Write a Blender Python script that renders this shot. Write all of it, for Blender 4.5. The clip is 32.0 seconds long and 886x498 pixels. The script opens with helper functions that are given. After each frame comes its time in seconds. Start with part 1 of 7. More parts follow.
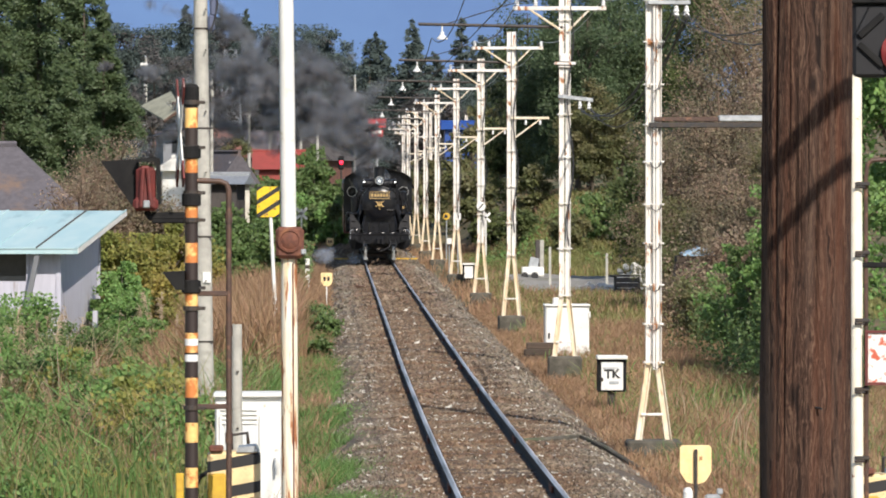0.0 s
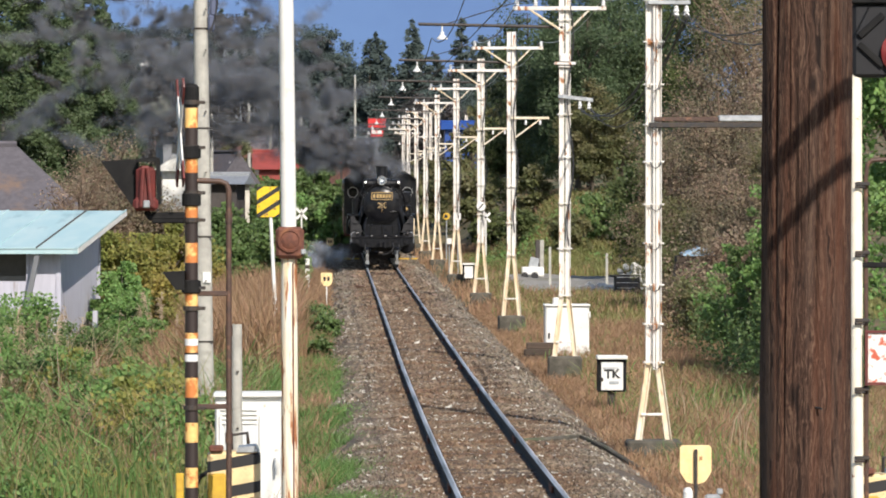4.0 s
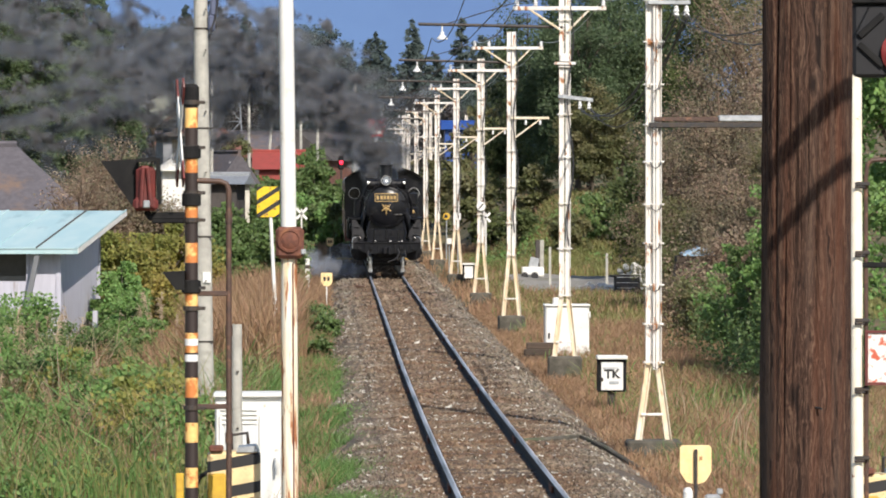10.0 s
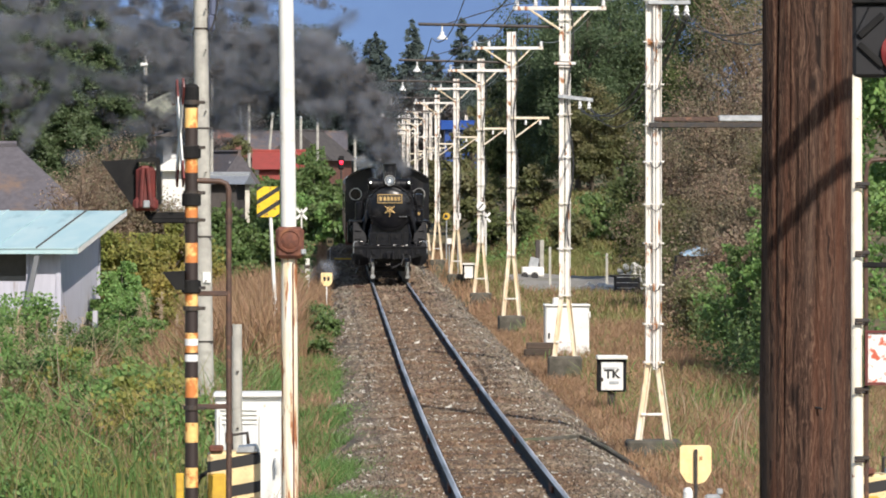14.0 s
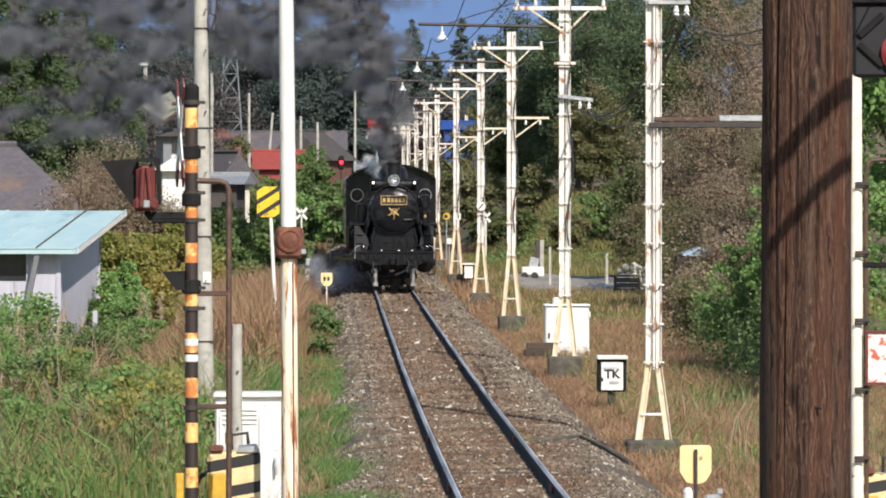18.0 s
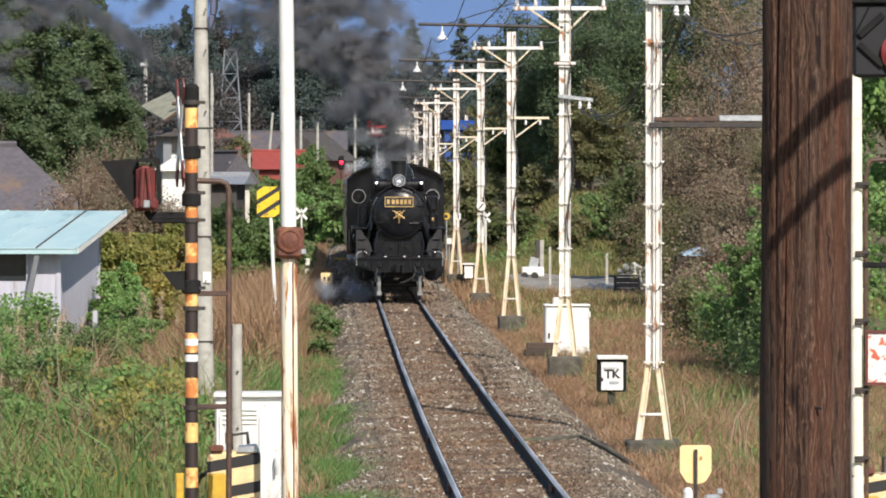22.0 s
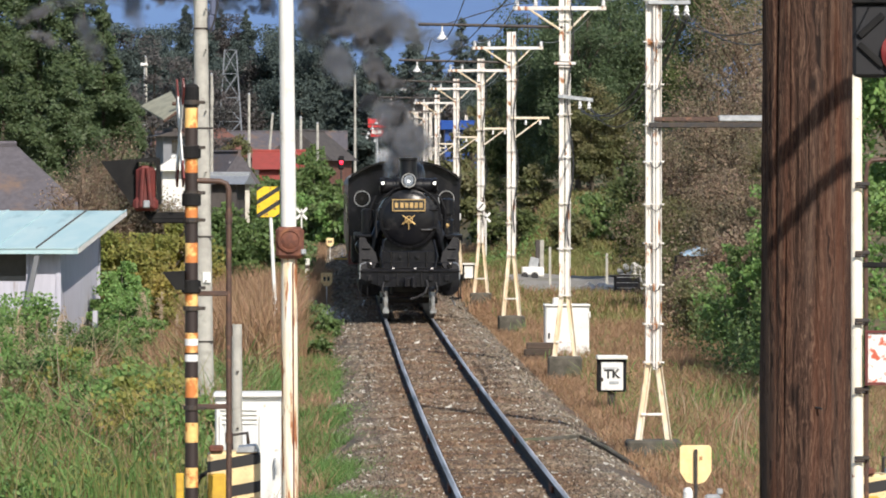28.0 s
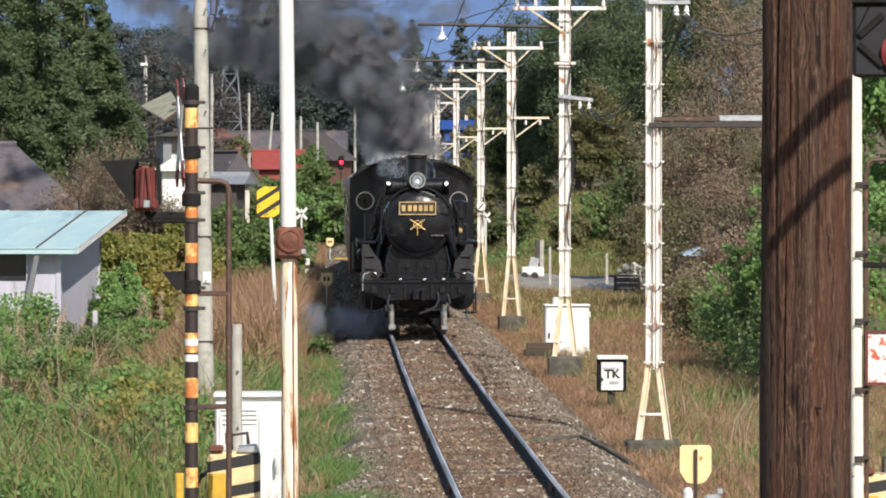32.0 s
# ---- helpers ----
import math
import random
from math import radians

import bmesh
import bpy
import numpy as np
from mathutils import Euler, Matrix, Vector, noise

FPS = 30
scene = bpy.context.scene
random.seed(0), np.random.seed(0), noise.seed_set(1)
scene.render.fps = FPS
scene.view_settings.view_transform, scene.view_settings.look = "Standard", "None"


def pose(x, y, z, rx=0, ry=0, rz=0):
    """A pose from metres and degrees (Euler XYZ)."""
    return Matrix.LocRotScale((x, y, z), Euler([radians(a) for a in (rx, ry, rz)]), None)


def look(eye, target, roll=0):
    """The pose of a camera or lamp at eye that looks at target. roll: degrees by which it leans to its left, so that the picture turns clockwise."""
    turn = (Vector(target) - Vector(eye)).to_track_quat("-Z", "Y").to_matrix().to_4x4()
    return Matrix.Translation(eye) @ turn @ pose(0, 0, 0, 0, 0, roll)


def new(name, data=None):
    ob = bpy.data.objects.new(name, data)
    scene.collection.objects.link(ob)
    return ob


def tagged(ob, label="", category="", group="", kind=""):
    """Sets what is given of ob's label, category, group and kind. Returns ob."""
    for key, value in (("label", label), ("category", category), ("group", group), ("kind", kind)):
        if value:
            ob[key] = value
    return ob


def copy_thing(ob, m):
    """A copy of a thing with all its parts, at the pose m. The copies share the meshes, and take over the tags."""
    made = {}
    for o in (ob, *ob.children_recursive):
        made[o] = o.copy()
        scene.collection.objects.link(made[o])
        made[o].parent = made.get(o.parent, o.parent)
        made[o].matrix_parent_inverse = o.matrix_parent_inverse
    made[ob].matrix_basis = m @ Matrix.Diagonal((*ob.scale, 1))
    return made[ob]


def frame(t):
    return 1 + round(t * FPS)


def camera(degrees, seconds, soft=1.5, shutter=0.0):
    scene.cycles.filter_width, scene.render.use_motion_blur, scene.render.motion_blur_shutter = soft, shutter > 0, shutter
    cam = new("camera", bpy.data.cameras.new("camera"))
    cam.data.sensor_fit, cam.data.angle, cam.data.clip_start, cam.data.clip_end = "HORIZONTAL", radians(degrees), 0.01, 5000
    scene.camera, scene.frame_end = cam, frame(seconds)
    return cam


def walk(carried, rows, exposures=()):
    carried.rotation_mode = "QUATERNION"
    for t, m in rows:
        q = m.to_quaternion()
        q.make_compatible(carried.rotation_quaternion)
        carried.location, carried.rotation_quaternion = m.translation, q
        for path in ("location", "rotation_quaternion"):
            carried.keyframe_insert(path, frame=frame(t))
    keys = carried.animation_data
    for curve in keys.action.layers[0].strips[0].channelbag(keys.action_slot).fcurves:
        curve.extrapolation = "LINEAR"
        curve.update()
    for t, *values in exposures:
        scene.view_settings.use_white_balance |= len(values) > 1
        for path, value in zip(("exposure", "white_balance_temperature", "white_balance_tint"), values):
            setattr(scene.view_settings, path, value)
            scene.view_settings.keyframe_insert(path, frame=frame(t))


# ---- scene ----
# The track runs along +y with its rail tops at z = 0 and its centre line at x = 0.
EYE = Vector((-1.85, 0.0, 3.33))
cam = camera(10.54, 32.0, 1.9)
AIM = EYE + Vector((0.02294 * 100, 100, -0.01429 * 100))
walk(cam, [(0.0, look(EYE, AIM)), (32.0, look(EYE, AIM))], exposures=[(0.0, 0.27), (32.0, 0.27)])

# ---- light ----
SUN_EL, SUN_AZ = radians(38), radians(20)      # azimuth from straight behind the camera towards its right
TO_SUN = Vector((math.sin(SUN_AZ) * math.cos(SUN_EL), -math.cos(SUN_AZ) * math.cos(SUN_EL), math.sin(SUN_EL)))
world = bpy.data.worlds.new("sky")
world.use_nodes = True
scene.world = world
sky = world.node_tree.nodes.new("ShaderNodeTexSky")
sky.sky_type, sky.sun_disc = "NISHITA", False
sky.sun_elevation, sky.sun_rotation = SUN_EL, math.pi - SUN_AZ
sky.altitude, sky.air_density, sky.dust_density = 200, 1.0, 1.0
background = world.node_tree.nodes["Background"]
background.inputs["Strength"].default_value = 0.11
world.node_tree.links.new(sky.outputs[0], background.inputs["Color"])
sun = new("sun", bpy.data.lights.new("sun", "SUN"))
sun.data.energy, sun.data.angle, sun.data.color = 4.7, radians(0.55), (1.0, 0.912, 0.805)
sun.matrix_world = look(TO_SUN * 50, (0, 0, 0))


# ---- materials ----
def material(name, color, rough=0.7, metal=0.0, second=None, scale=4.0, detail=6.0, mixlow=0.4, mixhigh=0.62,
             bump=0.0, bump_scale=40.0, third=None, third_scale=0.6, third_low=0.55, third_high=0.7, stretch=(1, 1, 1),
             vary=0.0, island=0.0, coords="Object", transmit=0.0, coat=0.0, spec=0.5):
    """A surface of two or three tones mixed by noise at two scales, with fine relief; vary: by object, island: by loose piece."""
    m = bpy.data.materials.new(name)
    m.use_nodes = True
    nt = m.node_tree
    n, l = nt.nodes, nt.links
    b = n["Principled BSDF"]
    b.inputs["Roughness"].default_value = rough
    b.inputs["Metallic"].default_value = metal
    b.inputs["Coat Weight"].default_value = coat
    b.inputs["Specular IOR Level"].default_value = spec
    tc = n.new("ShaderNodeTexCoord")
    mp = n.new("ShaderNodeMapping")
    mp.inputs["Scale"].default_value = stretch
    l.new(tc.outputs[coords], mp.inputs["Vector"])

    def noise_mix(a, c, sc, lo, hi):
        t = n.new("ShaderNodeTexNoise")
        t.inputs["Scale"].default_value, t.inputs["Detail"].default_value, t.inputs["Roughness"].default_value = sc, detail, 0.62
        l.new(mp.outputs[0], t.inputs["Vector"])
        r = n.new("ShaderNodeMapRange")
        r.inputs["From Min"].default_value, r.inputs["From Max"].default_value = lo, hi
        l.new(t.outputs["Fac"], r.inputs["Value"])
        x = n.new("ShaderNodeMix")
        x.data_type = "RGBA"
        l.new(r.outputs[0], x.inputs["Factor"])
        if isinstance(a, tuple):
            x.inputs["A"].default_value = (*a, 1)
        else:
            l.new(a, x.inputs["A"])
        x.inputs["B"].default_value = (*c, 1)
        return x.outputs["Result"]

    col = noise_mix(color, second or tuple(0.75 * v for v in color), scale, mixlow, mixhigh)
    if third:
        col = noise_mix(col, third, third_scale, third_low, third_high)
    if vary or island:
        if island:
            src = n.new("ShaderNodeNewGeometry").outputs["Random Per Island"]
        else:
            src = n.new("ShaderNodeObjectInfo").outputs["Random"]
        amount = vary or island
        r = n.new("ShaderNodeMapRange")
        r.inputs["To Min"].default_value, r.inputs["To Max"].default_value = 1 - amount, 1 + amount
        l.new(src, r.inputs["Value"])
        hs = n.new("ShaderNodeHueSaturation")
        l.new(r.outputs[0], hs.inputs["Value"])
        r2 = n.new("ShaderNodeMapRange")
        r2.inputs["To Min"].default_value, r2.inputs["To Max"].default_value = 0.5 - amount * 0.06, 0.5 + amount * 0.04
        frac = n.new("ShaderNodeMath")
        frac.operation = "PINGPONG"
        frac.inputs[1].default_value = 0.13
        l.new(src, frac.inputs[0])
        sc2 = n.new("ShaderNodeMath")
        sc2.operation = "MULTIPLY"
        sc2.inputs[1].default_value = 7.6
        l.new(frac.outputs[0], sc2.inputs[0])
        l.new(sc2.outputs[0], r2.inputs["Value"])
        l.new(r2.outputs[0], hs.inputs["Hue"])
        l.new(col, hs.inputs["Color"])
        col = hs.outputs[0]
    l.new(col, b.inputs["Base Color"])
    if bump:
        t = n.new("ShaderNodeTexNoise")
        t.inputs["Scale"].default_value, t.inputs["Detail"].default_value = bump_scale, 5
        l.new(mp.outputs[0], t.inputs["Vector"])
        bp = n.new("ShaderNodeBump")
        bp.inputs["Strength"].default_value, bp.inputs["Distance"].default_value = bump, 0.02
        l.new(t.outputs["Fac"], bp.inputs["Height"])
        l.new(bp.outputs[0], b.inputs["Normal"])
    if transmit:
        tr = n.new("ShaderNodeBsdfTranslucent")
        l.new(col, tr.inputs["Color"])
        ms = n.new("ShaderNodeMixShader")
        ms.inputs[0].default_value = transmit
        l.new(b.outputs[0], ms.inputs[1])
        l.new(tr.outputs[0], ms.inputs[2])
        l.new(ms.outputs[0], n["Material Output"].inputs["Surface"])
    return m


def glowing(name, color, strength):
    m = bpy.data.materials.new(name)
    m.use_nodes = True
    b = m.node_tree.nodes["Principled BSDF"]
    b.inputs["Base Color"].default_value = (*color, 1)
    b.inputs["Emission Color"].default_value = (*color, 1)
    b.inputs["Emission Strength"].default_value = strength
    return m


def striped(name, dark, light, vec, width, share=0.5, stain=None, wear=0.58):
    """Paint in two colours in even bands along the direction vec (object space), chipped and dirty."""
    m = material(name, light, 0.55, second=tuple(0.8 * v for v in light), scale=9, third=stain or (0.22, 0.1, 0.05), third_scale=7,
                 third_low=wear, third_high=wear + 0.07)
    nt = m.node_tree
    n, l = nt.nodes, nt.links
    b = n["Principled BSDF"]
    old = b.inputs["Base Color"].links[0].from_socket
    tc = n.new("ShaderNodeTexCoord")
    dot = n.new("ShaderNodeVectorMath")
    dot.operation = "DOT_PRODUCT"
    dot.inputs[1].default_value = vec
    l.new(tc.outputs["Object"], dot.inputs[0])
    mod = n.new("ShaderNodeMath")
    mod.operation = "FLOORED_MODULO"
    mod.inputs[1].default_value = width
    l.new(dot.outputs["Value"], mod.inputs[0])
    cmp = n.new("ShaderNodeMath")
    cmp.operation = "LESS_THAN"
    cmp.inputs[1].default_value = width * share
    l.new(mod.outputs[0], cmp.inputs[0])
    x = n.new("ShaderNodeMix")
    x.data_type = "RGBA"
    l.new(cmp.outputs[0], x.inputs["Factor"])
    l.new(old, x.inputs["A"])
    x.inputs["B"].default_value = (*dark, 1)
    l.new(x.outputs["Result"], b.inputs["Base Color"])
    return m


RUSTY_WHITE = material("rusty_white_paint", (0.76, 0.745, 0.72), 0.55, second=(0.7, 0.66, 0.6), scale=5, stretch=(1, 1, 0.35),
                       third=(0.34, 0.15, 0.06), third_scale=8, third_low=0.57, third_high=0.63, bump=0.2, vary=0.06)
CREAM = material("cream_paint", (0.88, 0.68, 0.36), 0.55, second=(0.84, 0.58, 0.27), scale=6, third=(0.4, 0.2, 0.08), third_scale=9, third_low=0.64, third_high=0.68)
PALE_OCHRE = material("stained_pale_paint", (0.74, 0.68, 0.57), 0.6, second=(0.64, 0.51, 0.33), scale=6, stretch=(1, 1, 0.3), third=(0.4, 0.2, 0.08), third_scale=10, third_low=0.6, third_high=0.66)
WHITE = material("white_paint", (0.76, 0.76, 0.74), 0.5, second=(0.67, 0.67, 0.64), scale=3, third=(0.5, 0.46, 0.38), third_scale=8, third_low=0.64, third_high=0.72)
CONCRETE = material("concrete", (0.44, 0.43, 0.39), 0.9, second=(0.34, 0.33, 0.3), scale=5, third=(0.2, 0.2, 0.17), third_scale=2.3, third_low=0.56, third_high=0.7, bump=0.3, bump_scale=60)
OLD_CONCRETE = material("old_concrete", (0.115, 0.105, 0.085), 0.95, second=(0.065, 0.06, 0.048), scale=6, third=(0.08, 0.1, 0.05), third_scale=2, bump=0.5, bump_scale=50)
MAST_RUST = material("peeling_rusty_white_paint", (0.82, 0.78, 0.68), 0.6, second=(0.76, 0.63, 0.42), scale=16, stretch=(1, 1, 0.1),
                     third=(0.34, 0.13, 0.05), third_scale=17, third_low=0.53, third_high=0.59, bump=0.3)
RUST = material("rust", (0.17, 0.065, 0.04), 0.85, second=(0.1, 0.04, 0.03), scale=14, third=(0.3, 0.13, 0.06), third_scale=5, bump=0.3)
IRON = material("dark_iron", (0.035, 0.034, 0.036), 0.55, 0.2, second=(0.06, 0.045, 0.035), scale=12, bump=0.15)
GALV = material("galvanised_steel", (0.5, 0.52, 0.54), 0.45, 0.6, second=(0.36, 0.38, 0.4), scale=9)
BLACK = material("black_paint", (0.018, 0.018, 0.02), 0.45, second=(0.03, 0.028, 0.028), scale=6)
PORCELAIN = material("porcelain", (0.8, 0.8, 0.8), 0.2)
WIRE = material("cable", (0.03, 0.03, 0.035), 0.6)
YELLOW = material("yellow_paint", (0.62, 0.4, 0.04), 0.55, second=(0.5, 0.3, 0.04), scale=6, third=(0.25, 0.13, 0.05), third_scale=9, third_low=0.62, third_high=0.68)
RED_PAINT = material("red_paint", (0.15, 0.028, 0.024), 0.65, second=(0.1, 0.022, 0.02), scale=8)


# ---- mesh tools ----
class Geo:
    """Collects boxes, rods and turned shapes for one mesh."""

    def __init__(self):
        self.v, self.f = [], []

    def add(self, verts, faces):
        k = len(self.v)
        self.v += [tuple(p) for p in verts]
        self.f += [tuple(i + k for i in q) for q in faces]
        return self

    def box(self, cx, cy, cz, sx, sy, sz, bevel=0.0, m=None):
        """A box by centre and size, its edges chamfered by bevel."""
        hx, hy, hz = sx / 2, sy / 2, sz / 2
        b = min(bevel, hx * 0.9, hy * 0.9, hz * 0.9)
        pts = []
        if b <= 0:
            pts = [Vector((cx + i * hx, cy + j * hy, cz + k * hz)) for k in (-1, 1) for j in (-1, 1) for i in (-1, 1)]
            faces = [(0, 2, 3, 1), (4, 5, 7, 6), (0, 1, 5, 4), (2, 6, 7, 3), (0, 4, 6, 2), (1, 3, 7, 5)]
        else:
            bm = bmesh.new()
            bmesh.ops.create_cube(bm, size=1)
            for p in bm.verts:
                p.co = Vector((cx + p.co.x * sx, cy + p.co.y * sy, cz + p.co.z * sz))
            bmesh.ops.bevel(bm, geom=bm.edges[:], offset=b, segments=1, affect="EDGES")
            bm.verts.index_update()
            pts = [p.co.copy() for p in bm.verts]
            faces = [tuple(p.index for p in q.verts) for q in bm.faces]
            bm.free()
        if m:
            pts = [m @ p for p in pts]
        return self.add(pts, faces)

    def rod(self, a, b, r0, r1=None, n=10, caps=True):
        """A round rod from a to b, tapering from r0 to r1."""
        a, b = Vector(a), Vector(b)
        r1 = r0 if r1 is None else r1
        d = (b - a).normalized()
        u = d.orthogonal().normalized()
        w = d.cross(u)
        v = [p + (u * math.cos(2 * math.pi * i / n) + w * math.sin(2 * math.pi * i / n)) * r for p, r in ((a, r0), (b, r1)) for i in range(n)]
        f = [(i, (i + 1) % n, n + (i + 1) % n, n + i) for i in range(n)]
        if caps:
            f += [tuple(range(n - 1, -1, -1)), tuple(range(n, 2 * n))]
        return self.add(v, f)

    def path(self, pts, r, n=8):
        """One bent tube through the points."""
        p = [Vector(q) for q in pts]
        v, f, u = [], [], None
        for i, q in enumerate(p):
            d = ((p[min(i + 1, len(p) - 1)] - q).normalized() + (q - p[max(i - 1, 0)]).normalized()).normalized()
            u = d.orthogonal().normalized() if u is None else (u - d * u.dot(d)).normalized()
            w = d.cross(u)
            v += [q + (u * math.cos(2 * math.pi * k / n) + w * math.sin(2 * math.pi * k / n)) * r for k in range(n)]
        for j in range(len(p) - 1):
            f += [(j * n + k, j * n + (k + 1) % n, (j + 1) * n + (k + 1) % n, (j + 1) * n + k) for k in range(n)]
        f += [tuple(range(n - 1, -1, -1)), tuple(range((len(p) - 1) * n, len(p) * n))]
        return self.add(v, f)

    def turned(self, profile, m=None, n=32):
        """A shape turned about the local z axis: profile rows are (radius, z)."""
        v, f = [], []
        for r, z in profile:
            for i in range(n):
                a = 2 * math.pi * i / n
                v.append(Vector((r * math.cos(a), r * math.sin(a), z)))
        k = len(profile)
        for j in range(k - 1):
            for i in range(n):
                f.append((j * n + i, j * n + (i + 1) % n, (j + 1) * n + (i + 1) % n, (j + 1) * n + i))
        f += [tuple(range(n - 1, -1, -1)), tuple(range((k - 1) * n, k * n))]
        return self.add([m @ p for p in v] if m else v, f)

    def ring(self, profile, m=None, n=28):
        """A closed ring turned about the local z axis: profile rows (radius, z) go once round its section."""
        k = len(profile)
        v = [Vector((r * math.cos(2 * math.pi * i / n), r * math.sin(2 * math.pi * i / n), z)) for r, z in profile for i in range(n)]
        f = [(j * n + i, j * n + (i + 1) % n, ((j + 1) % k) * n + (i + 1) % n, ((j + 1) % k) * n + i) for j in range(k) for i in range(n)]
        return self.add([m @ p for p in v] if m else v, f)

    def slab(self, outline, y0, y1, m=None):
        """An outline in x, z drawn out from y0 to y1."""
        n = len(outline)
        v = [Vector((x, y, z)) for y in (y0, y1) for x, z in outline]
        f = [tuple(range(n)), tuple(range(2 * n - 1, n - 1, -1))] + [(i, n + i, n + (i + 1) % n, (i + 1) % n) for i in range(n)]
        return self.add([m @ p for p in v] if m else v, f)

    def mesh(self, name, mat, smooth=False):
        me = bpy.data.meshes.new(name)
        me.from_pydata([tuple(p) for p in self.v], [], self.f)
        me.materials.append(mat)
        bm = bmesh.new()
        bm.from_mesh(me)
        bmesh.ops.recalc_face_normals(bm, faces=bm.faces)
        bm.to_mesh(me)
        bm.free()
        if smooth:
            me.polygons.foreach_set("use_smooth", [True] * len(me.polygons))
            me.set_sharp_from_angle(angle=radians(40))
        return me


def part(name, geo, mat, parent=None, label="", smooth=False):
    ob = new(name, geo.mesh(name, mat, smooth))
    if parent:
        ob.parent = parent
    return tagged(ob, label)


def thing(name, label, category, x=0, y=0, z=0, rz=0, group="", kind=""):
    ob = new(name)
    ob.empty_display_size = 0.2
    ob.matrix_basis = pose(x, y, z, 0, 0, rz)
    return tagged(ob, label, category, group, kind)


def quads(name, verts, mat, parent=None, tri=False):
    """A mesh of loose quads (or triangles) from an array of corner points."""
    k = 3 if tri else 4
    v = np.asarray(verts, dtype=np.float32).reshape(-1, 3)
    cnt = len(v) // k
    me = bpy.data.meshes.new(name)
    me.vertices.add(len(v))
    me.vertices.foreach_set("co", v.ravel())
    me.loops.add(len(v))
    me.loops.foreach_set("vertex_index", np.arange(len(v), dtype=np.int32))
    me.polygons.add(cnt)
    me.polygons.foreach_set("loop_start", np.arange(0, len(v), k, dtype=np.int32))
    me.polygons.foreach_set("loop_total", np.full(cnt, k, dtype=np.int32))
    me.update()
    me.materials.append(mat)
    ob = new(name, me)
    if parent:
        ob.parent = parent
    return ob


def sheet(name, xs, ys, height, mat):
    """A ground sheet over a grid, with a height function of arrays x, y."""
    X, Y = np.meshgrid(xs, ys)
    Z = height(X, Y)
    v = np.stack([X, Y, Z], -1).reshape(-1, 3)
    a, b = len(xs), len(ys)
    i = np.arange((b - 1) * a).reshape(b - 1, a)[:, :-1].ravel()
    f = np.stack([i, i + 1, i + a + 1, i + a], -1)
    me = bpy.data.meshes.new(name)
    me.from_pydata(v.tolist(), [], f.tolist())
    me.polygons.foreach_set("use_smooth", [True] * len(me.polygons))
    me.materials.append(mat)
    return new(name, me)


def leaves(points, size, rng, long=1.5, droop=0.3, out=None):
    """Corner points of one pointed leaf-like quad at each point, its face turned loosely to the light from the south and above."""
    p = np.asarray(points)
    n = len(p)
    face = rng.normal(size=(n, 3)) * 0.62 + np.array([0.14, -0.42, 0.6])
    face /= np.linalg.norm(face, axis=1)[:, None]
    e = rng.normal(size=(n, 3)) if out is None else rng.normal(size=(n, 3)) * 0.5 + out
    e[:, 2] -= droop
    d = e - face * np.sum(e * face, axis=1)[:, None]
    d /= np.linalg.norm(d, axis=1)[:, None] + 1e-9
    w = np.cross(face, d)
    s = (size * rng.uniform(0.6, 1.35, n))[:, None]
    L, W = d * s * long * 0.5, w * s * 0.5
    return np.stack([p - L, p + W * 0.9 - L * 0.1, p + L, p - W * 0.9 - L * 0.1], 1)


# ---- ground, ballast and track ----
GROUND = material("grassy_earth", (0.10, 0.085, 0.04), 0.95, second=(0.06, 0.075, 0.025), scale=0.9, third=(0.17, 0.12, 0.06), third_scale=0.25,
                  third_low=0.45, third_high=0.6, bump=0.6, bump_scale=9)
BALLAST = material("ballast_bed", (0.11, 0.095, 0.076), 0.95, second=(0.055, 0.046, 0.036), scale=22, third=(0.13, 0.085, 0.06), third_scale=1.3,
                   third_low=0.4, third_high=0.65, bump=1.0, bump_scale=30)
STONE = material("ballast_stone", (0.235, 0.215, 0.175), 0.9, second=(0.125, 0.108, 0.084), scale=1.7, third=(0.155, 0.118, 0.083), third_scale=0.7,
                 third_low=0.42, third_high=0.6, island=0.5)
SLEEPER = material("tarred_sleeper", (0.085, 0.06, 0.045), 0.9, second=(0.05, 0.037, 0.03), scale=6, stretch=(0.3, 3, 3), bump=0.6, bump_scale=25, vary=0.2)
RAIL_SIDE = material("rusty_rail_side", (0.028, 0.022, 0.02), 0.85, 0.0, second=(0.02, 0.017, 0.017), scale=6, stretch=(1, 0.2, 1))
# worn head steel; its pale blue-grey streaks also paint in the sheen
RAIL_HEAD = material("worn_rail_head_with_sheen", (0.32, 0.34, 0.39), 0.4, 0.2, second=(0.06, 0.065, 0.07), scale=2, stretch=(6, 0.1, 1), spec=0.3)
# pale colour that paints a highlight line along one top edge
RAIL_GLINT = material("rail_edge_highlight", (0.68, 0.7, 0.75), 0.35, 0.3, second=(0.42, 0.43, 0.47), scale=2, stretch=(6, 0.1, 1))


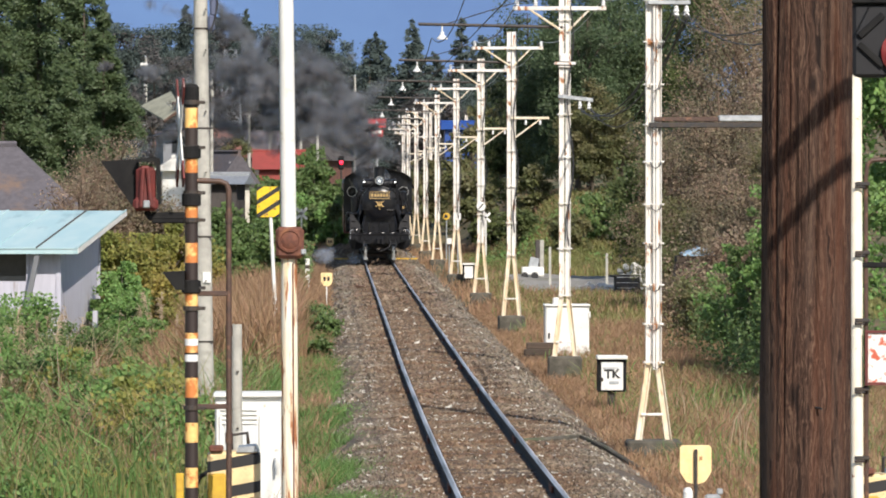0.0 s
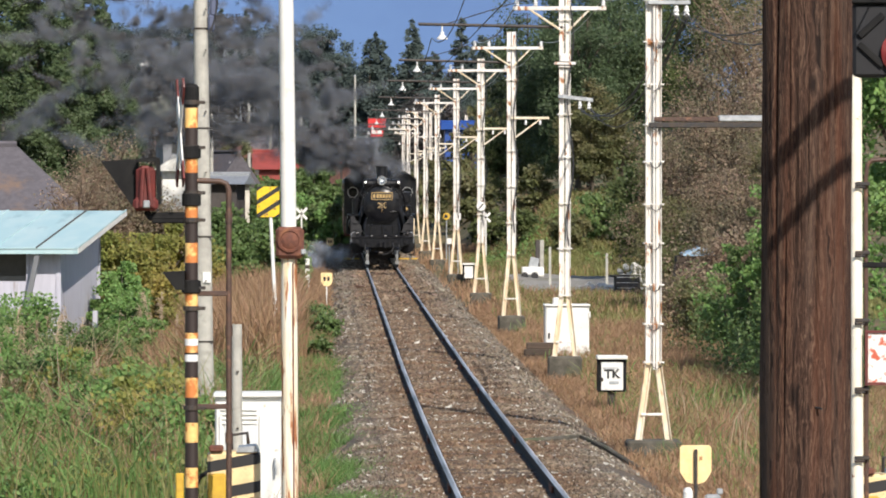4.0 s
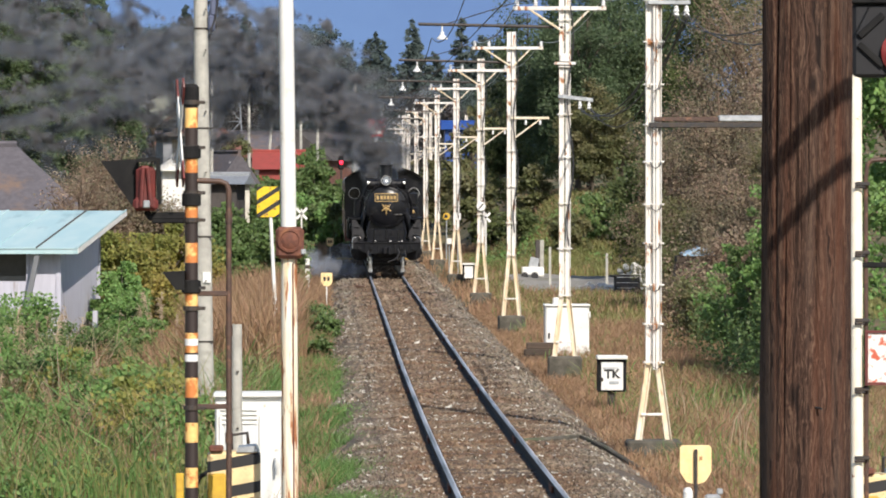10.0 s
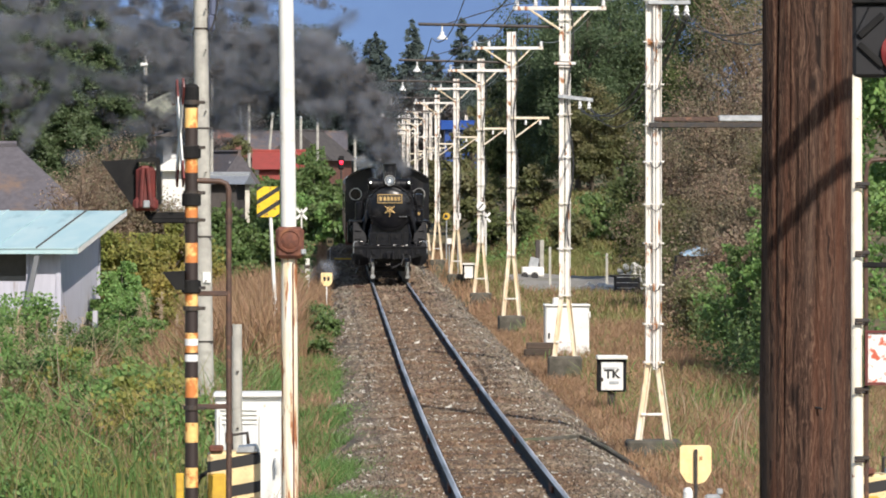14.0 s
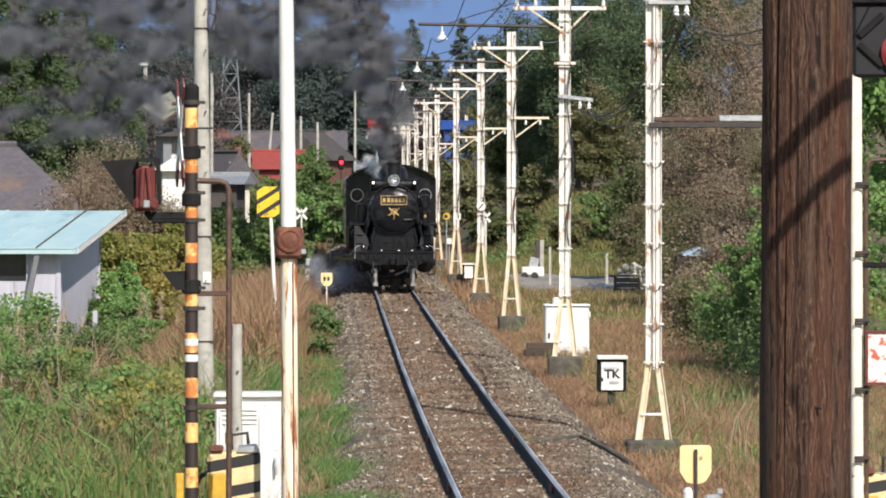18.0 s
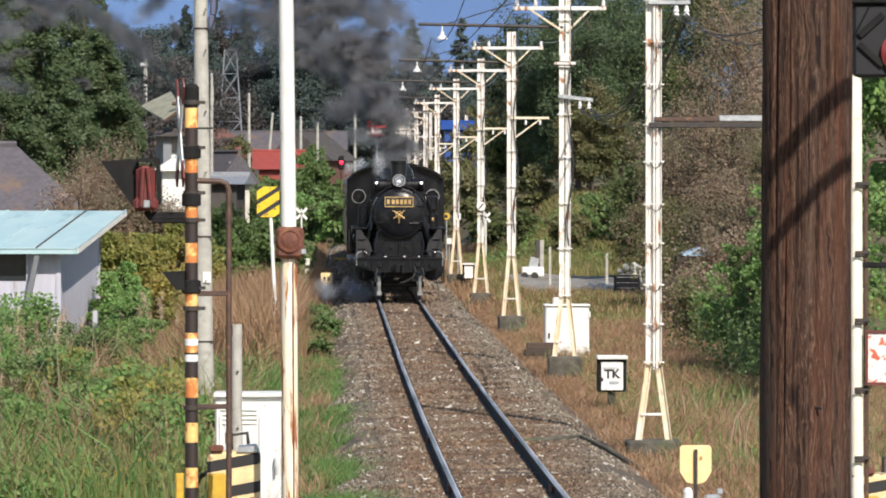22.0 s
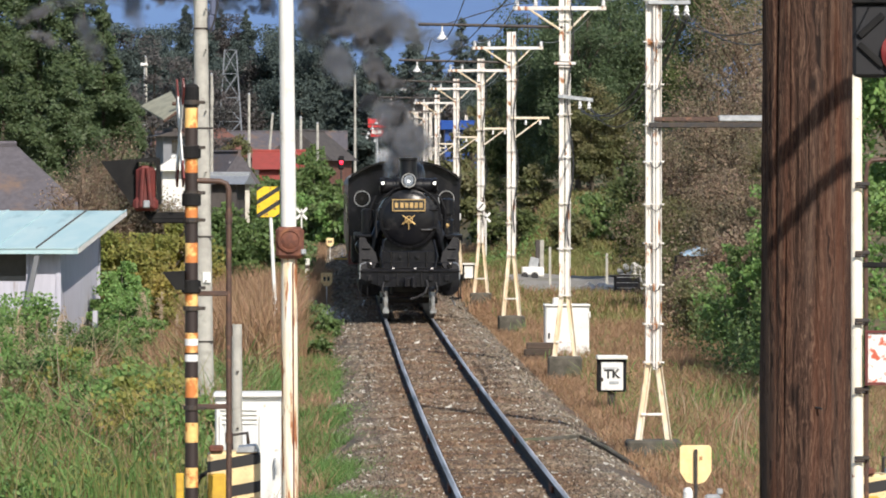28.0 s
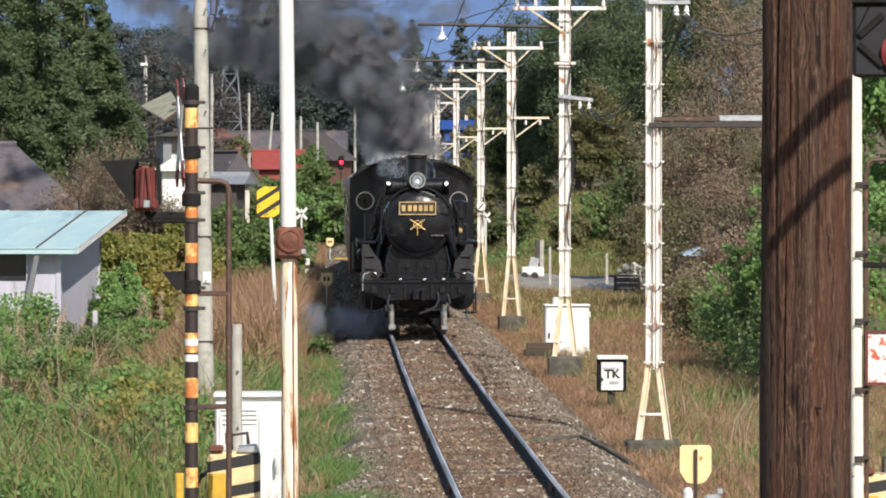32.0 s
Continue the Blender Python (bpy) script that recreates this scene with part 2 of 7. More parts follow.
def dusty_between_rails(m, tint, inner, outer):
    """Brake dust and rust that colour the stones between and beside the rails."""
    nt = m.node_tree
    n, l = nt.nodes, nt.links
    b = n["Principled BSDF"]
    old = b.inputs["Base Color"].links[0].from_socket
    tc, sep, ab, rng, mul, nz = (n.new(k) for k in ("ShaderNodeTexCoord", "ShaderNodeSeparateXYZ", "ShaderNodeMath", "ShaderNodeMapRange", "ShaderNodeMath", "ShaderNodeTexNoise"))
    l.new(tc.outputs["Object"], sep.inputs[0])
    ab.operation = "ABSOLUTE"
    l.new(sep.outputs["X"], ab.inputs[0])
    rng.inputs["From Min"].default_value, rng.inputs["From Max"].default_value = outer, inner
    l.new(ab.outputs[0], rng.inputs["Value"])
    nz.inputs["Scale"].default_value = 1.6
    l.new(tc.outputs["Object"], nz.inputs["Vector"])
    mul.operation = "MULTIPLY"
    l.new(rng.outputs[0], mul.inputs[0])
    l.new(nz.outputs["Fac"], mul.inputs[1])
    x = n.new("ShaderNodeMix")
    x.data_type, x.blend_type = "RGBA", "MULTIPLY"
    l.new(mul.outputs[0], x.inputs["Factor"])
    l.new(old, x.inputs["A"])
    x.inputs["B"].default_value = (*tint, 1)
    l.new(x.outputs["Result"], b.inputs["Base Color"])


dusty_between_rails(BALLAST, (0.84, 0.55, 0.37), 0.8, 1.5)
dusty_between_rails(STONE, (0.84, 0.55, 0.37), 0.8, 1.5)


def curve_x(y):
    """Sideways place of the track's centre: straight between 92 and 300 m, bent to the right before and after."""
    y = np.asarray(y, dtype=float)
    return -0.093 + 0.000635 * y + np.clip(92 - y, 0, None) ** 2 / 16480.0 + np.where(y < 46, (46 - y) ** 2 / 420.0, np.where(y > 300, (y - 300) ** 2 / 1100.0, 0.0))


def ramp(v, a, b):
    t = np.clip((v - a) / (b - a), 0, 1)
    return t * t * (3 - 2 * t)


def land(x, y):
    """Height of the ground: flat formation, a dip on the left side, a bank on the right and wooded rises far off."""
    x, y = np.asarray(x, dtype=float), np.asarray(y, dtype=float)
    u = x - curve_x(y)
    z = -0.42 - 0.45 * ramp(-u, 2.4, 6.0) - 0.10 * ramp(u, 2.6, 5.0)
    z = z + 1.3 * ramp(u, 9, 22) * ramp(y, 70, 150) + 7 * ramp(u, 26, 90) * ramp(y, 120, 260)
    z = z + 3.0 * ramp(u, 5.0, 9) * ramp(y, 194, 224)
    z = z + 2.0 * ramp(y, 250, 420) + 16 * ramp(y, 430, 900) + 0.7 * ramp(-u, 14, 40)
    z = z + 0.07 * np.sin(x * 1.3 + y * 0.21) * np.sin(y * 0.37 + 1.7) * ramp(np.abs(u), 2.2, 4)
    return z


def spread(a, b, n, power=1.0):
    return a + (b - a) * np.linspace(0, 1, n) ** power


xs = np.concatenate([-spread(4200, 30, 24, 0.35), np.linspace(-29, 29, 117), spread(30, 4200, 24, 2.6)])
xs = np.unique(np.round(xs, 3))
ys = np.unique(np.round(np.concatenate([-spread(4200, 10, 12, 0.4), np.linspace(-9, 330, 340), spread(332, 4800, 60, 2.2)]), 3))
ground = tagged(sheet("ground", xs, ys, land, GROUND), "dry grassy earth beside the railway line", "ground", kind="structure")

# ballast bed: one long mound with slopes
profile = [(-2.35, -0.5), (-1.95, -0.34), (-1.5, -0.13), (-0.75, -0.115), (-0.45, -0.135), (0.45, -0.135), (0.75, -0.115), (1.45, -0.13), (1.9, -0.33), (2.3, -0.5)]
by = np.concatenate([np.arange(-20, 300, 1.0), np.arange(300, 420, 3.0)])
bv, bf = [], []
for j, y in enumerate(by):
    c = float(curve_x(y))
    for i, (px, pz) in enumerate(profile):
        edge = 0.12 if abs(px) > 1.2 else 0.02
        bv.append((c + px + edge * noise.noise((i * 3.1, y * 0.35, 0)), y, pz + edge * 0.35 * noise.noise((i * 2.3, y * 0.6, 4))))
k = len(profile)
for j in range(len(by) - 1):
    for i in range(k - 1):
        a = j * k + i
        bf.append((a, a + 1, a + k + 1, a + k))
me = bpy.data.meshes.new("ballast")
me.from_pydata(bv, [], bf)
me.materials.append(BALLAST)
ballast = tagged(new("ballast", me), "brown-grey crushed stone bed under the single track", "ballast", kind="structure")


def ballast_top(x):
    return np.interp(x, [p[0] for p in profile], [p[1] for p in profile])


def stones(name, y0, y1, count, size, rng):
    """Loose crushed stones lying on the bed, as small four-sided lumps in one mesh."""
    y = rng.uniform(y0, y1, count)
    x = np.clip(rng.normal(0, 1.15, count), -2.35, 2.3)
    keep = np.ones(count, bool)
    for rail in (-0.565, 0.565):
        keep &= np.abs(x - rail) > 0.1
    x, y = x[keep], y[keep]
    n = len(x)
    c = np.stack([x + curve_x(y), y, ballast_top(x) + size * 0.1], 1)
    base = np.array([[1, 1, 1], [1, -1, -1], [-1, 1, -1], [-1, -1, 1]], dtype=float) * 0.58
    q = rng.normal(size=(n, 3, 3))
    u = q[:, 0] / np.linalg.norm(q[:, 0], axis=1)[:, None]
    w = np.cross(u, q[:, 1]); w /= np.linalg.norm(w, axis=1)[:, None]
    e = np.cross(u, w)
    rot = np.stack([u, w, e], 1)
    s = size * np.exp(rng.normal(0, 0.38, n))
    p = np.einsum("vk,nkj->nvj", base, rot) * (s[:, None, None] * rng.uniform(0.6, 1.1, (n, 4, 1))) + c[:, None, :]
    me = bpy.data.meshes.new(name)
    v = p.reshape(-1, 3)
    o = np.arange(n)[:, None, None] * 4
    f = (np.array([[0, 1, 2], [0, 3, 1], [0, 2, 3], [1, 3, 2]])[None] + o).reshape(-1, 3)
    me.from_pydata(v.tolist(), [], f.tolist())
    me.materials.append(STONE)
    return tagged(new(name, me), "loose grey and rust-stained ballast stones", "stones", kind="stuff")


PALE_STONE = material("pale_ballast_stone", (0.5, 0.48, 0.43), 0.85, second=(0.38, 0.36, 0.31), scale=3, island=0.25)
rs = np.random.default_rng(4)
stones("ballast_stones", 44, 75, 84000, 0.0215, rs)
stones("ballast_stones", 75, 130, 52000, 0.031, rs)
stones("ballast_stones", 130, 260, 20000, 0.06, rs)
for y0, y1, count, size in ((44, 75, 2600, 0.025), (75, 130, 1800, 0.032)):
    pale = stones("pale_ballast_stones", y0, y1, count, size, rs)
    pale.data.materials.clear()
    pale.data.materials.append(PALE_STONE)

# the track: two rails with head, web and foot, and sleepers in the ballast
track = thing("track", "single railway track with worn shiny rails on tarred sleepers", "railway track", kind="structure")
RAIL_OUT = [(-0.061, -0.141), (0.061, -0.141), (0.061, -0.13), (0.012, -0.115), (0.009, -0.045), (0.032, -0.034), (0.032, -0.007), (0.014, 0.0),
            (-0.024, 0.0), (-0.032, -0.006), (-0.032, -0.034), (-0.009, -0.045), (-0.012, -0.115), (-0.061, -0.13)]


def rail(x0):
    steps = [*np.arange(-20, 100, 3.0), *np.arange(100, 300, 25.0), *np.arange(300, 421, 6.0)]
    v, f, head = [], [], []
    for y in steps:
        c = float(curve_x(y))
        v += [(c + x0 + a, y, b) for a, b in RAIL_OUT]
    k = len(RAIL_OUT)
    for j in range(len(steps) - 1):
        for i in range(k):
            a, b = j * k + i, j * k + (i + 1) % k
            f.append((a, b, b + k, a + k))
            # face 6, the right chamfer, carries the painted highlight
            head.append(2 if i == 6 else 1 if i in (7, 8) else 0)
    me = bpy.data.meshes.new("rail")
    me.from_pydata(v, [], f)
    me.materials.append(RAIL_SIDE)
    me.materials.append(RAIL_HEAD)
    me.materials.append(RAIL_GLINT)
    me.polygons.foreach_set("material_index", head)
    ob = new("rail", me)
    ob.parent = track
    return ob


rail(-0.5665)
rail(0.5665)
sleeper_mesh = Geo().box(0, 0, 0, 2.1, 0.2, 0.14, 0.012).mesh("sleeper", SLEEPER)
for i in range(300):
    ob = new("sleeper", sleeper_mesh)
    ob.parent = track
    y = 44 + i * 0.66
    ob.matrix_basis = pose(random.uniform(-0.03, 0.03) + float(curve_x(y)), y, -0.194 + random.uniform(-0.012, 0.012), 0, random.uniform(-0.3, 0.3), random.uniform(-1.2, 1.2))
clip_mesh = Geo().box(0, 0, 0, 0.03, 0.62, 0.08, 0.006).mesh("fishplate", RUST)
for y in (53.2, 63.2, 78.0, 88.0, 103.0, 128.0):
    for x in (-0.5665, 0.5665):
        ob = new("fishplate", clip_mesh)
        ob.parent = track
        ob.matrix_basis = pose(x - 0.028 + float(curve_x(y)), y, -0.08)

# cable trough that crosses under the rails and lies on the shoulder
cable = thing("ground_cable", "dark sheathed cable lying over the ballast shoulder", "cable")
part("sheath", Geo().path([(0.66, 63.3, -0.11), (1.05, 63.4, -0.09), (1.45, 64.2, -0.1), (1.75, 63.2, -0.2), (2.1, 61.5, -0.38), (2.6, 60.8, -0.5)], 0.035), OLD_CONCRETE, cable)

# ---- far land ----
# distance haze over the ridge is mixed into its blue base colour
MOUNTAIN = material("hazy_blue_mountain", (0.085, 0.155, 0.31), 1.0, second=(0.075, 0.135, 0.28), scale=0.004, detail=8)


def ridge(name, y, z0, zmax, seed, mat, label, x0=-1500, x1=1500, n=90):
    v, f = [], []
    for i in range(n):
        x = x0 + (x1 - x0) * i / (n - 1)
        h = zmax * (0.72 + 0.28 * noise.fractal((x * 0.0016, seed, 0), 0.9, 2.1, 6))
        v += [(x, y - 260, z0), (x, y - 90 + 30 * noise.noise((x * 0.004, 7, seed)), z0 + h * 0.62), (x, y, z0 + h), (x, y + 300, z0)]
    for i in range(n - 1):
        for j in range(3):
            a = i * 4 + j
            f.append((a, a + 4, a + 5, a + 1))
    me = bpy.data.meshes.new(name)
    me.from_pydata(v, [], f)
    me.polygons.foreach_set("use_smooth", [True] * len(me.polygons))
    me.materials.append(mat)
    return tagged(new(name, me), label, "mountain", kind="structure")


ridge("backdrop", 3600, 0, 330, 3.3, MOUNTAIN, "distant mountain ridge coloured haze-blue behind the woods")


# ---- line of catenary poles made of old rails ----
OLD_RAIL = [(-0.05, -0.045), (0.05, -0.045), (0.05, -0.035), (0.008, -0.028), (0.008, 0.02), (0.028, 0.028), (0.028, 0.05), (-0.028, 0.05),
            (-0.028, 0.028), (-0.008, 0.02), (-0.008, -0.028), (-0.05, -0.035)]


def old_rail(pts, turn):
    """A bent length of old rail through the points, its section turned about its run (degrees)."""
    g = Geo()
    k = len(OLD_RAIL)
    v, f = [], []
    ca, sa = math.cos(radians(turn)), math.sin(radians(turn))
    for p in pts:
        v += [(p[0] + a * ca - b * sa, p[1] + a * sa + b * ca, p[2]) for a, b in OLD_RAIL]
    for j in range(len(pts) - 1):
        for i in range(k):
            a, b = j * k + i, j * k + (i + 1) % k
            f.append((a, b, b + k, a + k))
    f += [tuple(range(k - 1, -1, -1)), tuple(range((len(pts) - 1) * k, len(pts) * k))]
    return g.add(v, f)


def insulator(g, x, y, z, r=0.045, h=0.14):
    g.turned([(r * 0.5, 0), (r, 0.02), (r * 0.6, h * 0.35), (r * 0.95, h * 0.45), (r * 0.55, h * 0.75), (r * 0.7, h * 0.85), (r * 0.25, h)], pose(x, y, z), 10)


def rail_pole(x, y, top, split, arms=True, four=False, double_arm=0.0, seed=0):
    rng = random.Random(seed)
    z0 = float(land(x, y))
    p = thing("catenary_pole", "white-painted rusty catenary pole made of old rails on a concrete block", "pole", x, y, z0,
              rng.uniform(-2, 2), group="catenary poles along the track")
    up = top - z0
    part("foundation", Geo().box(0, 0, -0.07 if four else 0.15, 0.74 if four else 0.64, 0.58, 0.6, 0.03), OLD_CONCRETE, p, "dark weathered concrete block")
    foot = 0.21
    for sgn in (-1, 1):
        part("leg", old_rail([(sgn * foot, 0, 0.2 if four else 0.3), (sgn * 0.064, 0, split - z0)], 90 * sgn), PALE_OCHRE, p, "ochre-stained splayed leg")
        part("pole_rail", old_rail([(sgn * 0.062, 0, split - z0), (sgn * 0.062, 0, up)], 90 * sgn), RUSTY_WHITE, p)
    if four:
        for sgn in (-1, 1):
            part("cable_pipe", Geo().path([(sgn * 0.02 + 0.02, -0.075, split - z0 - 0.1), (sgn * 0.02 + 0.02, -0.075, split - z0 + 0.5), (sgn * 0.02 + 0.02, -0.075, up)], 0.016, 6), RUSTY_WHITE, p)
    z = split - z0
    while z < up - 0.1:
        w = 0.28 if four or rng.random() < 0.3 else 0.24
        part("clamp", Geo().box(0, -0.07, z, w, 0.03, 0.024, 0.005).box(0, 0.07, z, w, 0.03, 0.024, 0.005).rod((-w * 0.45, -0.09, z), (-w * 0.45, 0.09, z), 0.012, n=6).rod((w * 0.45, -0.09, z), (w * 0.45, 0.09, z), 0.012, n=6), RUSTY_WHITE, p)
        if four:
            x1 = rng.uniform(-0.02, 0.06)
            part("cable_loop", Geo().path([(x1 - 0.07, -0.09, z), (x1 - 0.06, -0.11, z - 0.06), (x1, -0.12, z - 0.09), (x1 + 0.06, -0.11, z - 0.05), (x1 + 0.07, -0.09, z + 0.01)], 0.006, 5), WIRE, p, "dark cable loop")
        z += (0.53 if four else 0.85) + rng.uniform(-0.06, 0.06)
    part("foot_brace", Geo().box(-0.02, -0.03, (split - z0) * 0.45, 0.3, 0.035, 0.035, 0.005), RUSTY_WHITE, p)
    if arms:
        # feeder cross-arm at the top, catenary bracket over the track, low-voltage arm on the field side
        zf, zb, zl = 6.55 - z0, 6.2 - z0, 4.85 - z0
        part("cross_arm", Geo().box(-0.1, -0.06, zf, 1.75, 0.075, 0.075, 0.008), RUSTY_WHITE, p)
        for sgn in (-1, 1):
            part("arm_brace", Geo().rod((sgn * 0.06, -0.07, zf - 0.42), (-0.1 + sgn * 0.55, -0.07, zf - 0.03), 0.022, n=6), PALE_OCHRE, p)
        for xx in (-0.9, -0.55, 0.72):
            g = Geo()
            insulator(g, xx, -0.06, zf + 0.04)
            part("insulator", g, PORCELAIN, p, "white porcelain insulator")
        part("bracket", Geo().rod((0, 0, zb), (-2.75, 0, zb + 0.06), 0.03, n=8), IRON, p, "dark catenary bracket tube")
        g = Geo()
        g.turned([(0.03, -0.23), (0.1, -0.23), (0.105, -0.21), (0.07, -0.17), (0.04, -0.14), (0.035, -0.09), (0.015, -0.08), (0.015, 0.02)], pose(-2.3, 0, zb), 16)
        part("bell_insulator", g, PORCELAIN, p, "white bell insulator")
        part("bracket_stay", Geo().rod((0, 0, zb + 0.75), (-2.2, 0, zb + 0.07), 0.01, n=6), IRON, p)
        if double_arm:
            part("field_arm", Geo().box(double_arm * 0.45, -0.06, zl, 0.95, 0.06, 0.06, 0.006), PALE_OCHRE, p)
            part("arm_brace", Geo().rod((double_arm * 0.06, -0.07, zl - 0.5), (double_arm * 0.7, -0.07, zl - 0.03), 0.022, n=6), PALE_OCHRE, p)
            for xx in (0.35, 0.7):
                g = Geo()
                insulator(g, double_arm * xx, -0.06, zl - 0.17, 0.04, 0.13)
                part("insulator", g, PORCELAIN, p, "white porcelain insulator")
        part("power_cable", Geo().path([(0.1 + 0.06 * math.sin(i * 0.8), -0.09, up - 0.4 - i * 0.3) for i in range(int((up - 2.5) / 0.3))], 0.014, 5), WIRE, p, "black cable winding down the pole")
    return p


POLES = [(65.1, 0.86, 7.2), (90.0, 1.17, 7.0), (117, 1.5, 6.95), (141, 1.5, 6.9), (169, 1.6, 6.9), (200, 1.6, 6.9), (225, 1.6, 6.9), (250, 1.6, 6.9), (276, 1.6, 6.9)]
for i, (y, split, top) in enumerate(POLES):
    rail_pole(2.5, y, top, split, arms=i > 0, four=i == 0, double_arm=1 if i >= 2 else 0, seed=i)
for i, y in enumerate((302, 328, 355, 382)):
    rail_pole(2.5 + float(curve_x(y)), y, 6.9 + float(land(2.5, y)) + 0.5, 1.7 + float(land(2.5, y)) + 0.5, True, seed=20 + i)

# overhead wires: contact wire, messenger, two feeders
for name, x, z, sag, r in (("contact_wire", 0.0, 5.25, 0.0, 0.007), ("messenger_wire", 0.0, 6.0, 0.35, 0.008), ("feeder_wire", 1.62, 6.72, 0.3, 0.012), ("feeder_wire", 3.2, 6.72, 0.3, 0.008)):
    pts = []
    stops = [40] + [p[0] for p in POLES]
    for a, b in zip(stops, stops[1:]):
        pts += [(x, a + (b - a) * i / 8, z - sag * (1 - (2 * i / 8 - 1) ** 2)) for i in range(8)]
    pts.append((x, stops[-1], z))
    w = thing(name, "thin dark overhead wire along the track", "wire", group="overhead wires")
    part("strand", Geo().path(pts, r, 5), GALV if name == "feeder_wire" else WIRE, w)

# slack cables between the arms of the nearest poles
for dx, sag in ((-0.08, 0.72), (0.1, 0.86)):
    w = thing("slack_cable", "dark slack cable sagging between two poles", "cable", group="overhead wires")
    part("strand", Geo().path([(2.83 + dx + 0.05 * f, 65.1 + 24.9 * f, 5.6 - 0.9 * f - sag * (1 - (2 * f - 1) ** 2)) for f in np.linspace(0, 1, 15)], 0.009, 6), WIRE, w)
    w = thing("slack_cable", "dark slack cable sagging from the first pole", "cable", group="overhead wires")
    part("strand", Geo().path([(2.83 + dx + 0.35 * f, 65.1 - 25.1 * f, 5.6 + 0.3 * f - (sag + 0.1) * 0.9 * (1 - (2 * f - 1) ** 2)) for f in np.linspace(0, 1, 15)], 0.008, 6), WIRE, w)


# ---- the steam train ----
LOCO = material("sooty_black_enamel", (0.005, 0.0055, 0.0085), 0.3, second=(0.009, 0.009, 0.0105), scale=3, third=(0.024, 0.0235, 0.024), third_scale=4.5, third_low=0.54, third_high=0.72, spec=0.3, bump=0.2, bump_scale=14)
LOCO_SHINY = material("glossy_black_enamel", (0.006, 0.006, 0.0075), 0.22, second=(0.01, 0.01, 0.011), scale=4, spec=0.4, bump=0.05)
LOCO_DUSTY = material("dusty_black_plate", (0.007, 0.0075, 0.0105), 0.6, spec=0.2, second=(0.014, 0.0135, 0.0145), scale=5, third=(0.026, 0.025, 0.025), third_scale=7, third_low=0.58, third_high=0.7)
STEEL = material("bright_steel", (0.55, 0.55, 0.55), 0.35, 0.9, second=(0.4, 0.38, 0.36), scale=10)
BRASS = material("brass", (0.62, 0.42, 0.17), 0.45, 0.45)
REFLECT = material("dull_silver_reflector", (0.2, 0.22, 0.25), 0.25, 1.0)
GLASS_DARK = material("dark_cab_glass", (0.008, 0.009, 0.011), 0.15, spec=0.25)
LAMP_ON = glowing("lit_marker_lamp", (1.0, 0.98, 0.92), 1.6)
COACH = material("maroon_coach_paint", (0.16, 0.04, 0.025), 0.4, second=(0.13, 0.035, 0.025), scale=3)
ROOF_GREY = material("sooty_grey_roof", (0.28, 0.28, 0.28), 0.7, second=(0.17, 0.17, 0.17), scale=2)
FACE = pose(0, 0, 0, 90, 0, 0)                  # turned shapes whose axis looks towards -y


def wheelset(parent, name, y, r, half=0.5665, spokes=0, label=""):
    """An axle with two flanged wheels; turns about its own axle."""
    w = part(name, Geo().rod((-0.7, 0, 0), (0.7, 0, 0), 0.08, n=10), IRON, parent, label)
    w.matrix_basis = pose(0, y, r)
    for s in (-1, 1):
        m = pose(s * half, 0, 0, 0, 90 * s, 0)
        part("tyre", Geo().turned([(r * 0.86, -0.07), (r + 0.028, -0.07), (r + 0.026, -0.045), (r, -0.03), (r * 0.99, 0.06), (r * 0.86, 0.06)], m, 36), STEEL, w, "worn bright steel tyre", True)
        g = Geo()
        if spokes:
            for i in range(spokes):
                a = 2 * math.pi * i / spokes
                g.rod((s * half, math.cos(a) * 0.1, math.sin(a) * 0.1), (s * half, math.cos(a) * r * 0.88, math.sin(a) * r * 0.88), 0.045, 0.03, n=6)
            g.turned([(0.17, -0.09), (0.17, 0.09)], m, 16)
        else:
            g.turned([(0.13, -0.06), (r * 0.5, -0.02), (r * 0.87, -0.05), (r * 0.87, 0.03), (r * 0.5, 0.02), (0.13, 0.07)], m, 28)
        part("wheel_centre", g, LOCO, w)
    return w


loco = thing("steam_locomotive", "black tender steam locomotive trailing dark smoke on the single track", "locomotive")
# boiler with smokebox, ring and door; local y = 0 is the front beam, the engine runs back along +y
BZ, BR = 2.40, 0.70
part("smokebox", Geo().turned([(BR - 0.05, 0), (BR + 0.015, 0.02), (BR + 0.015, 0.1), (BR, 0.12), (BR, 1.7)], pose(0, 1.55, BZ, -90, 0, 0), 48), LOCO, loco, "", True)
part("boiler", Geo().turned([(BR + 0.03, 0), (BR + 0.04, 0.05), (BR + 0.06, 5.6), (BR - 0.1, 5.7)], pose(0, 3.25, BZ, -90, 0, 0), 48), LOCO_SHINY, loco, "", True)
door = part("smokebox_door", Geo().turned([(0.62, 0), (0.62, 0.035), (0.58, 0.06), (0.4, 0.105), (0.2, 0.13), (0.02, 0.137)], pose(0, 1.55, BZ, 90, 0, 0), 48), LOCO, loco, "domed black smokebox door", True)
g = Geo()
for a in (35, 145):
    c, s = math.cos(radians(a)), math.sin(radians(a))
    g.rod((-c * 0.19, 1.36, BZ - 0.02 - s * 0.19), (c * 0.19, 1.36, BZ - 0.02 + s * 0.19), 0.019, 0.013, n=8)
g.rod((0, 1.37, BZ - 0.02), (0, 1.37, BZ - 0.26), 0.012, n=8)
part("door_handle", g, BRASS, door, "brass locking handles")
part("handle_ring", Geo().ring([(0.075, -0.012), (0.095, -0.012), (0.095, 0.012), (0.075, 0.012)], pose(0, 1.365, BZ - 0.02, 90, 0, 0), 20), BRASS, door, "brass hand wheel")
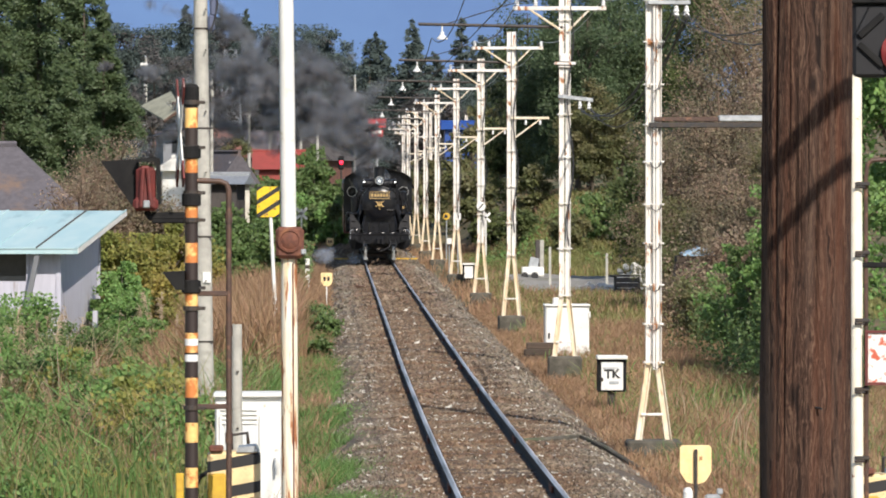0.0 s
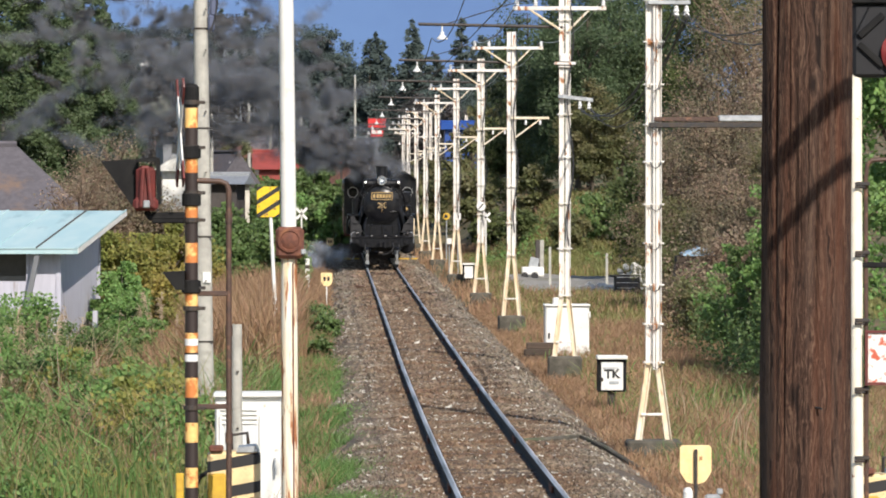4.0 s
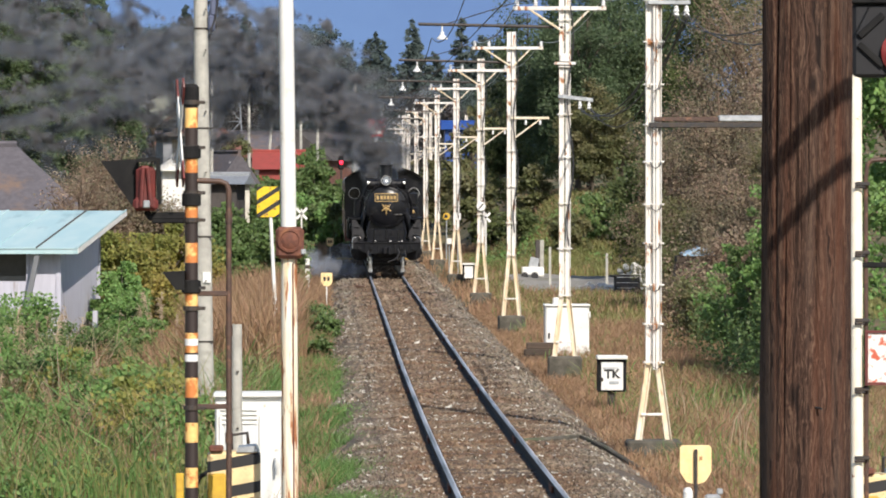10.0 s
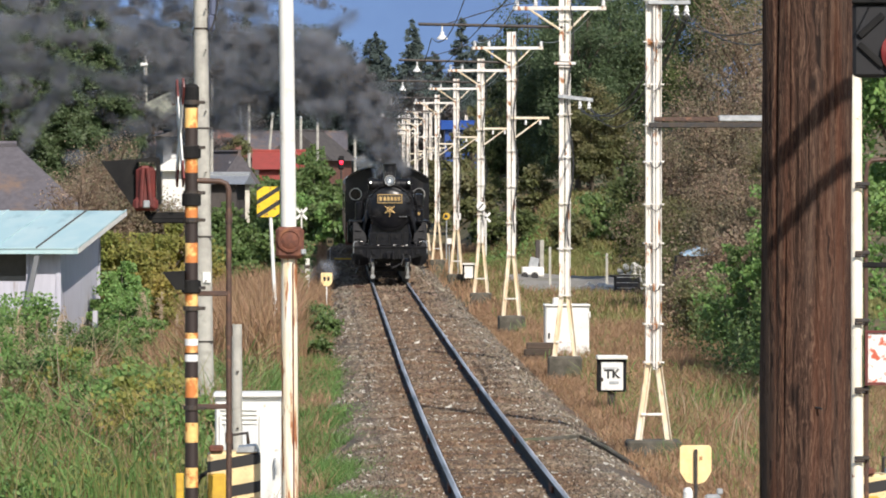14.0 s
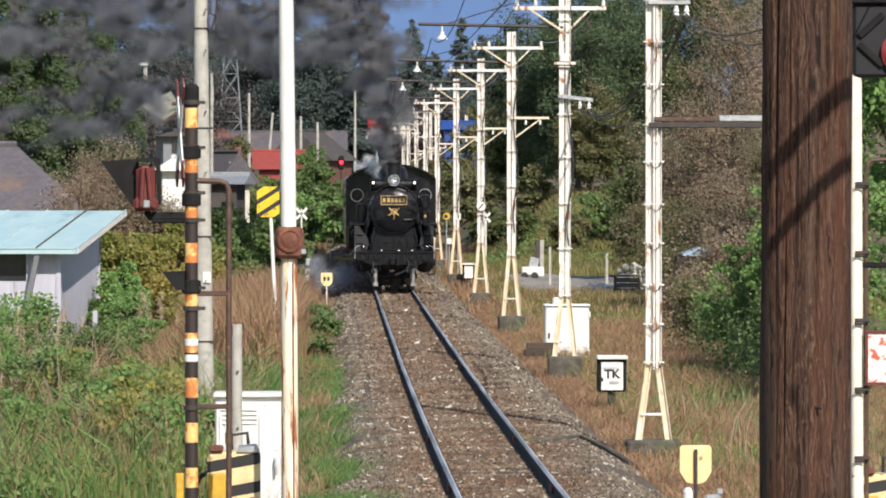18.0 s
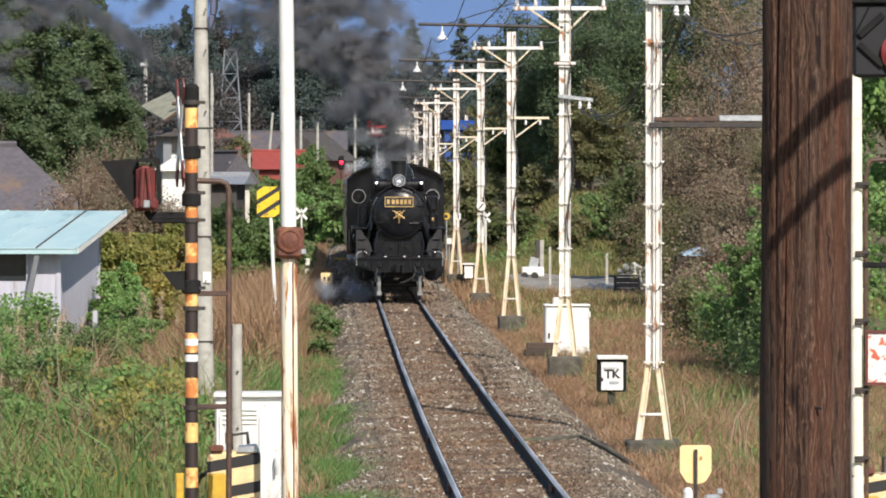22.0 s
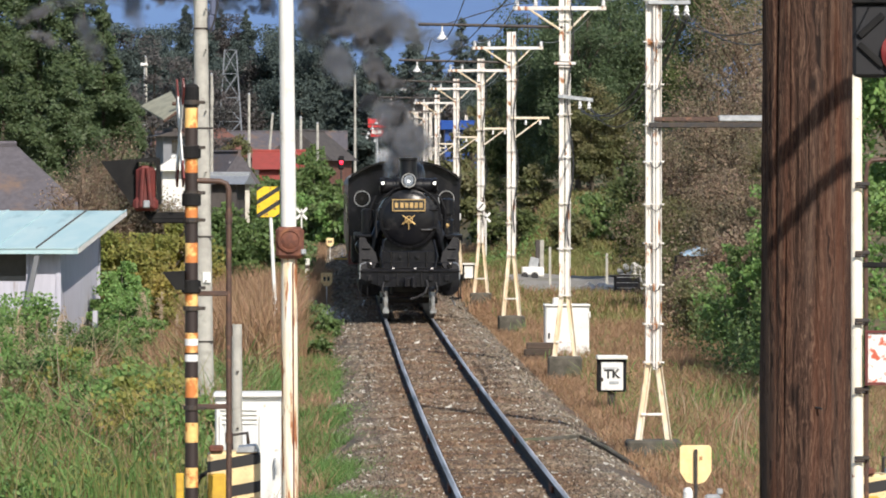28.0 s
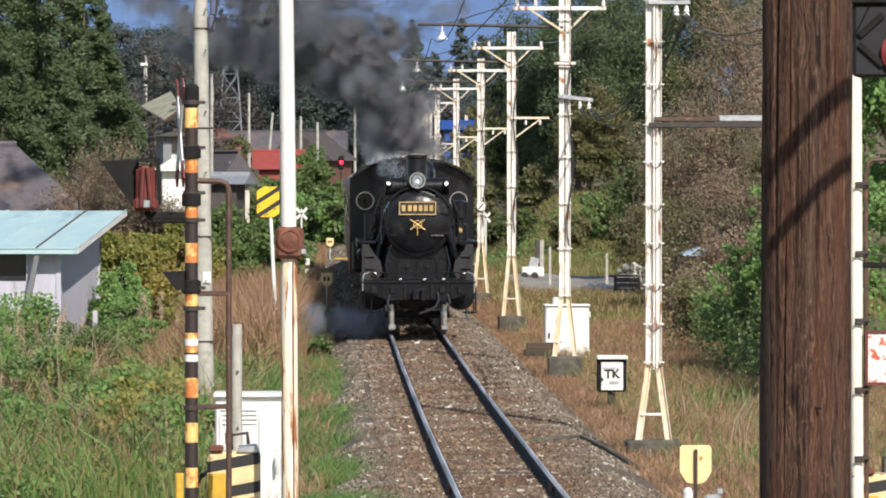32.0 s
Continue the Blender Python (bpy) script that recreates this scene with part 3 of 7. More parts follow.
for x in (-0.52, 0.52):
    part("door_clamp", Geo().box(x, 1.5, BZ - 0.25, 0.14, 0.05, 0.05, 0.01), LOCO, door)
part("door_rail", Geo().path([(0.3, 1.40, BZ - 0.26), (0.42, 1.40, BZ - 0.26), (0.56, 1.44, BZ - 0.26)], 0.013, 6), STEEL, door, "short bright handrail")
plate = part("name_plate", Geo().box(0, 1.40, BZ + 0.33, 0.80, 0.03, 0.29, 0.008), BLACK, loco, "black plate with brass frame and raised characters")
part("plate_frame", Geo().box(0, 1.38, BZ + 0.463, 0.8, 0.02, 0.022).box(0, 1.38, BZ + 0.197, 0.8, 0.02, 0.022).box(-0.389, 1.38, BZ + 0.33, 0.022, 0.02, 0.244).box(0.389, 1.38, BZ + 0.33, 0.022, 0.02, 0.244), BRASS, plate, "brass plate frame")
for x in (-0.3, -0.165, -0.05, 0.065, 0.18, 0.295):
    part("plate_bar", Geo().box(x, 1.378, BZ + 0.33, 0.08, 0.02, 0.13, 0.004), BRASS, plate, "raised brass bar")
part("arch_rail", Geo().path([(0.79 * math.sin(radians(a)), 1.5, BZ + 0.79 * math.cos(radians(a))) for a in range(-70, 71, 10)], 0.016, 6), LOCO_DUSTY, loco, "curved hand rail over the smokebox")
for a in (-70, -35, 0, 35, 70):
    part("rail_stud", Geo().rod((0.69 * math.sin(radians(a)), 1.58, BZ + 0.69 * math.cos(radians(a))), (0.79 * math.sin(radians(a)), 1.5, BZ + 0.79 * math.cos(radians(a))), 0.018, n=6), LOCO_DUSTY, loco)
rivets = Geo()
for i in range(36):
    a = 2 * math.pi * i / 36
    rivets.rod((0.665 * math.cos(a), 1.55, BZ + 0.665 * math.sin(a)), (0.665 * math.cos(a), 1.525, BZ + 0.665 * math.sin(a)), 0.013, 0.008, 6)
tagged(part("ring_rivet", rivets, LOCO_DUSTY, loco), kind="stuff")
for s in (-1, 1):
    part("smokebox_hinge", Geo().box(0.6, 1.49, BZ + s * 0.22, 0.22, 0.05, 0.045, 0.01), LOCO_DUSTY, loco)
    part("deck_lamp", Geo().turned([(0.05, -0.08), (0.075, -0.06), (0.075, 0.05), (0.05, 0.06)], pose(s * 0.95, 0.05, 1.3, 90, 0, 0), 14), LOCO_SHINY, loco, "small black marker lamp")
    part("drain_pipe", Geo().path([(s * 0.6, 1.25, 1.9), (s * 0.68, 1.1, 1.5), (s * 0.62, 1.05, 1.2)], 0.028, 8), LOCO, loco)
    part("side_tank_pipe", Geo().path([(s * 0.92, 3.3, 2.05), (s * 0.92, 3.2, 2.6), (s * 0.78, 3.2, 2.95)], 0.03, 8), LOCO_DUSTY, loco)
    part("air_reservoir", Geo().turned([(0.08, 0), (0.19, 0.05), (0.2, 0.2), (0.2, 1.6), (0.19, 1.75), (0.08, 1.8)], pose(s * 1.08, 5.6, 1.66, -90, 0, 0), 18), LOCO, loco, "", True)
    part("beam_pipe", Geo().path([(s * 0.62, -0.03, 0.9), (s * 0.66, -0.1, 0.72), (s * 0.6, -0.12, 0.55)], 0.024, 8), BLACK, loco)
    part("step_iron", Geo().path([(s * 1.15, 0.12, 0.82), (s * 1.18, 0.12, 0.5), (s * 1.02, 0.12, 0.48), (s * 1.0, 0.12, 0.8)], 0.016, 6), LOCO_DUSTY, loco)
part("bell_pipe", Geo().path([(-0.12, 1.55, 3.1), (-0.25, 1.45, 3.3), (-0.3, 1.6, 3.48)], 0.016, 6), LOCO_DUSTY, loco)
part("chain", Geo().path([(-0.2, -0.1, 0.98), (-0.14, -0.16, 0.8), (0.02, -0.16, 0.74), (0.12, -0.1, 0.85)], 0.014, 6), LOCO_DUSTY, loco)
# headlight, feedwater heater with marker lamps, chimney, domes
heater = part("feedwater_heater", Geo().turned([(0.1, -0.7), (0.19, -0.69), (0.2, -0.62), (0.18, -0.6), (0.18, 0.6), (0.2, 0.62), (0.19, 0.69), (0.1, 0.7)], pose(0, 1.75, 3.2, 0, 90, 0), 28), LOCO, loco, "horizontal black feedwater heater drum", True)
for x in (-0.36, 0.36):
    part("heater_strap", Geo().turned([(0.19, -0.02), (0.19, 0.02)], pose(x, 1.75, 3.2, 0, 90, 0), 28), LOCO_SHINY, heater)
head = part("headlight", Geo().turned([(0.11, -0.26), (0.15, -0.2), (0.165, 0.0), (0.168, 0.1), (0.15, 0.1), (0.15, 0.0)], pose(0, 1.5, 3.33, 90, 0, 0), 28), LOCO_SHINY, loco, "large round headlight", True)
part("reflector", Geo().turned([(0.001, 0.005), (0.05, 0.01), (0.12, 0.04), (0.149, 0.09), (0.149, 0.08), (0.12, 0.03), (0.05, 0.002), (0.001, 0.0)], pose(0, 1.5, 3.33, 90, 0, 0), 28), REFLECT, head, "silver reflector", True)
part("bulb", Geo().turned([(0.005, 0), (0.03, 0.02), (0.03, 0.04), (0.005, 0.055)], pose(0.0, 1.46, 3.31, 90, 0, 0), 12), LAMP_ON, head, "lit bulb")
part("lamp_rim", Geo().ring([(0.15, 0.0), (0.175, 0.0), (0.175, 0.03), (0.15, 0.03)], pose(0, 1.41, 3.33, 90, 0, 0), 28), STEEL, head, "bright rim")
for x in (-0.625, 0.625):
    lamp = part("marker_lamp", Geo().turned([(0.06, -0.12), (0.08, -0.1), (0.08, 0.06), (0.06, 0.07)], pose(x, 1.55, 3.26, 90, 0, 0), 16), LOCO_SHINY, loco, "small marker lamp")
    part("lens", Geo().turned([(0.005, 0.09), (0.022, 0.085), (0.036, 0.07), (0.036, 0.06)], pose(x, 1.55, 3.26, 90, 0, 0), 16), LAMP_ON, lamp, "lit lens")
chimney = part("chimney", Geo().turned([(0.34, 0.0), (0.25, 0.12), (0.21, 0.25), (0.205, 0.78), (0.225, 0.8), (0.225, 0.86), (0.19, 0.86), (0.18, 0.3)], pose(0, 2.3, 3.02), 28), LOCO, loco, "", True)
part("sand_dome", Geo().turned([(0.46, 0), (0.45, 0.5), (0.4, 0.68), (0.28, 0.77), (0.05, 0.8)], pose(0, 4.3, 3.0), 28), LOCO_SHINY, loco, "rounded black dome", True)
part("steam_dome", Geo().turned([(0.46, 0), (0.45, 0.5), (0.4, 0.68), (0.28, 0.77), (0.05, 0.8)], pose(0, 5.5, 3.0), 28), LOCO_SHINY, loco, "rounded black dome", True)
# smokebox saddle and front deck
part("smokebox_saddle", Geo().slab([(-0.69, 1.2), (0.69, 1.2), (0.66, 1.7), (0.52, 1.95), (-0.52, 1.95), (-0.66, 1.7)], 1.75, 3.1), LOCO, loco)
part("cylinder_cover", Geo().box(0, 1.25, 1.42, 1.36, 0.08, 0.42, 0.02), LOCO, loco)
for x in (-0.42, 0.0, 0.42):
    part("cover_rib", Geo().box(x, 1.19, 1.42, 0.05, 0.04, 0.38, 0.008), LOCO_SHINY, loco)
for x in (-0.2, 0.2):
    part("cover_knob", Geo().rod((x, 1.22, 1.5), (x, 1.14, 1.5), 0.05, n=12), LOCO_DUSTY, loco)
part("front_deck", Geo().box(0, 0.75, 1.17, 2.4, 1.4, 0.04, 0.008), LOCO_DUSTY, loco)
for s in (-1, 1):
    out = [(s * 1.2, 1.19), (s * 0.86, 1.19), (s * 0.76, 1.38), (s * 0.8, 1.6), (s * 0.98, 1.84), (s * 1.06, 1.99), (s * 1.2, 1.99)]
    apron = part("apron_plate", Geo().slab(out, -0.012, 0.012, Matrix.Translation((0, 0.95, 1.2)) @ Matrix.Rotation(radians(-17), 4, "X") @ Matrix.Translation((0, 0, -1.2))), LOCO_DUSTY, loco, "sloping dusty apron plate with steps")
    for z in (1.42, 1.68):
        part("step", Geo().box(s * 1.03, 0.93 + (z - 1.2) * 0.3, z + 0.02, 0.2, 0.1, 0.03, 0.005), BLACK, apron)
    part("running_board", Geo().box(s * 1.1, 5.3, 1.99, 0.42, 7.2, 0.05, 0.01).box(s * 1.3, 5.3, 1.93, 0.02, 7.2, 0.14), LOCO, loco)
    cyl = part("cylinder", Geo().turned([(0.2, -0.02), (0.3, 0), (0.32, 0.04), (0.32, 0.95), (0.3, 1.0)], pose(s * 0.93, 1.75, 0.84, -90, 0, 0), 26), LOCO, loco, "", True)
    part("valve_chest", Geo().turned([(0.1, -0.1), (0.17, -0.08), (0.2, 0), (0.2, 1.05)], pose(s * 1.0, 1.7, 1.32, -90, 0, 0), 20), LOCO, loco, "", True)
    part("cylinder_cock", Geo().path([(s * 1.02, 1.72, 0.5), (s * 1.1, 1.55, 0.36), (s * 1.12, 1.3, 0.3)], 0.022, 6), STEEL, loco)
    part("hand_rail", Geo().path([(s * 1.19, 0.0, 0.98), (s * 1.185, -0.02, 1.28), (s * 1.15, -0.02, 1.34), (s * 1.05, 0.1, 1.37)], 0.016, 6), GALV, loco, "front hand rail")
    part("boiler_rail", Geo().path([(s * 0.55, 1.5, 2.98), (s * 0.72, 1.8, 2.75), (s * 0.76, 8.8, 2.75)], 0.02, 6), LOCO_DUSTY, loco)
    part("steam_pipe", Geo().path([(s * 0.64, 2.5, 2.3), (s * 0.82, 2.45, 1.9), (s * 0.9, 2.4, 1.4)], 0.13, 12), LOCO, loco)
    part("guard_iron", Geo().box(s * 0.5665, 0.3, 0.44, 0.085, 0.03, 0.5, 0.01).box(s * 0.5665, 0.3, 0.2, 0.16, 0.05, 0.12, 0.015), STEEL, loco, "bright worn rail guard")
    part("foot_step", Geo().box(s * 1.1, 0.25, 0.52, 0.3, 0.2, 0.03, 0.005).box(s * 1.22, 0.25, 0.8, 0.03, 0.08, 0.56), LOCO, loco)
    part("sight_pipe", Geo().path([(s * 0.4, 1.5, 3.05), (s * 0.72, 1.52, 2.8), (s * 0.8, 1.5, 2.3), (s * 0.78, 1.45, 1.95)], 0.022, 6), LOCO_DUSTY, loco)
part("air_pump", Geo().turned([(0.1, 0), (0.17, 0.03), (0.17, 0.35), (0.1, 0.38), (0.1, 0.48), (0.17, 0.5), (0.17, 0.85), (0.06, 0.9)], pose(0.98, 4.0, 2.0), 18), LOCO, loco, "", True)
part("pressure_lamp", Geo().turned([(0.02, 0), (0.06, 0.03), (0.06, 0.07), (0.02, 0.1)], pose(0.97, 3.75, 2.22, 90, 0, 0), 14), BRASS, loco, "small brass fitting")
part("water_pump", Geo().turned([(0.1, 0), (0.15, 0.03), (0.15, 0.6), (0.06, 0.64)], pose(-0.98, 4.0, 2.0), 18), LOCO, loco, "", True)
# buffer beam, coupler, hoses, frame
part("buffer_beam", Geo().slab([(-1.18, 1.16), (1.18, 1.16), (1.17, 0.98), (0.7, 0.79), (-0.7, 0.79), (-1.17, 0.98)], 0.0, 0.1), LOCO, loco)
part("beam_top", Geo().box(0, 0.02, 1.165, 2.44, 0.13, 0.03, 0.008), LOCO_DUSTY, loco)
part("deck_rail", Geo().path([(-1.1, 0.12, 1.36), (-0.6, 0.1, 1.37), (0.6, 0.1, 1.37), (1.1, 0.12, 1.36)], 0.014, 6), LOCO_DUSTY, loco, "thin rail across the front deck")
# bright stubs added where the uncoupling rod catches highlights
for x in (-0.42, 0.1, 0.5):
    part("rod_bracket", Geo().rod((x, -0.1, 1.22), (x + 0.06, -0.1, 1.23), 0.028, n=8), STEEL, loco, "bright steel stub as a glint on the uncoupling rod")
for x in (-0.75, -0.3, 0.28, 0.7):
    part("beam_rib", Geo().box(x, -0.015, 0.97, 0.05, 0.04, 0.3, 0.008), LOCO_DUSTY, loco)
for x in (-0.95, -0.55, 0.5, 0.88):
    part("beam_fitting", Geo().box(x, -0.03, 1.0, 0.12, 0.06, 0.14, 0.012), LOCO_DUSTY, loco)
part("uncoupling_rod", Geo().path([(-0.95, -0.06, 1.23), (-0.3, -0.08, 1.24), (0.3, -0.08, 1.24), (0.95, -0.06, 1.23)], 0.016, 6), LOCO_DUSTY, loco)
coupler = part("coupler", Geo().box(0, -0.12, 0.9, 0.22, 0.34, 0.26, 0.04).box(0.09, -0.32, 0.9, 0.12, 0.2, 0.3, 0.04).box(-0.1, -0.28, 0.9, 0.08, 0.16, 0.24, 0.03), LOCO_DUSTY, loco, "cast knuckle coupler")
part("brake_hose", Geo().path([(0.4, -0.04, 0.95), (0.43, -0.13, 0.8), (0.36, -0.17, 0.65), (0.2, -0.16, 0.56), (0.02, -0.12, 0.5)], 0.028, 8), BLACK, loco, "black rubber brake hose")
part("frame_plate", Geo().box(-0.42, 4.6, 0.85, 0.04, 8.6, 0.5).box(0.42, 4.6, 0.85, 0.04, 8.6, 0.5).box(0, 1.2, 0.72, 0.8, 0.6, 0.2, 0.03), LOCO, loco)
# cab with curved roof and round front windows
CY = 9.2
arch = [(1.43 * math.sin(radians(a)) / math.sin(radians(62)), 3.40 + 0.47 * (math.cos(radians(a)) - math.cos(radians(62))) / (1 - math.cos(radians(62)))) for a in range(62, -63, -6)]
part("cab_front", Geo().slab([(-1.41, 1.9), (1.41, 1.9), (1.41, 3.40)] + [(x * 0.985, z - 0.02) for x, z in arch] + [(-1.41, 3.40)], CY, CY + 0.03), LOCO, loco)
for s in (-1, 1):
    part("cab_side", Geo().box(s * 1.42, CY + 1.0, 2.45, 0.03, 2.0, 1.9, 0.006), LOCO, loco)
    win = part("cab_window", Geo().ring([(0.187, -0.02), (0.21, -0.02), (0.21, 0.02), (0.187, 0.02)], pose(s * 1.085, CY - 0.02, 2.86, 90, 0, 0), 24), STEEL, loco, "round bright-rimmed cab window")
    part("pane", Geo().turned([(0.01, 0), (0.19, 0), (0.19, 0.012), (0.01, 0.012)], pose(s * 1.085, CY - 0.005, 2.86, 90, 0, 0), 24), GLASS_DARK, win)
    part("wiper_bar", Geo().box(s * 1.085, CY - 0.045, 2.84, 0.02, 0.015, 0.15, 0.003), LOCO_DUSTY, win)
    part("clear_view_disc", Geo().turned([(0.01, 0), (0.045, 0), (0.045, 0.015), (0.01, 0.015)], pose(s * 1.085, CY - 0.03, 2.86, 90, 0, 0), 16), LOCO_DUSTY, win)
part("cab_roof", Geo().slab(arch + [(x * 0.975, z - 0.05) for x, z in reversed(arch)], CY - 0.22, CY + 2.2), LOCO_SHINY, loco, "curved sooty roof")
leading = wheelset(loco, "leading_wheelset", 1.75, 0.43)
drivers = [wheelset(loco, "driving_wheelset", y, 0.76, spokes=14) for y in (4.0, 5.7, 7.4)]
trailing = wheelset(loco, "trailing_wheelset", 9.6, 0.43)

tender = thing("tender", "black coal tender coupled behind the locomotive", "tender")
part("tank", Geo().box(0, 3.2, 1.95, 2.7, 5.9, 1.6, 0.05), LOCO, tender)
part("coal_bunker", Geo().slab([(-1.3, 2.7), (1.3, 2.7), (1.2, 3.15), (-1.2, 3.15)], 0.6, 4.2), LOCO, tender)
part("tender_frame", Geo().box(0, 3.2, 0.95, 2.3, 6.2, 0.35, 0.03), LOCO, tender)
tender_wheels = [wheelset(tender, "tender_wheelset", y, 0.43) for y in (1.3, 2.6, 4.2)]


def coach(label):
    c = thing("passenger_coach", label, "coach", group="coaches of the steam train")
    w, n = 1.42, 10
    out = [(-w, 1.0), (w, 1.0), (w, 3.2)] + [(w * math.cos(radians(a)), 3.2 + 0.62 * math.sin(radians(a))) for a in range(18, 180, 18)] + [(-w, 3.2)]
    part("body", Geo().slab([(-w, 1.0), (w, 1.0), (w, 3.2), (-w, 3.2)], 0.2, 19.6), COACH, c)
    part("roof", Geo().slab([(w, 3.2)] + [(w * math.cos(radians(a)), 3.2 + 0.62 * math.sin(radians(a))) for a in range(18, 180, 18)] + [(-w, 3.2)], 0.2, 19.6), ROOF_GREY, c)
    for s in (-1, 1):
        for i in range(10):
            part("coach_window", Geo().box(s * w, 2 + i * 1.7, 2.5, 0.03, 1.1, 0.75, 0.01), GLASS_DARK, c)
    for y in (3.0, 16.8):
        part("bogie", Geo().box(0, y, 0.6, 2.0, 2.6, 0.5, 0.05), IRON, c)
    return c


coaches = [coach("maroon passenger coach with grey roof behind the tender")]
for i in range(3):
    coaches.append(copy_thing(coaches[0], pose(0, 0, 0)))


def front_at(t):
    """Distance of the engine's front beam along the track."""
    return 192.3 - 2.5 * t - 0.0099 * t * t


# ---- smoke and steam: clouds of fine soot and drops in rigid puffs ----
def smoky(name, color, opacity):
    """A surface of fine specks: each blot fades softly to its rim and lets light pass."""
    m = material(name, color, 1.0, second=tuple(0.85 * v for v in color), scale=0.5, vary=0.12, transmit=0.5, spec=0.0)
    n, l = m.node_tree.nodes, m.node_tree.links
    uv, dist, fall, clear, mix = (n.new(k) for k in ("ShaderNodeUVMap", "ShaderNodeVectorMath", "ShaderNodeMapRange", "ShaderNodeBsdfTransparent", "ShaderNodeMixShader"))
    dist.operation = "DISTANCE"
    dist.inputs[1].default_value = (0.5, 0.5, 0)
    l.new(uv.outputs[0], dist.inputs[0])
    fall.interpolation_type = "SMOOTHERSTEP"
    fall.inputs["From Min"].default_value, fall.inputs["From Max"].default_value = 0.5, 0.0
    fall.inputs["To Min"].default_value, fall.inputs["To Max"].default_value = 0.0, opacity
    l.new(dist.outputs["Value"], fall.inputs["Value"])
    l.new(fall.outputs[0], mix.inputs[0])
    l.new(clear.outputs[0], mix.inputs[1])
    l.new(n["Material Output"].inputs["Surface"].links[0].from_socket, mix.inputs[2])
    l.new(mix.outputs[0], n["Material Output"].inputs["Surface"])
    return m


SOOT = smoky("dense_soot_smoke", (0.2, 0.2, 0.212), 0.5)
SOOT_THIN = smoky("thinning_soot_smoke", (0.255, 0.268, 0.298), 0.22)
STEAM_WHITE = smoky("bright_white_steam", (0.85, 0.86, 0.88), 0.3)
# blue-grey colour puts the engine's shade into the low steam
STEAM = smoky("shade_toned_steam", (0.5, 0.54, 0.63), 0.16)
scene.cycles.transparent_max_bounces = 80


def puff_mesh(name, mat, wide, half, count, size, seed):
    """A soft streak of blots along y, thickest in its middle and thinning out to both ends."""
    rng = np.random.default_rng(seed)
    y = np.clip(rng.normal(0, 0.48, count), -1, 1) * half
    taper = np.sqrt(np.clip(1 - (y / half) ** 2, 0.15, 1))
    a, r = rng.uniform(0, 2 * math.pi, count), wide * np.sqrt(rng.uniform(0, 1, count)) * taper
    wave = 0.35 * wide * np.sin(y * 2.3 / half + seed)
    p = np.stack([np.cos(a) * r + wave, y, np.sin(a) * r], 1)
    u = rng.normal(size=(count, 3))
    u /= np.linalg.norm(u, axis=1)[:, None]
    w = np.cross(u, rng.normal(size=(count, 3)))
    w /= np.linalg.norm(w, axis=1)[:, None]
    h = (size * 0.5 * rng.uniform(0.75, 1.1, count) * (0.6 + 0.4 * taper))[:, None]
    ob = quads(name, np.stack([p - (u + w) * h, p + (u - w) * h, p + (u + w) * h, p - (u - w) * h], 1), mat)
    me = ob.data
    bpy.data.objects.remove(ob)
    me.uv_layers.new(name="UVMap").data.foreach_set("uv", np.tile(np.array([0, 0, 1, 0, 1, 1, 0, 1], dtype=np.float32), count))
    return me


soot_small = [puff_mesh("smoke_puff", SOOT, 0.16, 1.0, 40, 0.46, s) for s in range(4)]
soot_mid = [puff_mesh("smoke_puff", SOOT_THIN, 0.24, 2.0, 62, 0.9, 10 + s) for s in range(4)]
soot_big = [puff_mesh("smoke_puff", SOOT_THIN, 0.16, 3.6, 78, 1.18, 20 + s) for s in range(5)]
steam_mesh = [puff_mesh("steam_puff", STEAM, 0.26, 0.9, 36, 0.66, 30 + s) for s in range(4)]
wisp_mesh = [puff_mesh("steam_puff", STEAM_WHITE, 0.2, 0.7, 36, 0.5, 40 + s) for s in range(4)]
puffs = []
rnd = random.Random(11)


def wind(born):
    """Sideways wind, brisk at first and slacker later on."""
    return 1.55 - 0.74 / (1 + math.exp(-(born - 11.3) / 1.4)) + 0.24 / (1 + math.exp(-(born - 24.5) / 0.8)) + 0.2 * math.sin(born * 0.7)


def drift(age, seedv):
    """Where a speck of smoke has gone some seconds after it left the chimney: up, to the left and a little back along the train."""
    w = seedv[3]
    up = (6.3 - 1.65 * w) * (1 - math.exp(-age / (0.5 + 0.55 * w))) + (0.95 - 0.42 * w) * age + 0.1 * max(0.0, age - 8.0) ** 2
    left = -w * max(0.0, age - 0.45 * (1 - math.exp(-age / 0.45)))
    back = 0.5 * age
    grow = 0.05 + (0.17 + 0.1 * w) * age ** 1.12
    return left + seedv[0] * grow, back + seedv[1] * grow, up + seedv[2] * grow * 0.75


def smoke_rows(born, wait, mouth, move, seedv, turn):
    """Rows for one puff: carried in the engine until it is born, then out of the mouth and away."""
    ages = (-0.3, 0, 0.12, 0.3, 0.6, 1.0, 1.6, 2.3, 3.2, 4.5, 6, 8, 10, 13, 16, 20, 25, 32)
    steps = sorted({0.0, 32.0, *[born + a for a in ages if 0 <= born + a <= 32], *[float(t) for t in np.arange(0, max(0, born - 0.4), 2.0)]})
    rows = []
    for t in steps:
        age = t - born
        if age < -0.01:
            rows.append((t, pose(*wait(t))))
            continue
        age = max(age, 0.0)
        b, d = mouth(born), move(age, seedv)
        k = 1 - math.exp(-age / 2.0)
        rows.append((t, pose(b[0] + d[0], b[1] + d[1], b[2] + d[2], turn[0] * k, 0, turn[1] * k)))
    return rows


def in_boiler(t):
    return (float(curve_x(front_at(t) + 5)), front_at(t) + 5.6, 2.40)


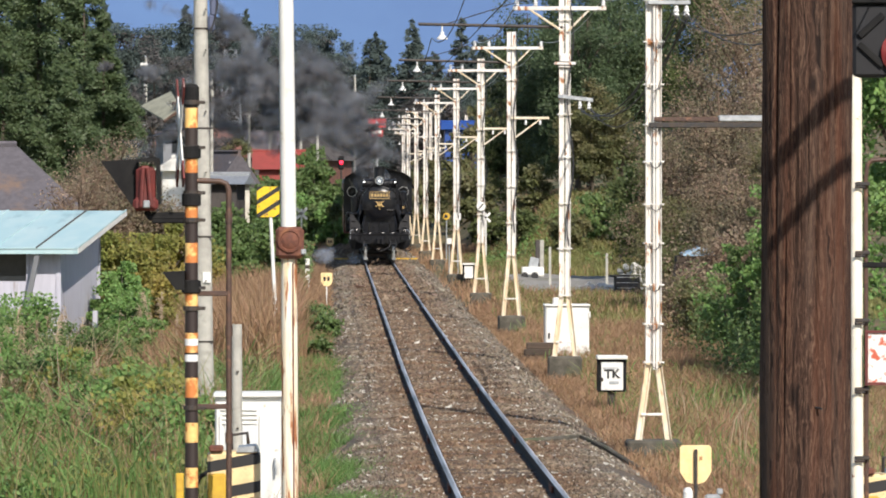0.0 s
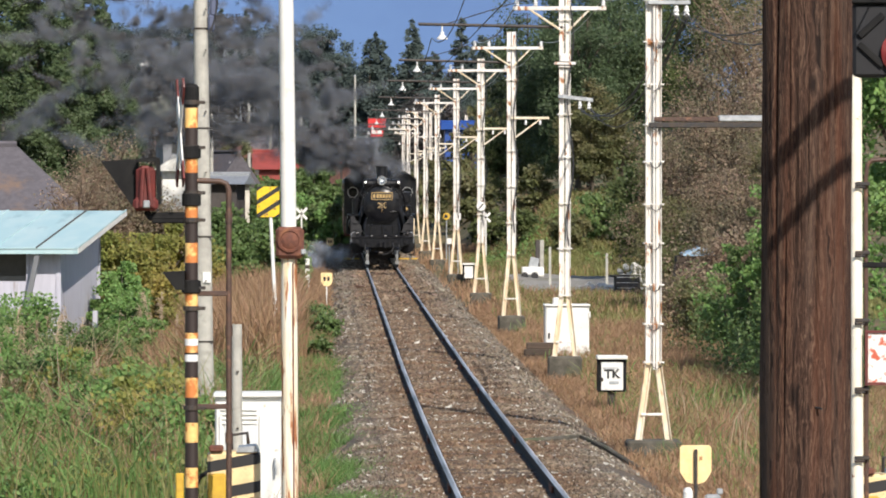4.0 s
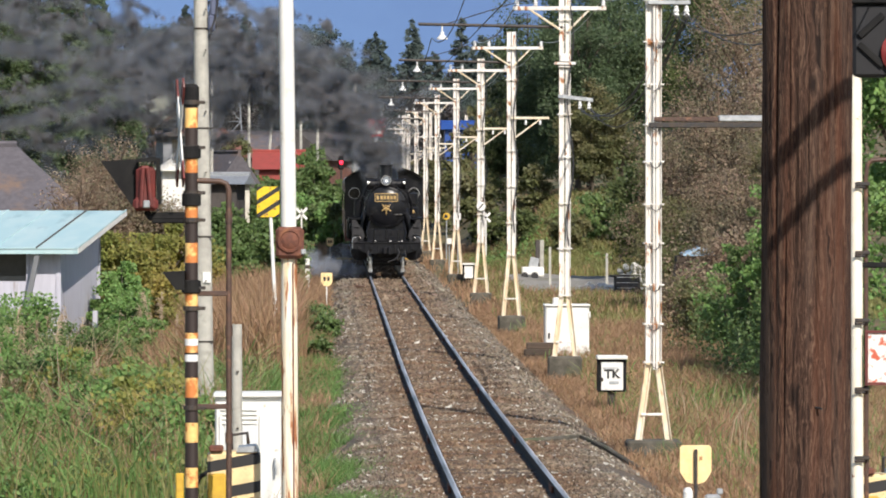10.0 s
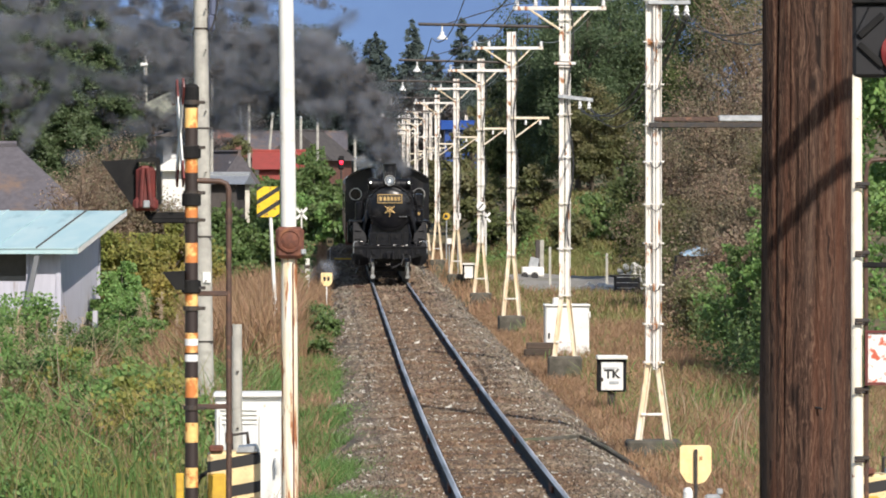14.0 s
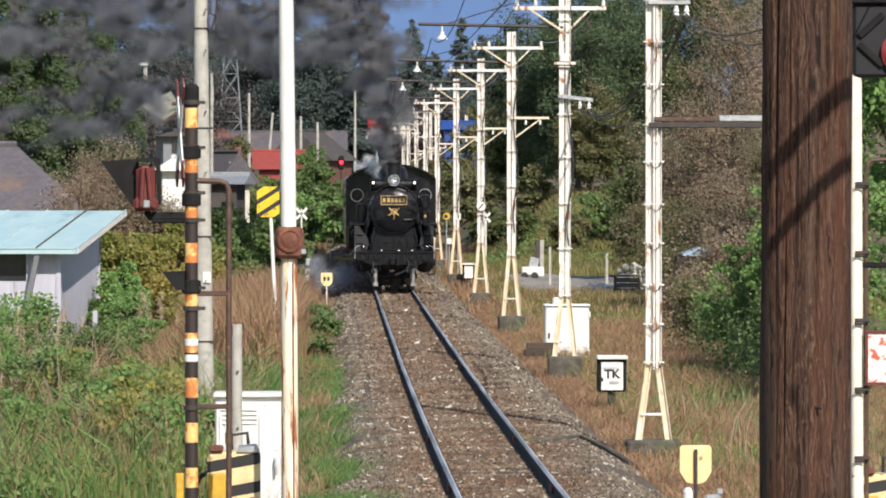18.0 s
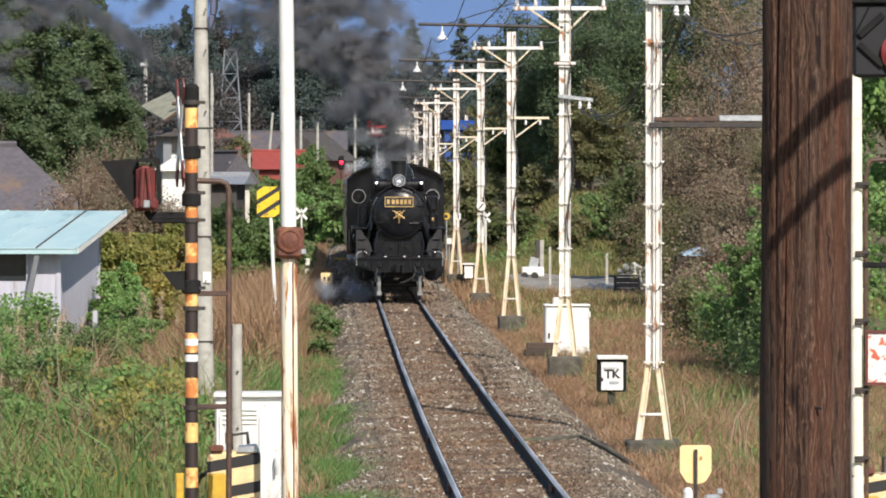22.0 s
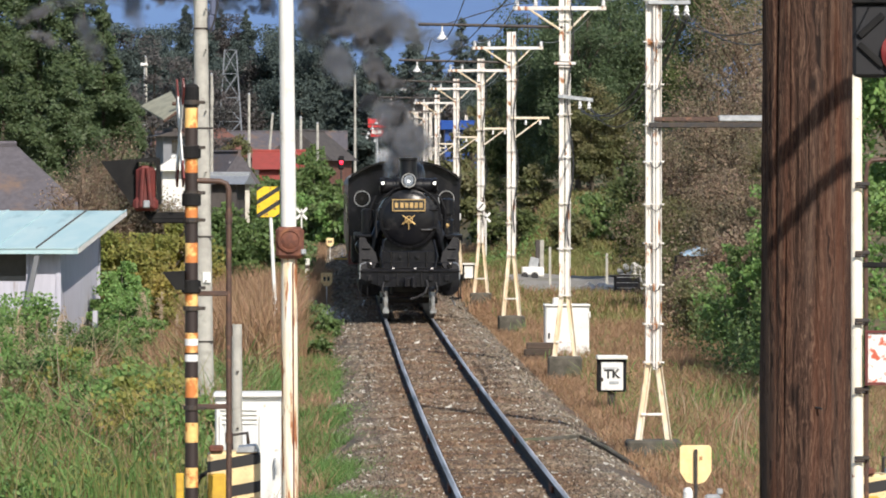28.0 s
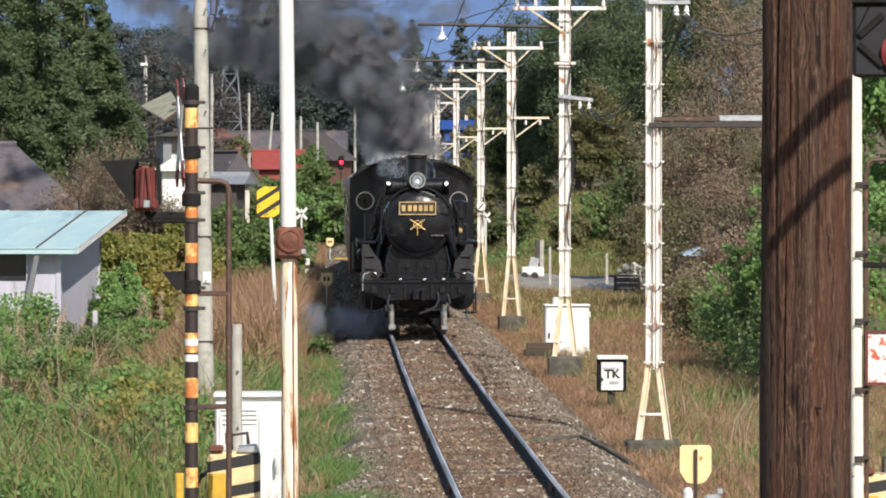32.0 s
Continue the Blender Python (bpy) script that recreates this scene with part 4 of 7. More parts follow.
def at_chimney(back):
    """Mouth of the chimney for a streak whose middle trails some way behind it."""
    return lambda t: (float(curve_x(front_at(t) + 5)), front_at(t) + 2.3 + back, 2.4)


def surge(born):
    """How hard the engine smokes: in strong gusts at first, in lighter ones later on."""
    base = 1.12 if born < 11 else 0.82 if born < 17 else 0.76
    return base * (1.0 + 0.25 * math.sin(born * 1.1) + 0.2 * math.sin(born * 2.7 + 1))


born, cloud, since = -5.2, None, -99.0
while born < 31.8:
    if born - since > 1.5:
        cloud, since = thing("smoke_cloud", "drifting cloud of dark grey coal smoke above the train", "smoke", group="smoke of the locomotive"), born
    for mesh_set, odds, back in ((soot_small, 0.85, 0.0), (soot_small, 0.85, 0.25), (soot_mid, 0.78, 1.2), (soot_big, 0.92, 3.0)):
        if rnd.random() < odds * (1.2 if mesh_set is soot_small else surge(born)):
            ob = tagged(new("smoke_puff", rnd.choice(mesh_set)), kind="stuff")
            ob.parent = cloud
            sv = [max(-1.9, min(1.9, rnd.gauss(0, 1))) for _ in range(3)] + [wind(born)]
            puffs.append((ob, smoke_rows(born, in_boiler, at_chimney(back), drift, sv, (rnd.uniform(-32, 32), rnd.uniform(-86, 86)))))
    born += 0.165


def at_cock(t):
    return (-1.0, front_at(t) + 1.7, 0.75)


def steam_move(age, s):
    g = 0.1 + 0.3 * age
    return -1.35 * (1 - math.exp(-age / 0.8)) - 0.1 * age + s[0] * g, -2.6 * (1 - math.exp(-age / 1.2)) + s[1] * g, -0.55 + 0.06 * age + s[2] * g * 0.4


low_steam = thing("steam_cloud", "low cloud of pale exhaust steam beside the cylinders", "steam", group="steam of the locomotive")
born = -3.0
while born < 31.9:
    if rnd.random() < 0.6 + 0.4 * math.sin(born * 0.9):
        ob = tagged(new("steam_puff", rnd.choice(steam_mesh)), kind="stuff")
        ob.parent = low_steam
        sv = [rnd.gauss(0, 1) for _ in range(3)]

        def fade(age, s):
            d = steam_move(min(age, 2.6), s)
            k = max(0.0, age - 2.6)
            return d[0] - 0.3 * k, d[1] + 6.0 * k, d[2] - 0.55 * k

        puffs.append((ob, smoke_rows(born, in_boiler, at_cock, fade, sv, (rnd.uniform(-30, 30), rnd.uniform(-60, 60)))))
    born += 0.3


def at_valve(t):
    return (float(curve_x(front_at(t) + 5)) - 0.25, front_at(t) + 6.4, 3.35)


def valve_move(age, s):
    k = max(0.0, age - 1.1)
    a = min(age, 1.1)
    g = 0.06 + 0.16 * a
    return -0.25 * a + s[0] * g, 0.9 * a + s[1] * g + 5.0 * k, 0.62 * (1 - math.exp(-a / 0.4)) + s[2] * g * 0.4 - 0.5 * k


valve_steam = thing("steam_cloud", "wisps of white steam above the boiler", "steam", group="steam of the locomotive")
born = -1.5
while born < 31.9:
    ob = tagged(new("steam_puff", rnd.choice(wisp_mesh)), kind="stuff")
    ob.parent = valve_steam
    puffs.append((ob, smoke_rows(born, in_boiler, at_valve, valve_move, [rnd.gauss(0, 1) for _ in range(3)], (rnd.uniform(-30, 30), rnd.uniform(-60, 60)))))
    born += 0.42


# ---- plants ----
def leaf_material(name, color, second, transmit=0.35, island=0.3, rough=0.55):
    return material(name, color, rough, second=second, scale=0.7, mixlow=0.38, mixhigh=0.62, island=island, transmit=transmit)


LEAF_GREEN = leaf_material("green_leaves", (0.125, 0.195, 0.06), (0.09, 0.15, 0.045))
LEAF_DARK = leaf_material("dark_conifer_needles", (0.065, 0.095, 0.035), (0.045, 0.07, 0.03), 0.3)
LEAF_MIXED = leaf_material("olive_leaves", (0.125, 0.145, 0.055), (0.155, 0.135, 0.06))
LEAF_BROWN = leaf_material("withered_brown_leaves", (0.285, 0.205, 0.145), (0.165, 0.155, 0.09), 0.4, 0.55)
LEAF_BRIGHT = leaf_material("bright_green_leaves", (0.19, 0.33, 0.095), (0.14, 0.24, 0.07), 0.4)
LEAF_DEEP = leaf_material("deep_green_leaves", (0.08, 0.122, 0.054), (0.062, 0.096, 0.043))
GRASS_YELLOW = leaf_material("yellowing_grass", (0.26, 0.25, 0.09), (0.18, 0.2, 0.07), 0.4)
TWIG = material("pale_twigs", (0.2, 0.14, 0.1), 0.9, second=(0.13, 0.09, 0.065), scale=5)
LEAF_YELLOW = leaf_material("yellowing_vine_leaves", (0.38, 0.32, 0.09), (0.2, 0.26, 0.065), 0.5)
GRASS_GREEN = leaf_material("green_grass", (0.16, 0.285, 0.078), (0.115, 0.205, 0.058), 0.4)
GRASS_DRY = leaf_material("dry_grass", (0.39, 0.255, 0.145), (0.27, 0.165, 0.095), 0.35)
PAMPAS = leaf_material("pampas_plumes", (0.5, 0.4, 0.27), (0.4, 0.3, 0.2), 0.4)
# haze between here and the far woods is toned into these low-contrast blue-greens
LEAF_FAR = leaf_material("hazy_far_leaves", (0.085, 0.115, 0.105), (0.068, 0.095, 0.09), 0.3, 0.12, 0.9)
LEAF_RUSSET = leaf_material("dark_russet_leaves", (0.1, 0.086, 0.086), (0.08, 0.082, 0.078), 0.3, 0.15)
LEAF_SPRAY = leaf_material("olive_green_cedar_sprays", (0.115, 0.165, 0.072), (0.088, 0.132, 0.06), 0.45, 0.2)
LEAF_CEDAR = leaf_material("yellow_green_sprays", (0.12, 0.15, 0.05), (0.08, 0.115, 0.04), 0.4)
BARK = material("grey_brown_bark", (0.11, 0.085, 0.065), 0.95, second=(0.06, 0.05, 0.04), scale=7, stretch=(2, 2, 0.4), bump=0.6, bump_scale=18)


def broadleaf(x, y, height, spread_r, mat, label, seed, count=9000, size=0.14, low=0.12, clumps=46, name="tree", twigs=0, z=None, seeds=0):
    """A tree or shrub: tapered trunk, forking limbs, and a crown of leaf clumps with gaps and an uneven outline."""
    rng = np.random.default_rng(seed)
    z0 = float(land(x, y)) - 0.05 if z is None else z
    t = thing(name, label, name, x, y, z0, group="trees and shrubs beside the line")
    trunk = Geo()
    tips = []
    r0 = 0.035 * height ** 0.9 * 0.55
    fork = height * max(low, 0.1) + 0.15
    lean = rng.normal(0, 0.04, 2) * height
    trunk.rod((0, 0, -0.1), (lean[0] * 0.4, lean[1] * 0.4, fork), r0, r0 * 0.8, 8)
    trunk.rod((lean[0] * 0.4, lean[1] * 0.4, fork), (lean[0], lean[1], height * 0.82), r0 * 0.8, r0 * 0.15, 7)
    for i in range(9 + twigs):
        a = rng.uniform(0, 2 * math.pi)
        h0 = fork + (height * 0.7 - fork) * rng.uniform(0, 0.85)
        d = spread_r * rng.uniform(0.55, 1.0)
        h1 = min(height * 0.97, h0 + height * rng.uniform(0.12, 0.32))
        f = h0 / height
        base = Vector((lean[0] * f, lean[1] * f, h0))
        mid = base + Vector((math.cos(a) * d * 0.5, math.sin(a) * d * 0.5, (h1 - h0) * 0.6))
        tip = base + Vector((math.cos(a) * d, math.sin(a) * d, h1 - h0))
        trunk.rod(base, mid, r0 * 0.4, r0 * 0.22, 6, False).rod(mid, tip, r0 * 0.22, r0 * 0.06, 5, False)
        tips.append(tip)
        for _ in range(2 + twigs // 6):
            e = mid.lerp(tip, rng.uniform(0, 1)) + Vector(rng.normal(0, spread_r * 0.22, 3))
            trunk.rod(mid.lerp(tip, rng.uniform(0, 0.6)), e, r0 * 0.14, r0 * 0.04, 4, False)
            tips.append(e)
    part("trunk", trunk, TWIG if twigs else BARK, t)
    cz = height * (low + 1) / 2
    cen = []
    while len(cen) < clumps:
        p = rng.uniform(-1, 1, 3)
        n = np.linalg.norm(p)
        if 0.3 < n < 1:
            lump = 0.92 + 0.5 * noise.noise((p[0] / n * 1.6 + seed, p[1] / n * 1.6, p[2] / n * 1.6)) + rng.normal(0, 0.07)
            cen.append([p[0] * spread_r * lump, p[1] * spread_r * lump, cz + p[2] * height * (1 - low) / 2 * lump])
    cen = np.array(cen + [tuple(v) for v in tips])
    cen = cen[cen[:, 2] < height * 1.04]
    w = rng.uniform(0.3, 1.0, len(cen))
    idx = rng.choice(len(cen), count, p=w / w.sum())
    rad = spread_r * rng.uniform(0.13, 0.27, len(cen))
    p = cen[idx] + np.clip(rng.normal(0, 1, (count, 3)), -1.5, 1.5) * rad[idx][:, None] * np.array([0.75, 0.75, 0.55])
    p = p[p[:, 2] > 0.03]
    crown = quads("crown", leaves(p, size, rng), mat, t)
    if seeds:
        p = cen[rng.integers(0, len(cen), seeds)] + rng.normal(0, 0.3, (seeds, 3)) - np.array([0, spread_r * 0.35, 0])
        tagged(quads("seed_heads", leaves(p[p[:, 2] > 0.1], 0.00036 * y, rng, 1.1), PAMPAS, t), "pale seed heads", kind="stuff")
    return t


def conifer(x, y, height, r, mat, label, seed, count=9000, size=0.3, bare=0.1, z=None):
    """A cedar: straight trunk and whorls of drooping sprays, shorter to the top, with gaps."""
    rng = np.random.default_rng(seed)
    z0 = float(land(x, y)) - 0.05 if z is None else z
    t = thing("conifer", label, "tree", x, y, z0, group="trees and shrubs beside the line")
    trunk = Geo().rod((0, 0, -0.1), (0, 0, height * 0.97), 0.016 * height, 0.01, 8)
    pts, outs = [], []
    n_br = int(height * 7)
    for i in range(n_br):
        f = bare + (1 - bare) * (i + rng.uniform(0, 1)) / n_br
        L = r * (1 - f) ** 0.75 * rng.uniform(0.55, 1.12) + 0.15
        a = rng.uniform(0, 2 * math.pi)
        c, s = math.cos(a), math.sin(a)
        if i % 3 == 0:
            trunk.rod((0, 0, f * height), (c * L * 0.8, s * L * 0.8, f * height - L * 0.12), 0.03, 0.01, 4, False)
        k = max(4, int(count * L / (r * 0.55 * n_br)))
        u = rng.beta(2.2, 1.2, k) * L
        pts.append(np.stack([c * u, s * u, f * height - 0.18 * u * u / max(L, 0.3) + 0.1 * u], 1) + rng.normal(0, 0.07 * L + 0.06, (k, 3)))
        outs.append(np.tile([c, s, 0.2], (k, 1)))
    part("trunk", trunk, BARK, t)
    quads("crown", leaves(np.concatenate(pts), size, rng, 2.0, 0.25, np.concatenate(outs)), mat, t)
    return t


YARD = (4.6, 9.6, 158.0, 193.5)                 # gravelled yard on the right side, bare of grass


def off_yard(x, y):
    return ~((x > YARD[0]) & (x < YARD[1]) & (y > YARD[2]) & (y < YARD[3]))


def grass(name, label, mat, x0, x1, y0, y1, count, h, w, seed, bend=0.45, patch=0.0, patch_scale=0.5, keep=0.0):
    """Blades of grass over a stretch of ground, each a bent three-point strip, in one mesh."""
    rng = np.random.default_rng(seed)
    x, y = rng.uniform(x0, x1, count), rng.uniform(y0, y1, count)
    if patch:
        f = np.array([noise.noise((a * patch_scale, b * patch_scale, seed * 3.7)) for a, b in zip(x, y)])
        k = f + rng.normal(0, 0.12, count) > keep
        x, y = x[k], y[k]
    k = off_yard(x, y)
    x, y = x[k], y[k]
    n = len(x)
    z = land(x + 0.0, y) - 0.03
    hh = h * rng.uniform(0.45, 1.25, n)
    a = rng.uniform(0, 2 * math.pi, n)
    lean = bend * hh * rng.uniform(0.2, 1.3, n)
    base = np.stack([x, y, z], 1)
    d = np.stack([np.cos(a), np.sin(a), np.zeros(n)], 1)
    b = rng.uniform(-1, 1, n)
    side = np.stack([np.cos(b), np.sin(b), np.zeros(n)], 1) * (w * rng.uniform(0.6, 1.4, n))[:, None]
    mid = base + d * (lean * 0.3)[:, None] + np.array([0, 0, 1]) * (hh * 0.6)[:, None]
    tip = base + d * lean[:, None] + np.array([0, 0, 1]) * (hh * 0.95)[:, None]
    v = np.concatenate([np.stack([base - side * 0.5, base + side * 0.5, mid + side * 0.45, mid - side * 0.45], 1),
                        np.stack([mid - side * 0.45, mid + side * 0.45, tip + side * 0.08, tip - side * 0.08], 1)])
    return tagged(quads(name, v, mat), label, "grass", kind="stuff")


def weeds(name, label, mat, x0, x1, y0, y1, count, h, size, seed, patch_scale=0.6, keep=0.0):
    """Leafy weeds and creepers hugging the ground, in one mesh."""
    rng = np.random.default_rng(seed)
    x, y = rng.uniform(x0, x1, count), rng.uniform(y0, y1, count)
    f = np.array([noise.noise((a * patch_scale, b * patch_scale * 0.6, seed * 1.7)) for a, b in zip(x, y)])
    k = (f + rng.normal(0, 0.1, count) > keep) & off_yard(x, y)
    x, y, f = x[k], y[k], f[k]
    z = land(x, y) + rng.beta(2, 1.6, len(x)) * h * (0.45 + 1.1 * np.clip(f - keep, 0, 0.6))
    return tagged(quads(name, leaves(np.stack([x, y, z], 1), size, rng, 1.4, -0.1), mat), label, "weeds", kind="stuff")


# left side: rank green grass, dry stalks, creepers over the shed's corner
weeds("weeds", "rank green weeds on the lineside bank", GRASS_GREEN, -8.5, -3.0, 58, 100, 44000, 0.85, 0.06, 1, 0.7, -0.05)
grass("green_grass", "tall green grass beside the line", GRASS_GREEN, -8.5, -2.7, 56, 104, 15000, 0.75, 0.016, 2, 0.5, 1, 0.4, -0.1)
grass("dry_grass", "tall dry pale grass beside the line", GRASS_DRY, -6.5, -2.4, 84, 130, 7000, 1.05, 0.014, 3, 0.4, 1, 0.3, 0.05)
grass("pampas_grass", "dense tall dry pampas grass by the track", GRASS_DRY, -4.4, -2.7, 84, 112, 9000, 1.7, 0.02, 4, 0.35)
grass("pampas_plumes", "pale feathery pampas plumes", PAMPAS, -8.4, -5.9, 76, 92, 420, 1.6, 0.014, 5, 0.7)
grass("dry_grass", "tan feathery stalks among the green grass", GRASS_DRY, -8.4, -3.0, 60, 100, 5200, 1.15, 0.013, 62, 0.6, 1, 0.35, 0.0)
grass("dry_grass", "reddish dry stalks beside the mast", GRASS_DRY, -6.3, -4.0, 84, 108, 7000, 1.1, 0.018, 15, 0.4)
weeds("weeds", "tangled green creepers below the shed corner", LEAF_GREEN, -6.6, -5.7, 84, 102, 4500, 1.2, 0.075, 21, 0.8, -0.05)
grass("dry_grass", "dry grass on the ballast edge", GRASS_DRY, -3.2, -1.9, 48, 190, 15000, 0.4, 0.013, 6, 0.6, 1, 0.35, -0.15)
weeds("weeds", "low green weeds creeping on to the ballast", GRASS_GREEN, -2.6, -1.6, 48, 110, 9000, 0.22, 0.06, 7, 0.45, 0.12)
# right side: dry autumn grass
grass("dry_grass", "dry autumn grass on the bank beside the poles", GRASS_DRY, 2.7, 9.0, 48, 130, 52000, 0.33, 0.012, 8, 0.6, 1, 0.3, -0.3)
grass("green_grass", "green grass among dry stalks", GRASS_GREEN, 2.4, 12.0, 56, 130, 4500, 0.4, 0.015, 9, 0.6, 1, 0.25, 0.05)
grass("yellow_grass", "olive grass on the bank below the trees", GRASS_YELLOW, 3.2, 14.0, 125, 225, 36000, 0.38, 0.03, 20, 0.6)
grass("dry_grass", "dry grass beside the far track", GRASS_DRY, 2.0, 12.0, 130, 260, 20000, 0.45, 0.03, 10, 0.5, 1, 0.2, -0.1)
weeds("weeds", "green undergrowth below the wooded bank", GRASS_GREEN, 4.0, 14.0, 196, 240, 6000, 0.8, 0.1, 11, 0.25, 0.08)
weeds("weeds", "green undergrowth along the far left side", LEAF_GREEN, -12.0, -2.6, 120, 280, 24000, 1.0, 0.16, 12, 0.25, -0.05)

grass("yellow_grass", "olive grass on the slope below the wood", GRASS_YELLOW, 4.5, 14.5, 194, 226, 22000, 0.45, 0.03, 60, 0.6)
weeds("weeds", "mixed green growth on the slope below the wood", LEAF_CEDAR, 5.0, 14.5, 196, 226, 12000, 0.7, 0.09, 61, 0.3, 0.0)
grass("dry_grass", "short dry grass at the ballast edge", GRASS_DRY, 1.95, 2.9, 48, 140, 16000, 0.2, 0.011, 16, 0.7)

weeds("weeds", "broad-leaved weeds among the grass", LEAF_GREEN, -8.2, -3.2, 58, 92, 9000, 1.0, 0.11, 31, 1.2, 0.08)
# darker leaves put the shade of gaps between clumps into the colour
weeds("weeds", "deep green weeds as dark gaps in the grass", LEAF_DEEP, -8.2, -3.0, 58, 96, 20000, 0.8, 0.08, 32, 0.9, 0.1)
weeds("weeds", "brown seed heads above the grass", LEAF_BROWN, -8.2, -3.0, 60, 98, 14000, 1.25, 0.035, 33, 0.8, 0.05)
# creepers and shrubs heaped before the shed
for i, (x, y, h, r, m) in enumerate(((-7.9, 92, 2.2, 0.9, LEAF_BRIGHT), (-8.7, 91, 2.5, 0.9, LEAF_BRIGHT), (-7.2, 88, 1.5, 0.6, LEAF_GREEN), (-6.15, 100, 2.9, 0.4, LEAF_BRIGHT), (-6.0, 97, 1.8, 0.4, LEAF_BRIGHT), (-6.3, 101, 2.6, 0.36, LEAF_BRIGHT), (-5.8, 96, 1.3, 0.45, LEAF_GREEN), (-5.95, 99, 2.2, 0.4, LEAF_BRIGHT), (-6.3, 95, 1.4, 0.36, LEAF_BRIGHT), (-5.7, 104, 2.3, 0.8, LEAF_YELLOW), (-5.2, 101, 1.5, 0.6, LEAF_YELLOW), (-7.2, 84, 1.2, 0.7, LEAF_GREEN))):
    broadleaf(x, y, h, r, m, "green creepers heaped before the shed", 300 + i, 9000, 0.055, 0.0, 40, "shrub")
grass("yellow_grass", "yellowing tall grass beside the line", GRASS_YELLOW, -8.5, -2.7, 56, 104, 8000, 0.9, 0.013, 18, 0.5, 1, 0.5, 0.05)
grass("pampas_plumes", "pale feathery grass heads", PAMPAS, -8.0, -3.2, 60, 90, 300, 1.1, 0.011, 19, 0.8)
for i, (x0, x1, y0, y1, n) in enumerate(((-2.2, -1.25, 49, 53, 2600), (-2.2, -1.5, 56, 62, 1800), (-2.4, -1.55, 64, 74, 3200), (-2.6, -1.7, 78, 96, 4200), (-2.8, -2.0, 100, 130, 3500))):
    weeds("weeds", "green weeds spreading over the ballast shoulder", GRASS_GREEN, x0, x1, y0, y1, n * 2, 0.4, 0.032, 25 + i, 0.9, 0.08)
    grass("green_grass", "fine green grass spreading over the ballast shoulder", GRASS_GREEN, x0, x1 + 0.1, y0, y1, n * 3, 0.36, 0.009, 75 + i, 0.8, 1, 0.9, 0.06)
weeds("weeds", "yellow-green weeds on the lower bank", LEAF_YELLOW, -8.0, -3.4, 58, 92, 14000, 0.9, 0.07, 17, 0.5, 0.1)
# lush clumps and broad arching blades low on the left bank
for i in range(18):
    x, y = -7.6 + 4.1 * ((i * 0.618) % 1), 59 + 25 * ((i * 0.381 + 0.1) % 1)
    broadleaf(x, y, 1.0 + 0.55 * ((i * 0.27) % 1), 0.5 + 0.25 * ((i * 0.53) % 1), (LEAF_BRIGHT, LEAF_GREEN, LEAF_BRIGHT, LEAF_YELLOW)[i % 4], "lush clump of leafy weeds on the bank", 360 + i, 1500, 0.06, 0.0, 20, "shrub")
for i, (x, y, h, r) in enumerate(((-8.3, 84, 2.0, 0.75), (-7.6, 81, 1.7, 0.7), (-7.0, 79, 1.5, 0.65), (-8.0, 78, 1.6, 0.7), (-6.4, 82, 1.4, 0.6), (-6.9, 86, 1.6, 0.6), (-5.9, 79, 1.2, 0.6),
                                  (-5.75, 92, 1.7, 0.5), (-5.6, 88, 1.4, 0.5), (-5.95, 95, 2.3, 0.45), (-5.4, 84, 1.2, 0.5), (-6.2, 90, 1.6, 0.5), (-7.3, 72, 1.2, 0.6), (-6.2, 70, 1.1, 0.55), (-5.2, 74, 1.0, 0.5))):
    broadleaf(x, y, h, r, (LEAF_BRIGHT, LEAF_BRIGHT, LEAF_GREEN)[i % 3], "leafy green bush on the lineside bank", 500 + i, 6000, 0.045, 0.0, 40, "shrub")
grass("arching_grass", "broad bright green arching grass blades", LEAF_BRIGHT, -8.3, -3.2, 57, 96, 2600, 1.15, 0.028, 41, 0.95, 1, 0.6, -0.05)
grass("arching_grass", "yellowing arching grass blades", GRASS_YELLOW, -8.3, -3.2, 57, 98, 1800, 1.3, 0.02, 42, 0.95, 1, 0.7, 0.0)
# bushes below the blue building
for i, (x, y, h) in enumerate(((5.6, 300, 5.5), (7.2, 310, 6.0), (8.8, 318, 6.5), (4.6, 320, 4.5), (6.2, 275, 4.2))):
    broadleaf(x, y, h, 1.5, LEAF_MIXED, "olive bush beyond the last poles", 320 + i, 4000, 0.17, 0.0, 40, "shrub")

broadleaf(-8.2, 300, 7.3, 1.25, LEAF_MIXED, "olive and rust-coloured tree before the brown-roofed house", 345, 9000, 0.11, 0.05, 50)
for i, (x, y, h) in enumerate(((-6.9, 304, 4.3), (-5.3, 302, 4.2), (-3.9, 305, 4.8), (-3.1, 309, 5.6), (-2.5, 326, 4.6), (-3.7, 338, 6.2))):
    broadleaf(x, y, h, 1.25, LEAF_GREEN, "green bush before the red house", 340 + i, 4000, 0.16, 0.0, 40, "shrub")

# right bank shrubs and trees
for i in range(12):
    f = (i * 0.618) % 1
    x, y = 6.15 + 1.35 * f + 0.2 * math.sin(i * 2.1), 84 + 14 * ((i * 0.381) % 1)
    broadleaf(x, y, 2.2 + 2.2 * f + 0.9 * ((i * 0.27) % 1), 0.4 + 0.22 * ((i * 0.53) % 1), (LEAF_GREEN, LEAF_BRIGHT, LEAF_GREEN, LEAF_BRIGHT)[i % 4], "leafy green shrub on the bank", 20 + 37 * i, 4200, 0.05, 0.0, 30, "shrub")
broadleaf(11.0, 110, 9.5, 1.9, LEAF_BRIGHT, "tall green shrub behind the crossing", 23, 15000, 0.1, 0.0, 80, "shrub")
